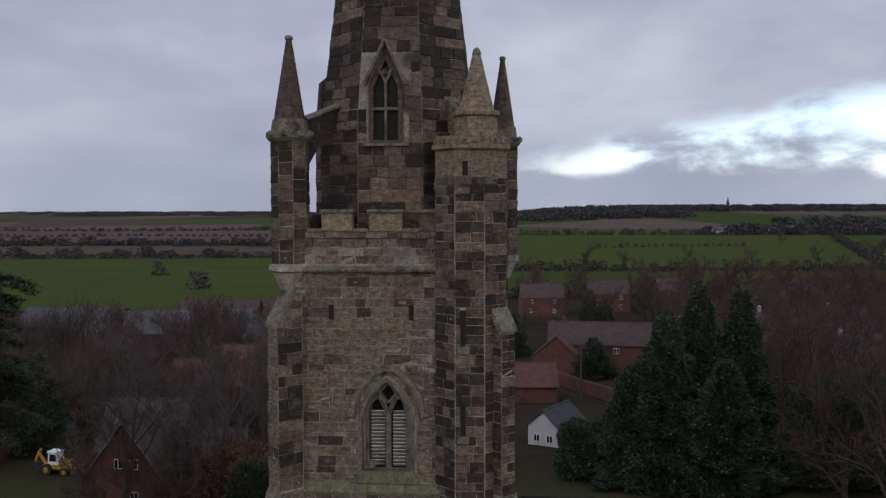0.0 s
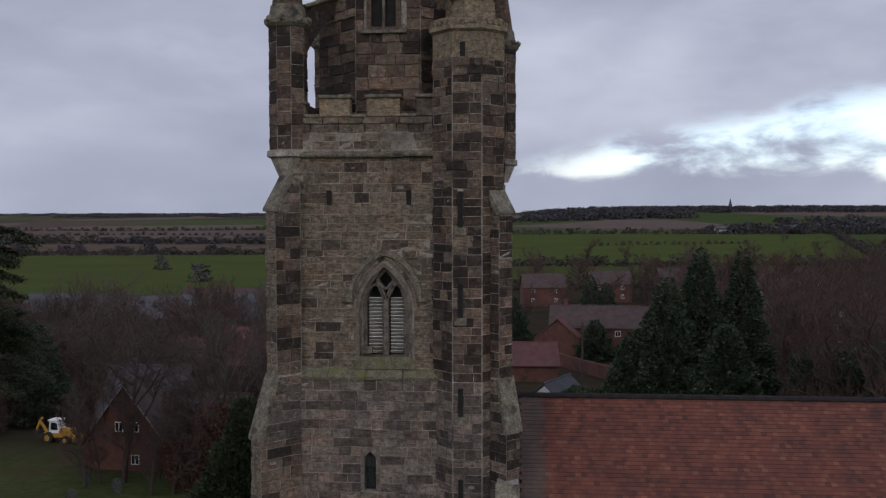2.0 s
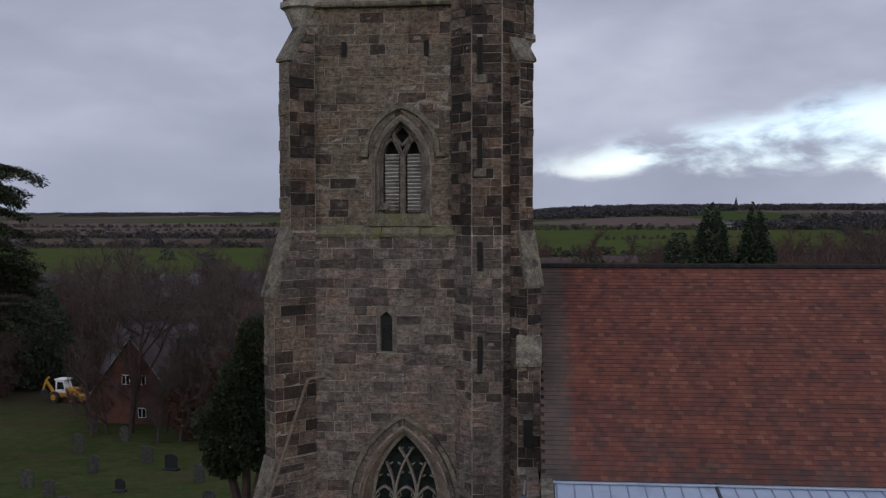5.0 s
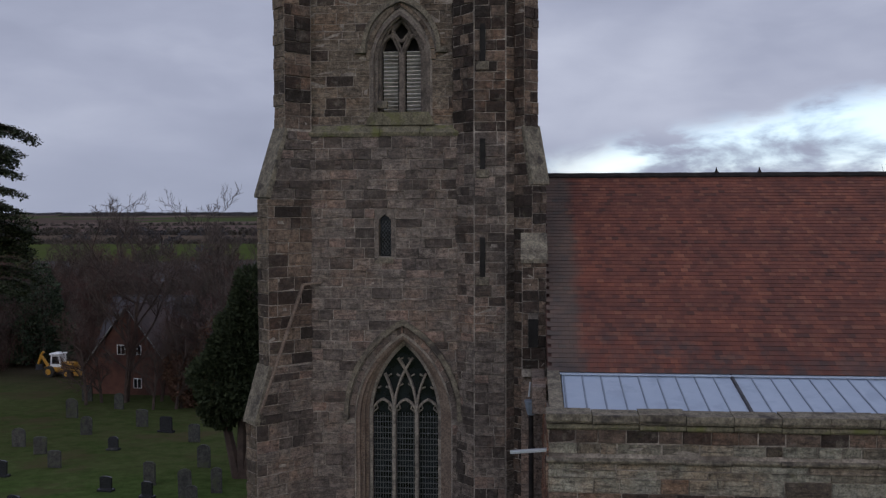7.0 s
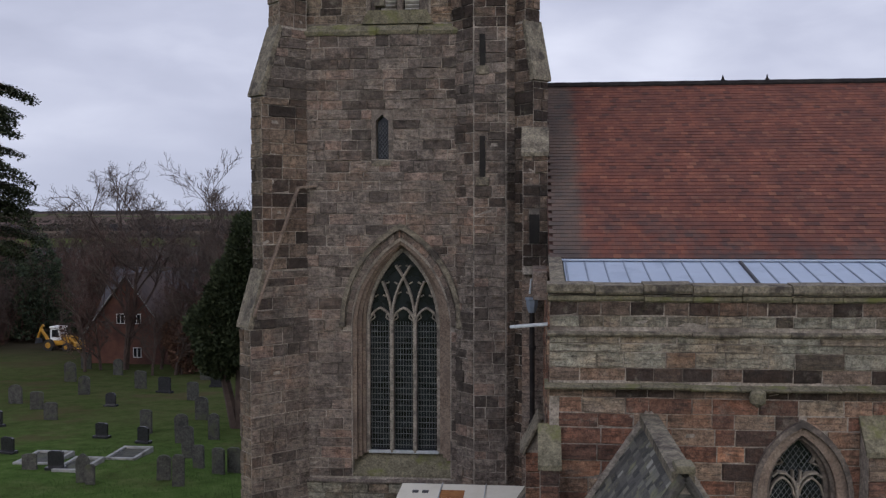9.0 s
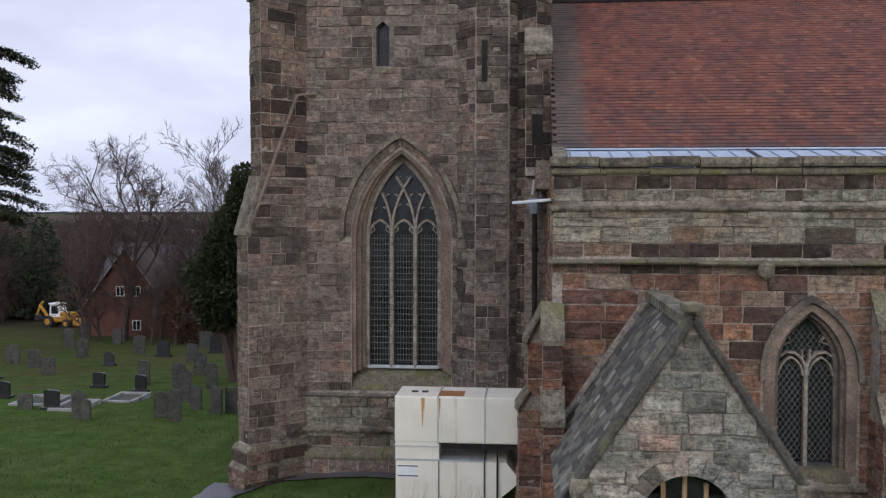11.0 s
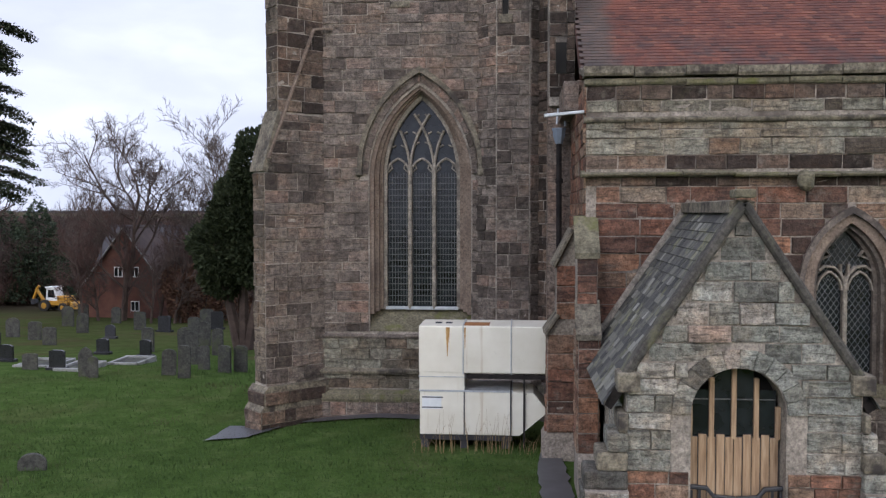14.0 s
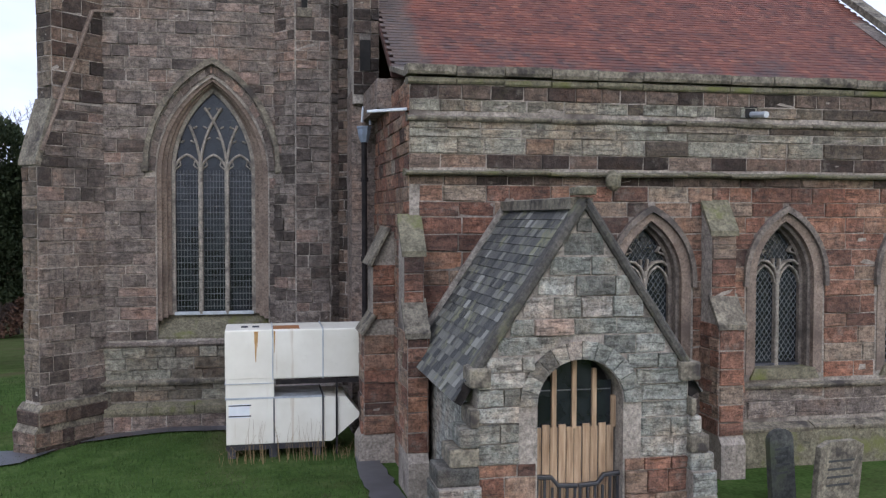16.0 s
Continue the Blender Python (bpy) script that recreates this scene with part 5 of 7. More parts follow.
# timber screen and iron gates in the doorway
DY = PY + 0.3
screen = thing("porch_door", (5.64, DY, 0.4), "pale oak double door with glazed upper lights", "door")
for s in (-1, 1):
    # leaf is near-black, so the grooves between the boards have their shade painted in
    leaf = part("door_leaf", box(5.64 + (s - 1) * 0.32 + 0.01, 5.64 + (s + 1) * 0.32 - 0.01, DY, DY + 0.05, 0.42, 2.33), seam_m, screen)
    for k in range(5):
        x = 5.64 + s * (0.06 + 0.125 * k)
        part("board", box(x - 0.056, x + 0.056, DY - 0.02 - 0.012 * (k % 2), DY, 0.42, 2.33 + (0.04 if k % 2 else 0.0), 0.008), oak, leaf)
for i, x in enumerate((5.03, 5.33, 5.64, 5.95, 6.25)):
    part("post", box(x - 0.035, x + 0.035, DY - 0.03, DY + 0.06, 2.3, 2.72 + half(1.30, 0.64, 0.0 if i in (0, 4) else 0.0) * 0 + (0.05 if i in (0, 4) else 0.46 if i in (1, 3) else 0.62), 0.008), oak, screen)
for i in range(4):
    x0 = (5.06, 5.365, 5.675, 5.985)[i]
    p = part("pane", box(x0, x0 + 0.24, DY + 0.02, DY + 0.03, 2.35, 3.0 if i in (0, 3) else 3.3), glass, screen)
    part("glazing_bar", box(x0, x0 + 0.24, DY + 0.0, DY + 0.02, 2.86, 2.875), leads, p)
# black sheet paints the shade inside the porch
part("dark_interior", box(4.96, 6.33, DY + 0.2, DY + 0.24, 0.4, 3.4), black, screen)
gate = thing("iron_gate", (5.64, PY + 0.12, 0.4), "black iron double gate with stepped top rail", "gate")
for s in (-1, 1):
    pts = [(5.64 + s * 0.01, PY + 0.12, 1.50), (5.64 + s * 0.30, PY + 0.12, 1.52), (5.64 + s * 0.40, PY + 0.12, 1.64), (5.64 + s * 0.64, PY + 0.12, 1.66)]
    lf = part("gate_leaf", add_bar(bmesh.new(), pts, 0.06, 0.05, SOUTH), iron, gate)
    part("lower_rail", box(min(5.64, 5.64 + s * 0.64), max(5.64, 5.64 + s * 0.64), PY + 0.1, PY + 0.14, 0.55, 0.60), iron, lf)
    for k in range(6):
        x = 5.64 + s * (0.04 + 0.115 * k)
        part("baluster", box(x - 0.018, x + 0.018, PY + 0.105, PY + 0.135, 0.5, 1.49 + (0.12 if k > 3 else 0)), iron, lf)

# ---- ventilation plant ----
UY0, UY1 = -3.75, -2.55
rust_pale = material("fresh_rust_run", blotch((0.36, 0.20, 0.07), (0.50, 0.31, 0.13), 9.0), 0.9)
frame_pale = material("pale_plate", blotch((0.58, 0.60, 0.62), (0.68, 0.69, 0.70), 5.0), 0.6)
unit = thing("ventilation_unit", (1.8, -3.1, 0.45), "cream sheet-metal ventilation plant with rust streaks", "ventilation unit")
up = part("upper_duct", box(0.43, 3.35, UY0, UY1, 2.06, 3.08, 0.03), cream, unit, "long cream duct with flanged joints")
for x in (1.39, 2.42):
    part("flange", box(x - 0.012, x + 0.012, UY0 - 0.014, UY1 + 0.02, 2.04, 3.10), metal_grey, up)
for xr, wr, zr in ((1.05, 0.035, 2.42), (1.085, 0.015, 2.72), (1.43, 0.018, 2.60)):
    part("rust_stain", slab([(xr - wr * 0.2, zr), (xr - wr, 3.05), (xr + wr, 3.05), (xr + wr * 0.2, zr)], [], (0, UY0 - 0.004, 0), EASTW, SOUTH, 0.014), rust_pale, up)
part("rust_stain", box(1.4, 1.95, UY0 + 0.1, UY0 + 0.7, 3.075, 3.084), rust, up)
part("drop_duct", box(0.44, 1.42, UY0 + 0.01, UY1, 1.68, 2.08, 0.02), cream, unit)
part("flange", box(0.42, 1.44, UY0 - 0.006, UY1 + 0.02, 1.97, 1.985), metal_grey, unit)
lo = part("lower_cabinet", box(0.45, 2.42, UY0, UY1, 0.72, 1.66, 0.025), cream, unit, "cream plant cabinet with a maker's plate")
part("flange", box(1.40, 1.425, UY0 - 0.012, UY1, 0.72, 1.66), seam_m, lo)
part("flange", box(2.40, 2.43, UY0 - 0.015, UY1 + 0.02, 0.68, 1.70), seam_m, lo)
part("flange", box(0.43, 2.45, UY0 - 0.01, UY1 + 0.02, 1.655, 1.69), metal_grey, lo)
part("label_plate", box(0.50, 0.92, UY0 - 0.006, UY0 + 0.01, 1.28, 1.56), frame_pale, lo, "pale blue maker's plate with printed bars")
for z in (1.30, 1.52):
    part("label_bar", box(0.5, 0.95, UY0 - 0.009, UY0 + 0.004, z, z + 0.025), seam_m, lo)
part("outlet_hood", slab([(2.43, 0.72), (2.43, 1.66), (2.9, 1.64), (3.22, 1.25), (2.6, 0.72)], [], (0, UY0 + 0.02, 0), EASTW, SOUTH, 1.1), cream, unit, "angled cream outlet hood")
part("support_post", box(2.68, 2.72, UY0 - 0.04, UY0 + 0.0, 0.45, 2.06), pipe_m, unit, "rusty steel post")
part("support_rail", box(1.45, 3.3, UY0 + 0.02, UY0 + 0.1, 1.94, 2.03), pipe_m, unit)
part("skid", box(0.45, 2.45, UY0 + 0.03, UY1, 0.60, 0.72), iron, unit)
for x in (0.55, 1.4, 2.3):
    part("foot", box(x - 0.08, x + 0.08, UY0 + 0.1, UY1 - 0.1, 0.1, 0.62), seam_m, unit)
for x in (0.75, 0.98):
    part("lifting_lug", box(x, x + 0.14, UY0 + 0.45, UY0 + 0.6, 3.07, 3.10), seam_m, up)

# ---- ground ----


def gz(x, y):
    """Height of the land."""
    near = 0.3 + 0.03 * max(0.0, min(-y, 12.0))
    near -= 0.35 * max(0.0, min(1.0, (-x - 1.0) / 4.0)) * (1.0 if y > -3 else max(0.0, 1 + (y + 3) / 6))
    if y > 5:
        near -= 0.07 * min(y - 5, 55) + 0.04 * max(0.0, min(y - 60, 60))
    far = max(0.0, y - 500)
    up = 12.0 * min(1.0, far / 3000)
    hill = 0.0
    if y > 900:
        e = min(1.0, (y - 900) / 1300)
        s = max(0.0, min(1.0, (x + 60) / 260))
        hill = 17.0 * e * e * (3 - 2 * e) * s
    und = 1.2 * noise.noise(Vector((x / 180, y / 180, 0.3))) * max(0.0, min(1.0, (abs(y) - 80) / 200))
    return near + up + hill + und + 0.05 * noise.noise(Vector((x / 3, y / 3, 1.0)))


def sheet(name, fn, mat, parent=None, **k):
    v, f = fn
    return raw(name, v, f, mat, parent, **k)


def ground_mesh():
    radii = [0.0]
    r, st = 0.0, 0.8
    while r < 4900:
        r += st
        st = max(0.8, r * 0.035)
        radii.append(min(r, 4900))
    n = 160
    verts = [(0.0, -8.0, gz(0, -8))]
    for rr in radii[1:]:
        for i in range(n):
            a = 2 * math.pi * i / n
            x, y = rr * math.cos(a), -8 + rr * math.sin(a)
            verts.append((x, y, gz(x, y)))
    faces = [(0, 1 + i, 1 + (i + 1) % n) for i in range(n)]
    for k in range(len(radii) - 2):
        b0, b1 = 1 + k * n, 1 + (k + 1) * n
        faces += [(b0 + i, b1 + i, b1 + (i + 1) % n, b0 + (i + 1) % n) for i in range(n)]
    return verts, faces


def ground_colour(q, pos):
    sp = q.n("ShaderNodeSeparateXYZ", {0: pos})
    dist = q.n("ShaderNodeVectorMath", {0: pos}, operation="LENGTH").outputs["Value"]
    grass = q.ramp(q.noise(pos, 1.3, 8.0, 0.7), [(0.3, (0.030, 0.050, 0.014)), (0.5, (0.048, 0.080, 0.022)), (0.7, (0.080, 0.106, 0.038))])
    tuft = q.noise(pos, 14.0, 4.0, 0.7)
    grass = q.mix(1.0, grass, q.ramp(tuft, [(0.3, (0.70, 0.70, 0.7)), (0.7, (1.25, 1.25, 1.2))]), "MULTIPLY")
    patch = q.smooth(q.noise(pos, 0.22, 6.0, 0.65), 0.50, 0.66)
    rough = q.smooth(sp.outputs[1], 6.0, 22.0)
    grass = q.mix(q.math("MULTIPLY", patch, q.math("ADD", 0.28, q.math("MULTIPLY", rough, 0.55))), grass, (0.075, 0.058, 0.034, 1))
    scrub = q.ramp(q.noise(pos, 0.09, 6.0, 0.7), [(0.3, (0.026, 0.021, 0.015)), (0.6, (0.040, 0.032, 0.022)), (0.8, (0.034, 0.043, 0.015))])
    dead = q.ramp(q.noise(pos, 0.5, 7.0, 0.72), [(0.35, (0.030, 0.034, 0.013)), (0.6, (0.058, 0.046, 0.027)), (0.8, (0.036, 0.050, 0.016))])
    grass = q.mix(q.math("MULTIPLY", q.smooth(sp.outputs[1], 8.0, 26.0), 0.55), grass, dead)
    col = q.mix(q.smooth(sp.outputs[1], 40.0, 70.0), grass, scrub)
    vor = q.n("ShaderNodeTexVoronoi", {"Vector": q.n("ShaderNodeVectorMath", {0: pos, 1: (1.0, 0.55, 0.0)}, operation="MULTIPLY").outputs[0], "Scale": 0.0045}).outputs["Color"]
    cell = q.n("ShaderNodeSeparateColor", {0: vor}).outputs[0]
    fields = q.ramp(cell, [(0.0, (0.050, 0.066, 0.026)), (0.3, (0.062, 0.074, 0.034)), (0.42, (0.085, 0.064, 0.055)), (0.7, (0.112, 0.084, 0.074)), (0.85, (0.058, 0.052, 0.038)), (1.0, (0.052, 0.070, 0.028))], "CONSTANT")
    fields = q.mix(1.0, fields, q.ramp(q.noise(pos, 0.03, 6.0, 0.6), [(0.3, (0.8, 0.8, 0.8)), (0.7, (1.15, 1.15, 1.15))]), "MULTIPLY")
    return q.mix(q.smooth(dist, 330.0, 380.0), col, fields)


grass_m = material("wet_grass", ground_colour, 0.95, bump=0.5, bump_scale=9.0, spec=0.0)
ground = sheet("ground", ground_mesh(), grass_m, label="wet green churchyard grass running out to farmland", kind="structure")


def drape(name, pts, cols, mat, lift, label, kind="structure", nu=24, nv=16, wob=0.0):
    """A four-cornered patch laid on the land."""
    a, b, c, d_ = [Vector((*p, 0)) for p in pts]
    v, f = [], []
    for j in range(nv + 1):
        for i in range(nu + 1):
            s, t = i / nu, j / nv
            p = (a * (1 - s) + b * s) * (1 - t) + (d_ * (1 - s) + c * s) * t
            if wob and (i in (0, nu) or j in (0, nv)):
                p += Vector((noise.noise(p * 0.9 / wob), noise.noise(p * 0.9 / wob + Vector((7, 3, 1))), 0)) * wob
            v.append((p.x, p.y, gz(p.x, p.y) + lift))
    for j in range(nv):
        for i in range(nu):
            k = j * (nu + 1) + i
            f.append((k, k + 1, k + nu + 2, k + nu + 1))
    return raw(name, v, f, mat, None, label, kind)


green_f = material("winter_wheat", blotch((0.050, 0.064, 0.021), (0.064, 0.080, 0.026), 0.02, (0.058, 0.064, 0.027), 0.008), 0.95, spec=0.0)
dull_f = material("pasture", blotch((0.042, 0.053, 0.018), (0.054, 0.063, 0.023), 0.03, (0.052, 0.050, 0.023), 0.01), 0.95, spec=0.0)
plough = material("ploughed_earth", blotch((0.088, 0.064, 0.057), (0.118, 0.088, 0.078), 0.02), 0.95, spec=0.0)
brownf = material("stubble_and_scrub", blotch((0.070, 0.055, 0.044), (0.105, 0.080, 0.060), 0.03), 0.95, spec=0.0)
drape("field", [(-330, 190), (-62, 222), (-95, 500), (-420, 430)], 0, green_f, 0.5, "wide green field of winter wheat")
drape("field", [(-60, 225), (-5, 230), (0, 520), (-90, 500)], 0, dull_f, 0.5, "green pasture beside the wheat field")
drape("field", [(-700, 470), (-100, 520), (-120, 640), (-800, 600)], 0, brownf, 0.6, "brown scrubby field")
drape("field", [(-800, 660), (-100, 690), (-130, 1050), (-1000, 1000)], 0, plough, 0.8, "pinkish ploughed field")
drape("field", [(-5, 260), (260, 300), (260, 390), (0, 380)], 0, dull_f, 0.5, "green pasture behind the village")
drape("field", [(0, 400), (170, 410), (300, 900), (-40, 860)], 0, green_f, 0.6, "broad green field on the slope")
drape("field", [(180, 410), (520, 430), (560, 760), (290, 760)], 0, dull_f, 0.6, "paler green field by the farm")
tar = material("wet_tarmac", blotch((0.045, 0.045, 0.05), (0.085, 0.085, 0.095), 1.5), 0.35, spec=0.5)
drape("road", [(215, 520), (222, 520), (330, 760), (318, 760)], 0, tar, 0.8, "grey lane climbing between hedges")
drape("path", [(2.95, -8.9), (3.55, -8.7), (3.5, -4.2), (3.0, -4.2)], 0, tar, 0.06, "dark path at the foot of the buttress", nu=8, nv=14, wob=0.08)
drape("paving", [(-4.9, -2.1), (-3.9, -2.2), (-3.3, -1.2), (-4.8, -0.5)], 0, tar, 0.05, "wet slate-grey paving at the buttress foot", nu=8, nv=8, wob=0.12)
drape("paving", [(-2.9, -0.75), (2.2, -0.75), (2.2, -0.2), (-2.9, -0.2)], 0, tar, 0.05, "wet gutter strip along the tower", nu=20, nv=4, wob=0.05)

# grass blades near the camera's lower views, one mesh
blade_m = material("grass_blades", blotch((0.032, 0.060, 0.014), (0.058, 0.096, 0.026), 0.7, (0.075, 0.072, 0.034), 0.35), 0.8, spec=0.2)


def blades():
    r = random.Random(12)
    v, f = [], []
    for k in range(60000):
        x = r.uniform(-16, 3.0)
        y = r.uniform(-9, 14) if k % 3 else r.uniform(-9, 0)
        if -3.2 < x < 3.4 and y > -0.6:
            continue
        z = gz(x, y)
        h = r.uniform(0.03, 0.085) * (1.5 if noise.noise(Vector((x * 0.5, y * 0.5, 0))) > 0.25 else 1)
        a = r.uniform(0, 6.28)
        w = 0.012
        b = len(v)
        v += [(x - w * math.cos(a), y - w * math.sin(a), z - 0.02), (x + w * math.cos(a), y + w * math.sin(a), z - 0.02), (x + r.uniform(-0.04, 0.04), y + r.uniform(-0.04, 0.04), z + h)]
        f.append((b, b + 1, b + 2))
    raw("grass", v, f, blade_m, None, "short wet grass blades of the churchyard", "stuff")


blades()

# dry stalks by the plant
stalk_m = material("dry_stalks", blotch((0.16, 0.10, 0.05), (0.30, 0.22, 0.11), 3.0), 0.9)
r = random.Random(3)
bm = bmesh.new()
for k in range(80):
    x, y = r.uniform(0.3, 3.2), r.uniform(-4.25, -3.85)
    z = gz(x, y)
    h = r.uniform(0.2, 0.95 if 0.8 < x < 2.4 else 0.4)
    add_tube(bm, [(x, y, z - 0.05), (x + r.uniform(-0.06, 0.06), y, z + h * 0.6), (x + r.uniform(-0.15, 0.15), y + r.uniform(-0.1, 0.1), z + h)], [0.005, 0.003, 0.0015], 3)
part("dry_weeds", bm, stalk_m, None, "dry brown weed stalks before the plant", "stuff")

# ---- headstones ----
slate_h = material("headstone_stone", blotch((0.030, 0.031, 0.029), (0.075, 0.074, 0.066), 3.0, (0.055, 0.06, 0.035), 1.5, fine=14.0), 0.9, bump=0.4)
granite = material("polished_black_granite", blotch((0.012, 0.012, 0.014), (0.03, 0.03, 0.033), 20.0), 0.25, spec=0.5)
pale_h = material("pale_marble", blotch((0.17, 0.17, 0.165), (0.28, 0.28, 0.27), 4.0, (0.10, 0.10, 0.09), 2.0), 0.6)
bar_m = material("cut_lettering", blotch((0.03, 0.03, 0.03), (0.06, 0.06, 0.055), 8.0), 0.9)


def headstone(x, y, w, h, style, mat, lean, turn, label, bars=False):
    z = gz(x, y)
    t = thing("headstone", (x, y, z), label, "headstone", "churchyard headstones")
    t.rotation_euler = (radians(lean), radians(lean * 0.6), radians(turn))
    if style == "round":
        out = [(-w / 2, -0.2)] + [(-w / 2 * math.cos(math.pi * i / 10), h - w * 0.35 + w * 0.35 * math.sin(math.pi * i / 10)) for i in range(11)] + [(w / 2, -0.2)]
    elif style == "point":
        out = arch(0, w, -0.2, h * 0.65, h * 0.35, 6)
    else:
        out = [(-w / 2, -0.2), (-w / 2, h * 0.93), (-w * 0.3, h), (w * 0.3, h), (w / 2, h * 0.93), (w / 2, -0.2)]
    bm = slab(out, [], (0, -0.05, 0), EASTW, SOUTH, 0.11)
    bmesh.ops.bevel(bm, geom=[e for e in bm.edges if e.is_manifold and e.calc_face_angle(0) > 1.0], offset=0.012, segments=1, affect="EDGES")
    s = part("slab", bm, mat, t)
    s.matrix_parent_inverse = Matrix()
    if mat is granite:
        b = part("base", box(-w * 0.62, w * 0.62, -0.18, 0.18, -0.15, 0.12, 0.015), granite, t)
        b.matrix_parent_inverse = Matrix()
    if bars:
        for k in range(4):
            q = part("inscription", box(-w * 0.3, w * 0.3 - 0.06 * (k % 2), -0.056, -0.045, h * (0.72 - 0.11 * k), h * (0.75 - 0.11 * k)), bar_m, t)
            q.matrix_parent_inverse = Matrix()


r = random.Random(21)
OLD, NEWG = "old grey lichened headstone in the grass", "polished black granite headstone on a base"
for x, y, w, h, st, m in ((-15.6, 9.2, 0.55, 0.6, "flat", slate_h), (-14.6, 9.3, 0.6, 0.75, "flat", granite), (-12.6, 7.5, 0.5, 1.05, "point", slate_h), (-12.2, 7.2, 0.34, 0.75, "round", slate_h),
                          (-16.0, 16.0, 0.6, 0.7, "flat", granite), (-20.1, 25.6, 0.6, 0.8, "round", granite), (-13.6, 15.0, 0.55, 0.75, "flat", granite), (-14.5, 17.4, 0.6, 1.15, "flat", slate_h), (-19.4, 31.6, 0.9, 1.0, "flat", granite),
                          (-9.8, 8.0, 0.5, 0.95, "round", slate_h), (-8.9, 7.1, 0.42, 1.15, "flat", slate_h), (-9.3, 10.2, 0.45, 0.9, "flat", slate_h), (-8.2, 9.3, 0.5, 1.0, "flat", slate_h), (-7.7, 9.6, 0.5, 1.0, "flat", slate_h), (-10.4, 12.0, 0.5, 1.3, "flat", slate_h),
                          (-11.9, 15.2, 0.6, 1.3, "round", slate_h), (-10.8, 16.2, 0.5, 1.2, "round", slate_h), (-21.0, 20.7, 0.7, 0.9, "flat", slate_h), (-22.6, 18.5, 0.7, 0.8, "flat", granite), (-28.2, 36.6, 0.9, 1.4, "round", slate_h), (-31.2, 44.9, 0.9, 1.3, "flat", slate_h), (-24.0, 30.2, 0.7, 1.2, "round", slate_h),
                          (-19.3, 38.9, 0.9, 1.2, "flat", slate_h), (-17.2, 35.0, 0.8, 1.2, "flat", granite), (-26.0, 26.0, 0.8, 1.1, "round", slate_h), (-18.2, 12.1, 0.6, 0.7, "flat", granite), (-23.6, 24.0, 0.7, 1.0, "flat", slate_h), (-13.3, 21.5, 0.7, 1.2, "round", slate_h), (-16.4, 28.5, 0.7, 1.1, "flat", slate_h),
                          (-21.8, 33.5, 0.8, 1.2, "flat", slate_h), (-26.8, 41.0, 0.8, 1.2, "round", slate_h), (-7.3, -5.6, 0.55, 0.35, "round", slate_h)):
    headstone(x, y, w, h, st, m, r.uniform(-5, 5), r.uniform(-16, 16), NEWG if m is granite else OLD)
headstone(9.9, -8.75, 0.52, 1.25, "round", slate_h, -3, 12, "tall grey headstone with cut lettering near the aisle", True)
headstone(10.36, -9.5, 0.98, 1.22, "flat", lichen, 4, 14, "broad leaning lichened headstone near the aisle", True)
for x, y, w in ((-16.0, 11.0, 1.6), (-14.0, 9.9, 1.2), (-13.0, 12.2, 1.3)):
    k = thing("kerbed_grave", (x, y, gz(x, y)), "low pale stone grave kerb on the grass", "grave", "kerbed graves")
    for a in (box(-w / 2, w / 2, -0.95, -0.8, -0.1, 0.16, 0.02), box(-w / 2, w / 2, 0.8, 0.95, -0.1, 0.16, 0.02), box(-w / 2, -w / 2 + 0.14, -0.8, 0.8, -0.1, 0.15, 0.02), box(w / 2 - 0.14, w / 2, -0.8, 0.8, -0.1, 0.15, 0.02)):
        part("kerb", a, pale_h, k).matrix_parent_inverse = Matrix()
    part("ledger", box(-w / 2 + 0.14, w / 2 - 0.14, -0.8, 0.8, -0.1, 0.07), slate_h, k).matrix_parent_inverse = Matrix()

# ---- trees ----
bark = material("bare_bark", blotch((0.042, 0.029, 0.024), (0.080, 0.056, 0.046), 2.0), 0.95)
bark_red = material("reddish_twigs", blotch((0.055, 0.031, 0.026), (0.092, 0.052, 0.042), 0.6), 0.95)
bark_grey = material("grey_twigs", blotch((0.058, 0.044, 0.039), (0.105, 0.082, 0.072), 0.6), 0.95)
leaf_dark = material("yew_needles", lambda q, pos: q.ramp(q.n("ShaderNodeNewGeometry").outputs["Random Per Island"], [(0.0, (0.018, 0.025, 0.012)), (0.6, (0.034, 0.044, 0.020)), (1.0, (0.055, 0.064, 0.030))]), 0.8, spec=0.2)
leaf_con = material("conifer_foliage", lambda q, pos: q.ramp(q.n("ShaderNodeNewGeometry").outputs["Random Per Island"], [(0.0, (0.020, 0.030, 0.018)), (0.6, (0.040, 0.056, 0.034)), (1.0, (0.066, 0.082, 0.046))]), 0.85, spec=0.2)
leaf_gold = material("golden_conifer_foliage", lambda q, pos: q.ramp(q.n("ShaderNodeNewGeometry").outputs["Random Per Island"], [(0.0, (0.06, 0.06, 0.012)), (1.0, (0.15, 0.14, 0.03))]), 0.85)
leaf_brown = material("withered_leaves", lambda q, pos: q.ramp(q.n("ShaderNodeNewGeometry").outputs["Random Per Island"], [(0.0, (0.055, 0.026, 0.018)), (0.6, (0.10, 0.050, 0.032)), (1.0, (0.15, 0.085, 0.055))]), 0.9)
hedge_m = material("winter_hedge", lambda q, pos: q.ramp(q.n("ShaderNodeNewGeometry").outputs["Random Per Island"], [(0.0, (0.040, 0.034, 0.030)), (0.6, (0.060, 0.050, 0.042)), (1.0, (0.055, 0.058, 0.040))]), 0.95)


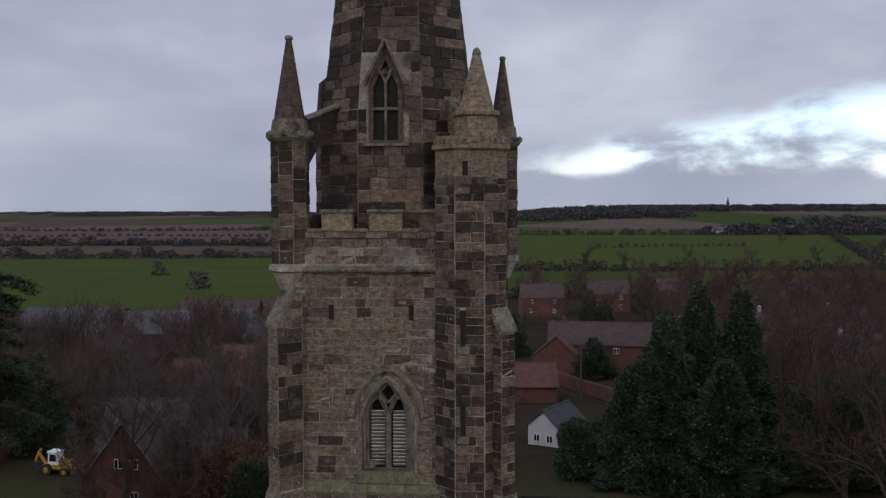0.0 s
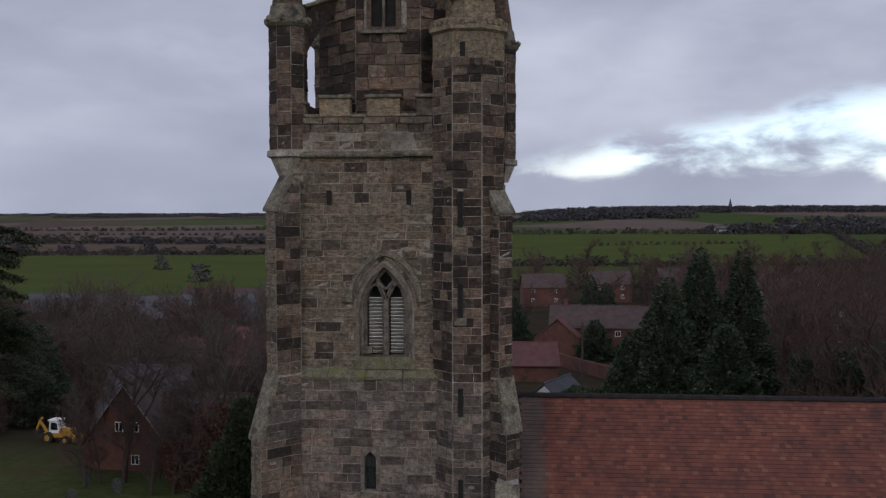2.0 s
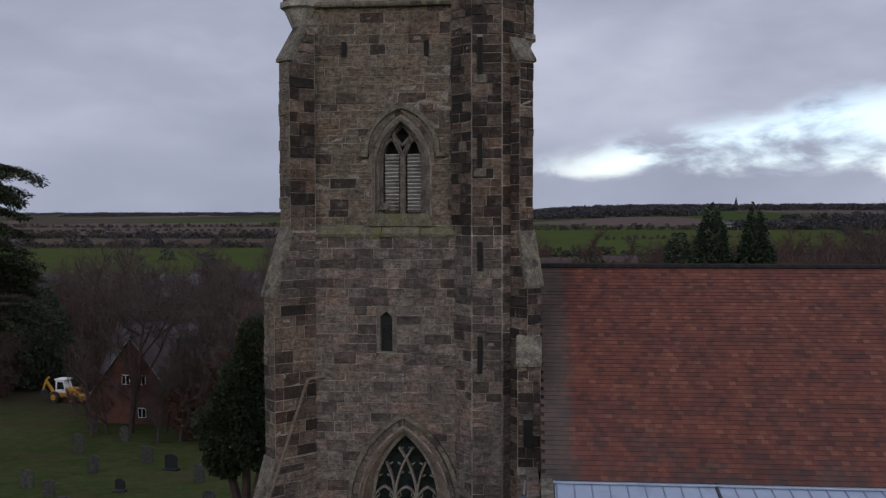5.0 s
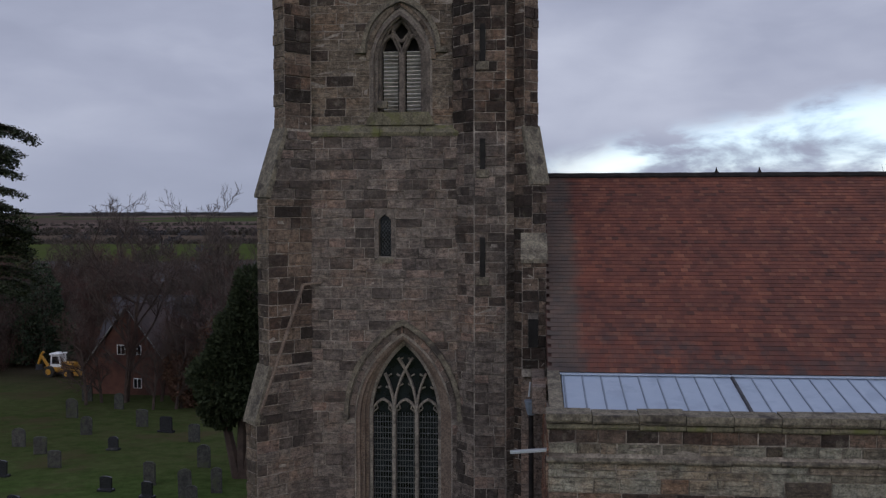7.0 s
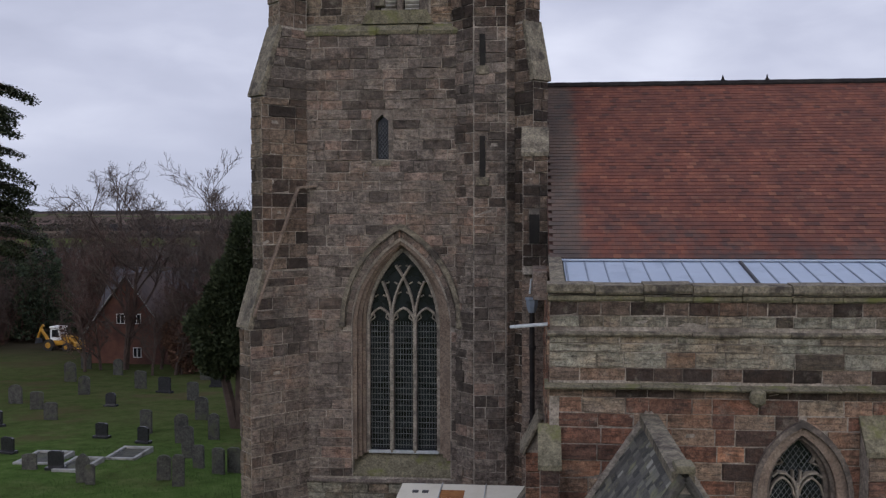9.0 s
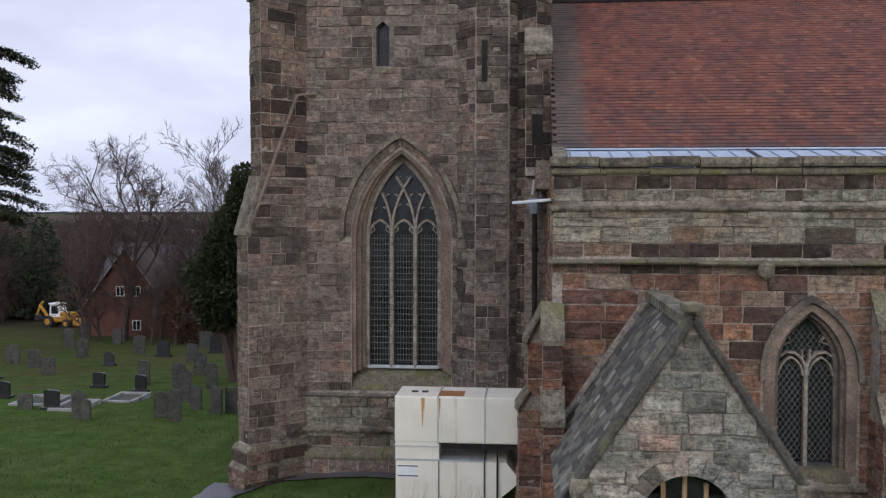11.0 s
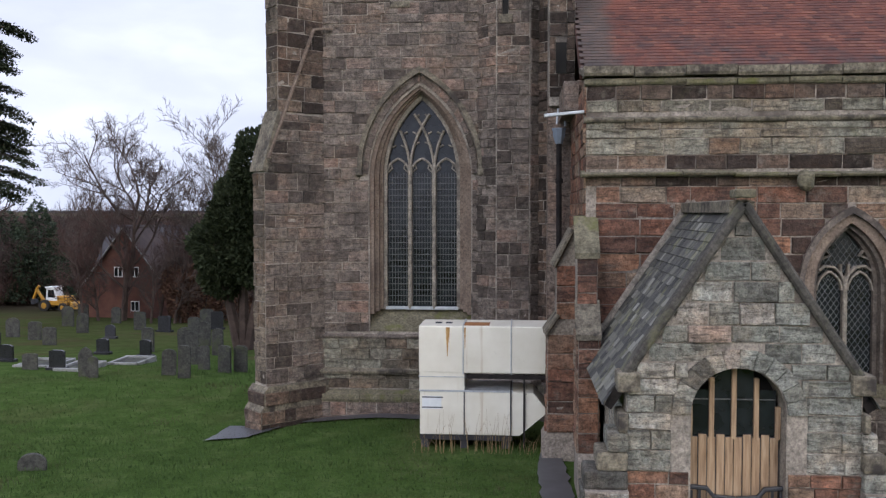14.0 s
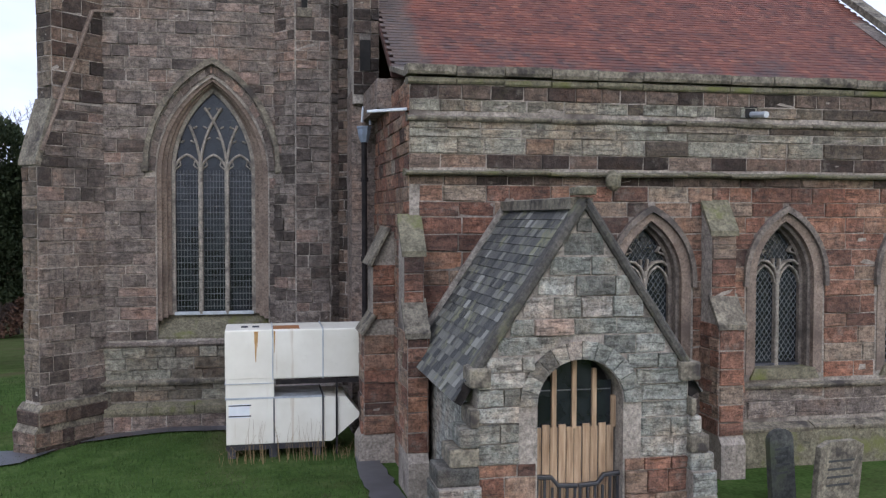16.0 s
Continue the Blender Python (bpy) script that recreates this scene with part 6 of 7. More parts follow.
def tube_raw(v, f, p, q, r0, r1, seg=3):
    t = (q - p)
    if t.length < 1e-5:
        return
    t = t.normalized()
    ref = Vector((0, 0, 1)) if abs(t.z) < 0.9 else Vector((1, 0, 0))
    s = t.cross(ref).normalized()
    b = s.cross(t)
    k = len(v)
    for c, rr in ((p, r0), (q, r1)):
        for i in range(seg):
            a = 2 * math.pi * i / seg
            v.append(tuple(c + (s * math.cos(a) + b * math.sin(a)) * rr))
    for i in range(seg):
        j = (i + 1) % seg
        f.append((k + i, k + j, k + seg + j, k + seg + i))


def bare_tree_data(seed, h, spread=0.75, dense=4, depth=4, r0=None, clear=0.25):
    """Trunk and limbs in one list, twigs in another."""
    r = random.Random(seed)
    V, F, V2, F2 = [], [], [], []

    def grow(p, dr, ln, rad, lev):
        n = 4 if lev < 2 else 3
        pts = [p]
        for i in range(n):
            dr = (dr + Vector((r.uniform(-1, 1), r.uniform(-1, 1), r.uniform(-0.5, 0.9))) * (0.16 if lev == 0 else 0.28)).normalized()
            pts.append(pts[-1] + dr * ln / n)
        for i in range(n):
            a, b = rad * (1 - 0.5 * i / n), rad * (1 - 0.5 * (i + 1) / n)
            if lev < depth - 1:
                tube_raw(V, F, pts[i], pts[i + 1], a, b, 7 if lev == 0 else 4)
            else:
                tube_raw(V2, F2, pts[i], pts[i + 1], a, b, 3)
        if lev >= depth:
            return
        kids = dense + (3 if lev == 0 else 0)
        for k in range(kids):
            t = clear + (1 - clear) * (k + r.random()) / kids if lev == 0 else 0.25 + 0.75 * (k + r.random()) / kids
            i = min(n - 1, int(t * n))
            o = pts[i].lerp(pts[i + 1], t * n - i)
            ang = r.uniform(0, 6.283)
            side = dr.cross(Vector((math.cos(ang), math.sin(ang), 0.3))).normalized()
            nd = (dr * (1 - spread * 0.6) + side * spread + Vector((0, 0, 0.25))).normalized()
            grow(o, nd, ln * r.uniform(0.42, 0.62), max(rad * 0.5, 0.018), lev + 1)

    grow(Vector((0, 0, -0.2)), Vector((0, 0, 1)), h * 0.72, r0 or h * 0.022, 0)
    return V, F, V2, F2


def tree_thing(name, label, group, data, m_trunk, m_crown, crown="twigs"):
    t = thing(name, (0, 0, 0), label, "tree", group)
    raw("trunk", data[0], data[1], m_trunk, t)
    raw("crown", data[2], data[3], m_crown, t)
    return t


def leafy(seed, shape, count, size, up=0.3):
    """Many small folded sprays over a shape: shape(u, v) gives a place and its outward way."""
    r = random.Random(seed)
    V, F = [], []
    for k in range(count):
        p, nrm = shape(r)
        a = Vector((r.uniform(-1, 1), r.uniform(-1, 1), r.uniform(-1, 1)))
        d1 = (nrm + a * 0.7 + Vector((0, 0, up))).normalized()
        s = d1.cross(Vector((r.uniform(-1, 1), r.uniform(-1, 1), r.uniform(-1, 1)))).normalized()
        L = size * r.uniform(0.6, 1.4)
        w = L * r.uniform(0.22, 0.4)
        b = len(V)
        tip = p + d1 * L
        mid = p + d1 * L * 0.5 + d1.cross(s) * w * 0.4
        V += [tuple(p), tuple(mid + s * w), tuple(tip), tuple(mid - s * w)]
        F += [(b, b + 1, b + 2), (b, b + 2, b + 3)]
    return V, F


def lobes(seed, blobs):
    """A shape out of overlapping ellipsoids (x, y, z, rx, ry, rz), with rough surfaces."""
    tot = [b[3] * b[5] + b[4] * b[5] for b in blobs]

    def f(r):
        b = r.choices(blobs, tot)[0]
        z = r.uniform(-1, 1)
        a = r.uniform(0, 6.283)
        q = math.sqrt(max(0, 1 - z * z))
        d = Vector((q * math.cos(a), q * math.sin(a), z))
        k = 1 - abs(r.gauss(0, 0.13)) + 0.22 * noise.noise(d * 2.2 + Vector((b[0], b[1] + seed, b[2])))
        return Vector((b[0] + d.x * b[3] * k, b[1] + d.y * b[4] * k, b[2] + d.z * b[5] * k)), d
    return f


def cone(seed, h, R, low=0.5):
    def f(r):
        t = 1 - math.sqrt(r.random())
        a = r.uniform(0, 6.283)
        k = 1 - abs(r.gauss(0, 0.16)) + 0.55 * noise.noise(Vector((math.cos(a) * 2.2, math.sin(a) * 2.2, t * 9 + seed))) + 0.10 * math.sin(t * h * 2.4 + 3 * a)
        rad = R * (1 - t) ** 0.72 * k
        return Vector((rad * math.cos(a), rad * math.sin(a), low + t * (h - low))), Vector((math.cos(a), math.sin(a), 0.2))
    return f


def stem(h, r):
    V, F = [], []
    for i in range(5):
        tube_raw(V, F, Vector((0.05 * math.sin(i * 2), 0.04 * math.cos(i * 3), h * i / 5 - 0.3)), Vector((0.05 * math.sin(i * 2 + 2), 0.04 * math.cos(i * 3 + 3), h * (i + 1) / 5 - 0.3)), r * (1 - 0.12 * i), r * (1 - 0.12 * (i + 1)), 8)
    return V, F


def evergreen(name, label, group, x, y, h, R, seed, count, size, leaf, kind="cone", low=0.6):
    t = thing(name, (0, 0, 0), label, "tree", group)
    v, f = stem(h * 0.8, max(0.15, h * 0.02))
    raw("trunk", v, f, bark, t)
    if kind == "cone":
        v, f = leafy(seed, cone(seed, h, R, low), count, size, 0.1)
    else:
        v, f = leafy(seed, lobes(seed, kind), count, size, 0.3)
    raw("crown", v, f, leaf, t)
    t.location = (x, y, gz(x, y) - 0.1)
    return t


# yew beside the tower, with a forked trunk
yew = evergreen("yew_tree", "dark green yew tree with a leaning forked trunk", "", -10.6, 19.4, 6.0, 1, 4, 52000, 0.19, leaf_dark,
                [(0.9, 0, 8.4, 1.4, 1.4, 2.2), (0.3, 0, 6.6, 1.9, 1.8, 2.0), (-0.7, 0.2, 5.0, 1.8, 1.8, 1.9), (0.9, 0, 4.8, 1.8, 1.8, 1.8), (1.8, 0.2, 6.6, 1.4, 1.6, 2.2), (-1.0, 0, 3.6, 1.0, 1.2, 1.0)])
v, f = [], []
for dx in (-0.9, 0.0, 0.8):
    tube_raw(v, f, Vector((dx * 0.2, 0, 0)), Vector((dx, 0.1, 3.2)), 0.3, 0.2, 7)
raw("limb", v, f, bark, yew).matrix_basis = Matrix.Translation(yew.location)
yew.children[-1].matrix_basis = Matrix()
yew.children[-1].matrix_parent_inverse = Matrix()

# churchyard conifers north-east of the nave
for x, y, h, R, sd in ((17.5, 60, 16.6, 4.6, 1), (20.9, 62, 19.4, 4.0, 2), (24.8, 62, 19.2, 3.6, 3), (14.6, 61, 11.5, 4.0, 5), (22.5, 58, 12.5, 4.4, 6)):
    evergreen("conifer", "tall dark green conifer with a pointed top", "conifers behind the nave", x, y, h, R, sd, 30000, 0.36, leaf_con)
evergreen("golden_conifer", "yellow-green pointed conifer among dark ones", "", 22.5, 80, 14.5, 2.4, 8, 3500, 0.6, leaf_gold)
for x, y, h, R, sd in ((33.5, 60, 0, 0, 11), (39.5, 64, 0, 0, 12), (10.5, 62, 0, 1, 13)):
    k = 0.55 if R else 1.0
    evergreen("evergreen_tree", "broad dark evergreen tree with a rounded crown", "rounded evergreens", x, y, 7 * k, 1, sd, 26000, 0.34, leaf_con,
              [(0, 0, 5.0 * k, 4.6 * k, 4.4 * k, 4.2 * k), (-2.0 * k, 0, 7.6 * k, 2.8 * k, 2.8 * k, 2.6 * k), (2.2 * k, 0.5, 7.0 * k, 3.0 * k, 2.8 * k, 2.8 * k), (-3 * k, 0, 3.0 * k, 2.6 * k, 2.6 * k, 2.6 * k), (3 * k, 0, 3 * k, 2.6 * k, 2.6 * k, 2.6 * k)])
for x, y, h, R, sd in ((17.5, 150, 13, 3.0, 21), (20.5, 150, 11.5, 3.0, 22), (2.5, 150, 9, 3.4, 23), (-48.5, 70, 11.5, 3.4, 24), (-53.0, 72, 10.5, 3.4, 25), (16.5, 128, 7.0, 3.4, 27), (-47, 120, 9, 2.6, 28), (-42, 125, 7, 2.4, 29)):
    evergreen("conifer", "dark evergreen conifer among the village houses", "scattered evergreens", x, y, h, R, sd, 8000, 0.34, leaf_con)

# cedar at the churchyard's edge: tiers of drooping boughs
cedar = thing("cedar_tree", (0, 0, 0), "tall cedar with dark drooping tiered boughs", "tree")
v, f = stem(21, 0.42)
raw("trunk", v, f, bark, cedar)
r = random.Random(77)
bv, bf, lv, lf = [], [], [], []
for k in range(58):
    z = 8.5 + 11.5 * k / 57
    a = r.uniform(-2.2, 2.2) if k % 3 else r.uniform(0, 6.28)
    L = r.uniform(3.6, 5.4) * (1.05 - 0.35 * (z / 21))
    p = Vector((0, 0, z))
    dr = Vector((math.cos(a), math.sin(a), 0.28))
    for s in range(6):
        q = p + dr.normalized() * (L / 6)
        dr.z -= 0.16
        tube_raw(bv, bf, p, q, 0.07 * (1 - s / 7), 0.07 * (1 - (s + 1) / 7), 4)
        if s > 0:
            for m in range(150):
                o = p.lerp(q, r.random()) + Vector((r.uniform(-0.45, 0.45), r.uniform(-0.45, 0.45), r.uniform(-0.26, 0.06)))
                dd = Vector((r.uniform(-1, 1), r.uniform(-1, 1), r.uniform(-0.7, 0.2))).normalized() * r.uniform(0.14, 0.30)
                sd = dd.cross(Vector((0, 0, 1))).normalized() * 0.07
                b = len(lv)
                lv += [tuple(o), tuple(o + dd * 0.5 + sd), tuple(o + dd), tuple(o + dd * 0.5 - sd)]
                lf += [(b, b + 1, b + 2, b + 3)]
        p = q
raw("branchwork", bv, bf, bark, cedar)
raw("crown", lv, lf, leaf_dark, cedar)
cedar.location = (-32.4, 32.5, gz(-32.4, 32.5))

# bare broadleaved trees
big = tree_thing("bare_tree", "tall bare broadleaved tree with a wide open crown", "bare trees", bare_tree_data(5, 17, 0.8, 5, 5, 0.23, 0.22), bark, bark_grey)
big.location = (-28.0, 45, gz(-28, 45) - 0.2)
big.scale = (0.92, 0.92, 0.84)
birch = tree_thing("birch_tree", "slender bare birch with fine reddish twigs", "bare trees", bare_tree_data(9, 19, 0.55, 5, 5, 0.16, 0.35), bark_grey, bark_grey)
birch.location = (-20.6, 47, gz(-20, 47) - 0.2)
birch.scale = (0.80, 0.80, 0.74)
copy_thing(birch, pose(-18.0, 52, gz(-18, 52) - 0.2, 0, 0, 120))
protos = [tree_thing("bare_tree", "bare brown winter tree in the village woods", "bare trees", bare_tree_data(40 + k, 10 + k, 0.7, 5, 4, None, 0.15), bark, bark_red if k % 2 else bark) for k in range(4)]
r = random.Random(31)
spots = []
for k in range(190):
    y = r.uniform(58, 150)
    x = -0.36 * (y + 26) + r.uniform(-0.26, 0.20) * (y + 26)
    spots.append((x, y, r.uniform(0.6, 1.0) * (0.85 if y < 110 else 1)))
for k in range(150):
    y = r.uniform(80, 240)
    x = 3.5 + (y + 26) * r.uniform(0.17, 0.48)
    spots.append((x, y, r.uniform(0.65, 1.15)))
for k in range(26):
    y = r.uniform(160, 260)
    x = 3.5 + (y + 26) * r.uniform(-0.02, 0.2)
    spots.append((x, y, r.uniform(0.6, 1.0)))
for k in range(8):
    spots.append((r.uniform(38, 47), r.uniform(36, 46), r.uniform(1.3, 1.6)))
for x_, y_, s_ in ((30.8, 40, 1.1), (33.0, 44, 1.2), (35, 40, 1.2), (30.5, 50, 1.15)):
    spots.append((x_, y_, s_))
for k in range(14):
    spots.append((r.uniform(-33, -15), r.uniform(40, 50.0), -r.uniform(0.42, 0.62)))
for i, (x, y, s) in enumerate(spots):
    forced, s = s < 0, abs(s)
    if not forced and (-46 < x < -38 and 55 < y < 68 or (3 < x < 12 and 70 < y < 90) or (y < 75 and -34 < x < -20)):
        continue
    m = pose(x, y, gz(x, y) - 0.3, 0, 0, r.uniform(0, 360))
    p = protos[i % 4]
    if i < 4:
        p.matrix_basis = m @ Matrix.Scale(s, 4)
    else:
        c = copy_thing(p, m)
        c.scale = (s, s, s * r.uniform(0.9, 1.15))
# withered beech hedge trees before the brick house
for x, y, s, sd in ((-18.5, 43.5, 1.0, 51), (-15.5, 42, 0.9, 52), (-22.0, 42.6, 0.62, 53), (-34.5, 60, 0.9, 54), (-12.8, 44, 0.8, 55)):
    t = evergreen("beech_tree", "beech tree holding withered reddish-brown leaves", "beeches by the brick house", x, y, 5 * s, 1, sd, 6500, 0.24, leaf_brown,
                  [(0, 0, 3.6 * s, 2.5 * s, 2.2 * s, 3.2 * s), (-1.4 * s, 0, 4.8 * s, 1.7 * s, 1.6 * s, 2.0 * s), (1.5 * s, 0, 5.2 * s, 1.6 * s, 1.5 * s, 2.0 * s)])


# hedges, far woods: clumps of small sprays
def clumps(name, label, places, mat, per, seed):
    r = random.Random(seed)
    V, F = [], []
    for x, y, s, hh in places:
        z = gz(x, y)
        for k in range(per):
            a = r.uniform(0, 6.283)
            q = r.random() ** 0.5
            t = r.random()
            c = Vector((x + math.cos(a) * s * q * (1.1 - 0.6 * t), y + math.sin(a) * s * q * (1.1 - 0.6 * t), z + hh * t))
            L = min(max(s * 0.26, 0.4), 3.0)
            b = len(V)
            for m in range(3):
                V.append(tuple(c + Vector((r.uniform(-L, L), r.uniform(-L, L), r.uniform(-L, L) * 0.9))))
            F.append((b, b + 1, b + 2))
    return raw(name, V, F, mat, None, label, "stuff")


r = random.Random(8)


def line(ax, ay, bx, by, step, s, h):
    n = int(math.hypot(bx - ax, by - ay) / step)
    return [(ax + (bx - ax) * i / n + r.uniform(-1, 1) * s * 0.4, ay + (by - ay) * i / n + r.uniform(-1, 1) * s * 0.4, s * r.uniform(0.7, 1.3), h * r.uniform(0.6, 1.4)) for i in range(n + 1)]


hd = []
hd += line(-430, 435, -95, 505, 4, 3, 3) + line(-62, 225, -95, 505, 5, 2.2, 2) + line(-800, 600, -120, 645, 5, 4, 4) + line(-1000, 1000, -130, 1050, 7, 4, 4) + line(-600, 800, -110, 850, 7, 3, 3)
hd += line(-900, 660, -100, 690, 6, 4, 4)
hd += line(-5, 385, 300, 405, 4, 3, 4) + line(172, 410, 300, 860, 5, 3, 4) + line(-40, 865, 560, 905, 6, 4, 5) + line(210, 520, 310, 760, 5, 2.5, 3) + line(230, 520, 335, 760, 5, 3, 4) + line(60, 610, 160, 625, 5, 2, 3) + line(-5, 255, 260, 300, 4, 3, 4)
clumps("hedges", "brown winter hedgerows between the fields", hd, hedge_m, 130, 1)
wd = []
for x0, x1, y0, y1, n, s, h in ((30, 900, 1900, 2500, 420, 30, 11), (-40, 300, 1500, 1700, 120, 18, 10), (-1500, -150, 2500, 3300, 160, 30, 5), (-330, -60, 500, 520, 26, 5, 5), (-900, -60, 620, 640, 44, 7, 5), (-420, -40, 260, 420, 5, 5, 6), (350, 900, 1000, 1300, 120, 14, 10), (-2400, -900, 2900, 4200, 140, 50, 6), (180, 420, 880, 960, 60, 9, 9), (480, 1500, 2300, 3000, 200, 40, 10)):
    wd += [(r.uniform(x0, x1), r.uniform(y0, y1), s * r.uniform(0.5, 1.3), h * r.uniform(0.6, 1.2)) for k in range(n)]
# bluish-grey base colour has the haze of distance painted in
clumps("far_woods", "dark leafless woods on the far hills", wd, material("hazy_far_woodland", blotch((0.048, 0.046, 0.050), (0.070, 0.067, 0.070), 0.01), 0.95, spec=0.0), 150, 2)
th = []
for k in range(420):
    y = r.uniform(62, 150)
    x = -0.36 * (y + 26) + r.uniform(-0.27, 0.20) * (y + 26)
    if -50 < x < -36 and y < 72 or -36 < x < -20 and y < 66:
        continue
    th.append((x, y, r.uniform(1.2, 2.6), r.uniform(2.0, 5.0)))
for k in range(420):
    y = r.uniform(84, 240)
    x = 3.5 + (y + 26) * r.uniform(0.16, 0.5)
    th.append((x, y, r.uniform(1.5, 3.5), r.uniform(2.5, 6.5)))
thick_m = material("winter_thicket", lambda q, pos: q.ramp(q.n("ShaderNodeNewGeometry").outputs["Random Per Island"], [(0.0, (0.040, 0.021, 0.017)), (0.6, (0.072, 0.039, 0.031)), (1.0, (0.098, 0.060, 0.048))]), 0.95)


def thicket(places, per, seed):
    """Dense upright twigs, one mesh."""
    r = random.Random(seed)
    V, F = [], []
    for x, y, s, hh in places:
        z = gz(x, y)
        for k in range(per):
            a, q = r.uniform(0, 6.283), r.random() ** 0.5 * s
            c = Vector((x + math.cos(a) * q, y + math.sin(a) * q, z + hh * r.random() * 0.7))
            t = Vector((r.uniform(-0.6, 0.6), r.uniform(-0.6, 0.6), 1)).normalized() * r.uniform(0.6, 1.6)
            w = Vector((r.uniform(-1, 1), r.uniform(-1, 1), 0)) * 0.035
            b = len(V)
            V += [tuple(c - w), tuple(c + w), tuple(c + t)]
            F.append((b, b + 1, b + 2))
    raw("thicket", V, F, thick_m, None, "dense reddish-brown winter scrub and twigs", "stuff")


thicket(th, 330, 5)
for k in range(16):
    x, y = ((-48, 300), (-72, 330), (-55, 322), (35, 392), (52, 395), (110, 396), (140, 398), (8, 262), (22, 268), (44, 262), (60, 270), (240, 470), (300, 700), (80, 398), (190, 640), (-60, 480))[k]
    c = copy_thing(protos[k % 4], pose(x, y, gz(x, y) - 0.3, 0, 0, 37 * k))
    c.scale = (1.2, 1.2, 0.95)

# ---- village ----
brick_v = material("village_brick", blotch((0.085, 0.038, 0.029), (0.125, 0.058, 0.042), 1.4, (0.065, 0.033, 0.028), 0.5), 0.9)
render_w = material("white_render", blotch((0.40, 0.395, 0.38), (0.50, 0.495, 0.48), 0.8), 0.85)
roof_brown = material("brown_roof_tiles", blotch((0.045, 0.031, 0.029), (0.075, 0.051, 0.046), 0.9), 0.85)
roof_red = material("red_roof_tiles", blotch((0.075, 0.032, 0.030), (0.11, 0.048, 0.043), 0.9), 0.85)
roof_slate = material("grey_slate_roof", blotch((0.036, 0.036, 0.040), (0.062, 0.062, 0.068), 0.7), 0.75, spec=0.3)
roof_pale = material("wet_pale_slates", blotch((0.036, 0.032, 0.036), (0.062, 0.056, 0.062), 0.8), 0.75, spec=0.3)
roof_sheet = material("grey_sheet_roof", blotch((0.045, 0.044, 0.046), (0.075, 0.074, 0.078), 0.25), 0.7)
frame_w = material("white_window_frame", blotch((0.62, 0.62, 0.62), (0.74, 0.74, 0.74), 3.0), 0.6)


def house(name, label, x, y, w, dp_, he, hr, turn, wm, rm, wins=(), gable_win=(), chimney=True, cat="house", verge=False):
    """A gabled building: ridge along its own x; wins: (x, z) on the long side that faces us; gable_win: (y, z) on its right gable."""
    z = gz(x, y)
    t = thing(name, (x, y, z), label, cat, "village buildings")
    t.rotation_euler = (0, 0, radians(turn))

    def p(nm, bm, m, par=t, lb=""):
        o = part(nm, bm, m, par, lb)
        o.matrix_parent_inverse = Matrix()
        return o
    bm = slab([(-dp_ / 2, -1.5), (-dp_ / 2, he), (0, hr - 0.15), (dp_ / 2, he), (dp_ / 2, -1.5)], [], (w / 2, 0, 0), (0, 1, 0), (1, 0, 0), w)
    p("wall", bm, wm)
    for s in (-1, 1):
        b = bmesh.new()
        ov = 0.35
        k = (hr - he) / (dp_ / 2)
        q = [(s * (dp_ / 2 + ov), he - ov * k), (0, hr), (0, hr + 0.16), (s * (dp_ / 2 + ov), he - ov * k + 0.16)]
        A = [b.verts.new((-w / 2 - 0.25, yy, zz)) for yy, zz in q]
        B = [b.verts.new((w / 2 + 0.25, yy, zz)) for yy, zz in q]
        for i in range(4):
            b.faces.new((A[i], A[(i + 1) % 4], B[(i + 1) % 4], B[i]))
        b.faces.new(A)
        b.faces.new(B)
        p("roof", b, rm)
    p("ridge", add_tube(bmesh.new(), [(-w / 2 - 0.25, 0, hr + 0.12), (w / 2 + 0.25, 0, hr + 0.12)], 0.12, 6), rm)
    for wx, wz in wins:
        o = p("window", box(wx - 0.45, wx + 0.45, -dp_ / 2 - 0.06, -dp_ / 2 + 0.1, wz - 0.5, wz + 0.5), frame_w)
        for s in (-1, 1):
            p("pane", box(wx + s * 0.21 - 0.17, wx + s * 0.21 + 0.17, -dp_ / 2 - 0.08, -dp_ / 2, wz - 0.42, wz + 0.42), glass, o)
    for wy, wz in gable_win:
        o = p("window", box(w / 2 - 0.1, w / 2 + 0.06, wy - 0.36, wy + 0.36, wz - 0.42, wz + 0.42), frame_w)
        for s in (-1, 1):
            p("pane", box(w / 2, w / 2 + 0.08, wy + s * 0.17 - 0.13, wy + s * 0.17 + 0.13, wz - 0.36, wz + 0.36), glass, o)
    if verge:
        k = (hr - he) / (dp_ / 2)
        for s in (-1, 1):
            p("verge_board", add_bar(bmesh.new(), [(w / 2 + 0.28, s * (dp_ / 2 + 0.35), he - 0.35 * k + 0.08), (w / 2 + 0.28, 0, hr + 0.1)], 0.10, 0.06, (1, 0, 0)), pale_h, t, "white verge board")
    if chimney:
        p("chimney", box(-w * 0.36 - 0.35, -w * 0.36 + 0.35, -0.3, 0.3, hr - 0.5, hr + 1.1, 0.04), wm)
    return t


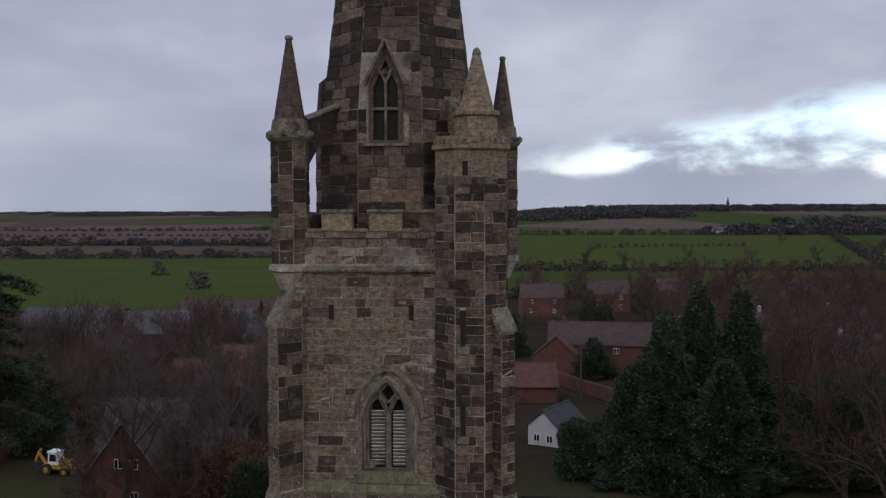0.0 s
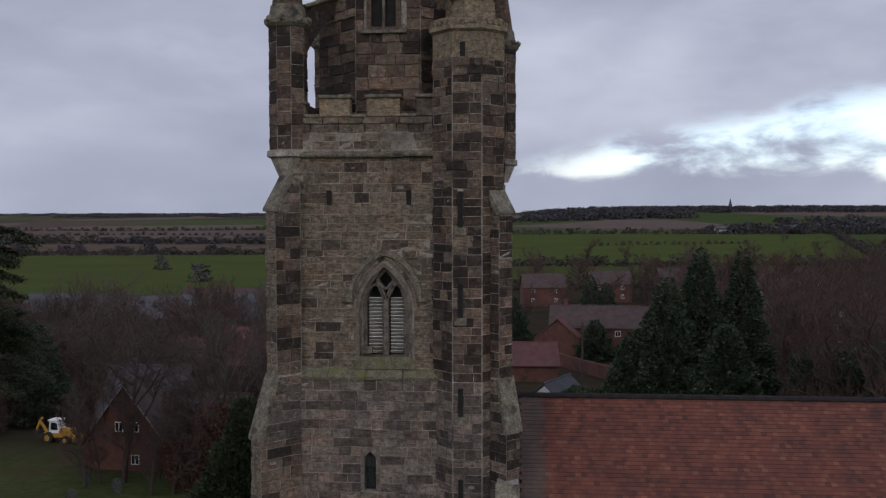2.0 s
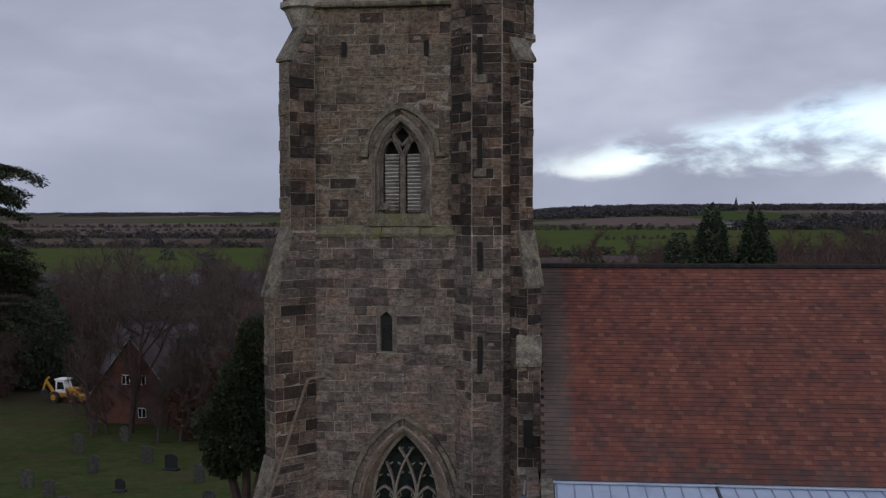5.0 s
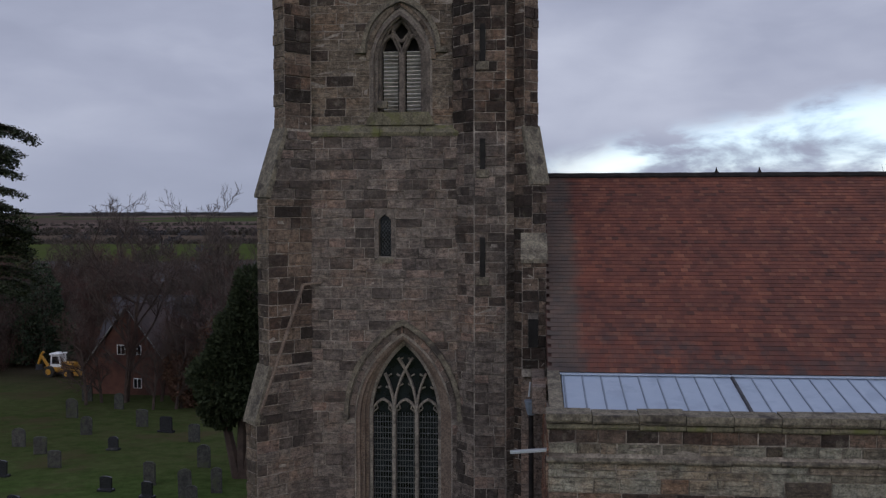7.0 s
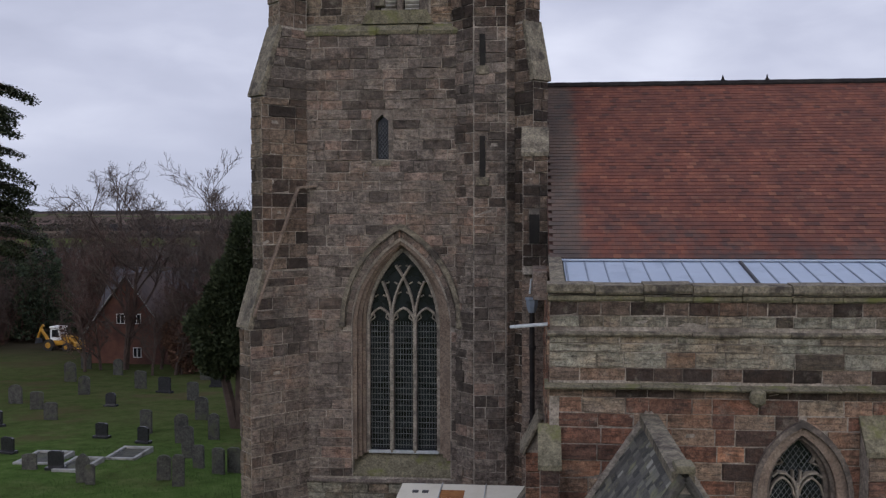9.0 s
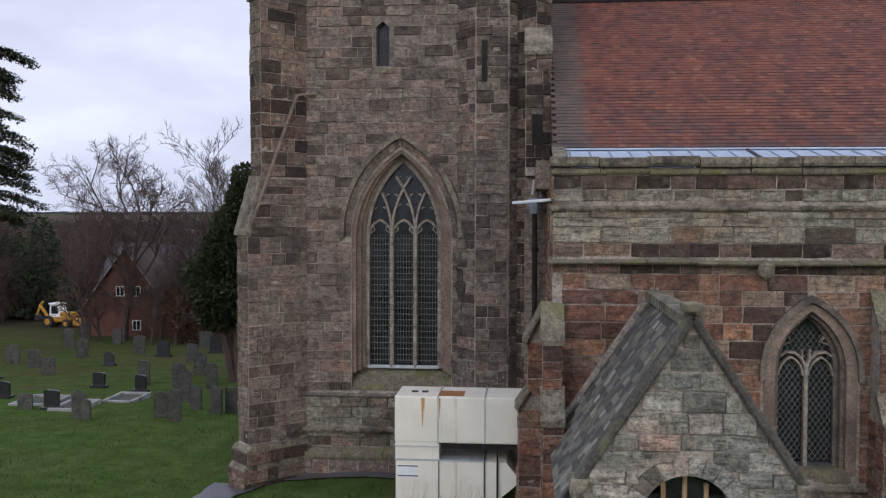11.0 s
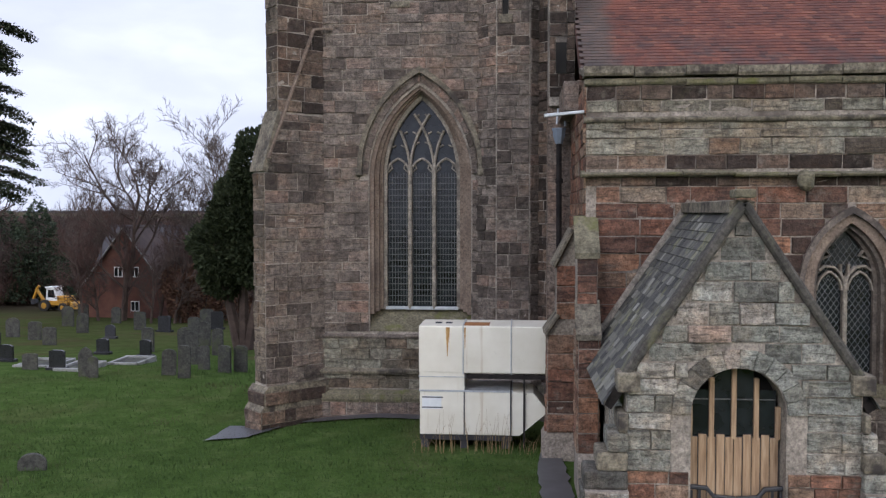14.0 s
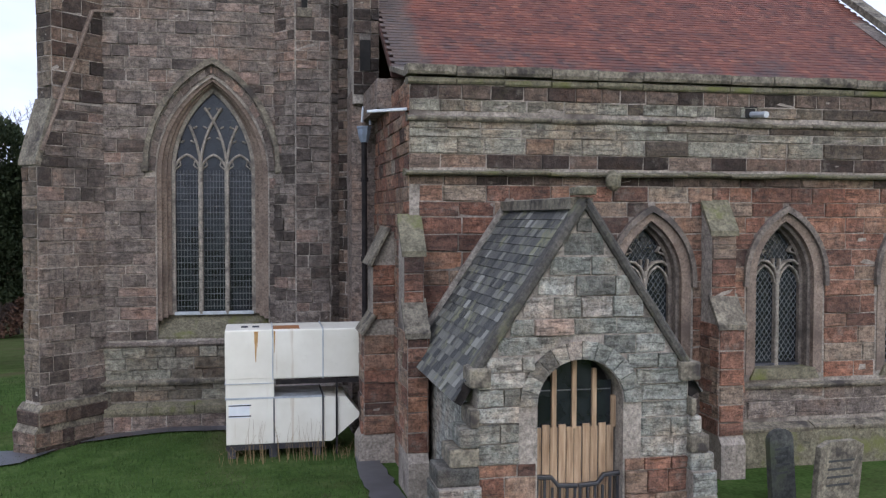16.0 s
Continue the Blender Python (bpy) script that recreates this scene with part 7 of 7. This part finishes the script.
house("brick_house", "red brick house with a wet pale slate roof", -31.2, 58.5, 7.4, 8.0, 4.2, 7.9, 4, brick_v, roof_pale, [(-2, 1.6)], chimney=False)
house("brick_house", "brick gabled wing with white verges and small windows", -29.6, 52.0, 6.0, 7.4, 2.6, 7.5, -92, brick_v, roof_brown, [], [(0.9, 1.2), (0.9, 4.0), (-0.5, 4.0)], False, verge=True)
house("brick_house", "low red brick wing beside the gabled house", -24.0, 54.0, 7.0, 5.5, 4.0, 6.0, 0, brick_v, roof_brown, [(-1.4, 2.6), (1.4, 2.6)], chimney=False)
house("barn", "long grey-roofed farm barn", -66, 150, 34, 16, 5.0, 8.5, 14, seam_m, roof_sheet, chimney=False, cat="barn")
house("barn", "long grey-roofed farm barn", -88, 158, 20, 14, 5.0, 8.0, 4, seam_m, roof_slate, chimney=False, cat="barn")
house("barn", "dark sheet-clad farm barn", -45, 150, 26, 14, 4.6, 8.0, 18, seam_m, roof_slate, chimney=False, cat="barn")
house("brick_house", "brick farm building with a red tiled roof", -38, 122, 14, 8, 3.2, 6.2, 4, brick_v, roof_red, [(-3, 1.8), (2, 1.8)], chimney=False)
house("brick_house", "long low building with a red tiled roof", -37, 104, 18, 8, 3.0, 6.0, 2, brick_v, roof_red, [(-4, 1.6), (3, 1.6)], chimney=False)
for k in range(3):
    house("brick_house", "brick semi-detached house with white windows", -73 + k * 10, 190 + k * 2, 8.5, 6, 4.0, 6.4, 4, brick_v, roof_brown, [(-2.8, 1.3), (2.8, 1.3), (-2.8, 3.2), (2.8, 3.2), (0, 3.2)], [(0, 3.2)])
house("white_cottage", "white rendered cottage with a dark slate roof", 8.2, 79.0, 6.5, 3.8, 2.3, 4.0, -118, render_w, roof_slate, [(-1.6, 1.2), (1.6, 1.2)], [(-0.8, 1.0), (0.8, 1.0)], False)
house("brick_house", "red brick house with a long brown roof", 18.5, 136, 18, 8, 5.0, 8.2, -6, brick_v, roof_brown, [(-6.5, 3.9), (-2, 3.9), (2.6, 3.9), (-1.5, 1.4)], [(0, 3.9)])
house("brick_house", "low outbuilding with a maroon roof", 5.2, 108, 8, 8, 2.6, 5.2, 4, brick_v, roof_red, chimney=False)
house("brick_house", "red brick house end with steep roof", 10.8, 132, 6, 8, 3.2, 6.6, 80, brick_v, roof_red, chimney=False)
for x, y in ((10, 215), (28, 225), (48, 235), (66, 215), (84, 240)):
    house("brick_house", "brick village house with white windows", x, y, 11, 8, 5.0, 8.2, 6, brick_v, roof_brown, [(-3, 1.6), (3, 1.6), (-3, 4), (3, 4)])
for x, y in ((56, 165), (72, 172), (60, 130)):
    house("white_cottage", "white cottage half hidden by bare trees", x, y, 9, 7, 4.6, 7.2, 12, render_w, roof_slate, [(-2.4, 1.6), (2.4, 1.6), (0, 3.8)])
for x, y, w in ((250, 930, 30), (285, 935, 22), (215, 925, 26), (320, 950, 18)):
    house("farm_building", "pale farm building on the hill", x, y, w, 12, 5, 8, 4, render_w if w > 21 else brick_v, roof_sheet, chimney=False, cat="barn")
gw_ = thing("brick_garden_wall", (14, 112, gz(14, 112)), "long red brick garden wall", "wall")
for k in range(14):
    a = k / 14
    x, y = 9.5 + 10.0 * a, 124 - 24 * a
    part("wall_panel", box(-1.5, 1.5, -0.15, 0.15, -1, 2.0), brick_v, gw_).matrix_basis = pose(x, y, gz(x, y), 0, 0, -67)
far_sp = thing("far_church_spire", (570, 2500, gz(570, 2500)), "distant church spire on the wooded horizon", "church")
part("tower", box(566, 574, 2496, 2504, 5, gz(570, 2500) + 16), roof_slate, far_sp)
part("spire", prism(8, [(gz(570, 2500) + 15, 4.0), (gz(570, 2500) + 33, 0.2)], 570, 2500), roof_slate, far_sp)
tank = thing("blue_tank", (-46, 116, gz(-46, 116)), "blue plastic tank beside the barns", "tank")
part("body", prism(12, [(0, 1.6), (1.6, 1.6), (2.1, 0.9)], 0, 0), material("blue_plastic", blotch((0.03, 0.10, 0.28), (0.05, 0.14, 0.36), 2.0), 0.5), tank).matrix_parent_inverse = Matrix()
bt = thing("blue_tarpaulin", (10.2, 74.5, gz(10.2, 74.5)), "blue tarpaulin by the white cottage", "tarpaulin")
part("sheet", box(-1.0, 1.0, -0.9, 0.9, 0, 1.1, 0.25), bpy.data.materials["blue_plastic"], bt).matrix_parent_inverse = Matrix()
pole = thing("utility_pole", (12.5, 100, gz(12.5, 100)), "wooden utility pole with a crossarm", "pole")
part("shaft", add_tube(bmesh.new(), [(0, 0, -0.5), (0, 0, 9)], 0.14), bark, pole).matrix_parent_inverse = Matrix()
part("crossarm", box(-0.9, 0.9, -0.06, 0.06, 8.3, 8.45), bark, pole).matrix_parent_inverse = Matrix()

# ---- digger ----
yellow = material("digger_yellow", blotch((0.34, 0.17, 0.015), (0.44, 0.23, 0.025), 3.0, (0.18, 0.10, 0.03), 2.0), 0.55)
tyre_m = material("tyre_rubber", blotch((0.015, 0.015, 0.015), (0.035, 0.033, 0.03), 8.0), 0.9)
DX, DYY = -41.9, 61.0
dig = thing("backhoe_digger", (DX, DYY, gz(DX, DYY)), "yellow backhoe digger with a white cab roof", "digger")


def dpart(nm, bm, m, par=dig, lb=""):
    o = part(nm, bm, m, par, lb)
    o.matrix_parent_inverse = Matrix()
    return o


dpart("chassis", box(-1.6, 2.0, -0.7, 0.7, 0.7, 1.25, 0.08), yellow)
dpart("bonnet", box(0.4, 2.1, -0.5, 0.5, 1.2, 1.8, 0.12), yellow)
cabp = dpart("cab", slab([(-0.9, 1.2), (-0.8, 2.7), (0.3, 2.7), (0.55, 1.7), (0.5, 1.2)], [[(-0.72, 1.6), (-0.66, 2.5), (0.16, 2.5), (0.36, 1.7), (0.3, 1.6)]], (0, -0.65, 0), EASTW, SOUTH, 1.3), frame_w, dig, "white cab frame")
dpart("cab_roof", box(-0.95, 0.5, -0.75, 0.75, 2.68, 2.86, 0.06), frame_w, cabp)
dpart("cab_glass", box(-0.7, 0.2, -0.55, 0.55, 1.6, 2.5), glass, cabp)
for x, rr in ((-0.9, 0.68), (1.5, 0.5)):
    for yy in (-0.85, 0.85):
        wv = dpart("wheel", prism(18, [(-0.2, rr), (0.2, rr)], 0, 0), tyre_m)
        wv.matrix_basis = pose(x, yy, rr, 90, 0, 0)
        rm_ = dpart("rim", prism(12, [(-0.23, rr * 0.5), (0.23, rr * 0.5)], 0, 0), yellow, wv)
dpart("backhoe_boom", add_bar(bmesh.new(), [(-1.5, 0, 1.0), (-2.6, 0, 2.5), (-2.2, 0, 2.9)], 0.28, 0.25, SOUTH), yellow)
dpart("dipper", add_bar(bmesh.new(), [(-2.5, 0, 2.6), (-3.0, 0, 1.4)], 0.22, 0.22, SOUTH), yellow)
dpart("rear_bucket", slab([(-3.2, 0.7), (-3.1, 1.4), (-2.7, 1.3), (-2.6, 0.8)], [], (0, -0.3, 0), EASTW, SOUTH, 0.6), iron)
for yy in (-0.55, 0.55):
    dpart("loader_arm", add_bar(bmesh.new(), [(0.3, yy, 1.7), (1.9, yy, 1.5), (2.6, yy, 0.7)], 0.22, 0.14, SOUTH), yellow)
dpart("front_bucket", slab([(2.5, 0.35), (2.55, 1.15), (2.9, 1.0), (3.3, 0.35)], [], (0, -1.0, 0), EASTW, SOUTH, 2.0), yellow)
dig.rotation_euler = (0, 0, radians(-8))
dig.scale = (0.82, 0.82, 0.82)

# ---- single stones and slates ----
lay_tiles()
for item in PIECES:
    if item[0] == "slates":
        _, prf, sme, e, uu, dn, L, s = item
        r = random.Random(90 + s)
        rows = 21
        st = L / rows
        for i in range(rows):
            y = PY + 0.06 + (i % 2) * 0.12
            while y < AY - 0.05:
                w = r.uniform(0.13, 0.27)
                w = min(w, AY - y)
                ob = new("slate", sme)
                ob.parent = prf
                ob.matrix_parent_inverse = world_of(prf).inverted()
                m = Matrix((Vector((0, w - 0.008, 0)), uu * (st * 1.3), dn * r.uniform(0.022, 0.036))).transposed().to_4x4()
                m.translation = Vector((e.x, y + w / 2, e.z)) + uu * (st * i) + dn * 0.032
                ob.matrix_basis = m
                y += w
    else:
        a, k = item
        lay(*a, **k)
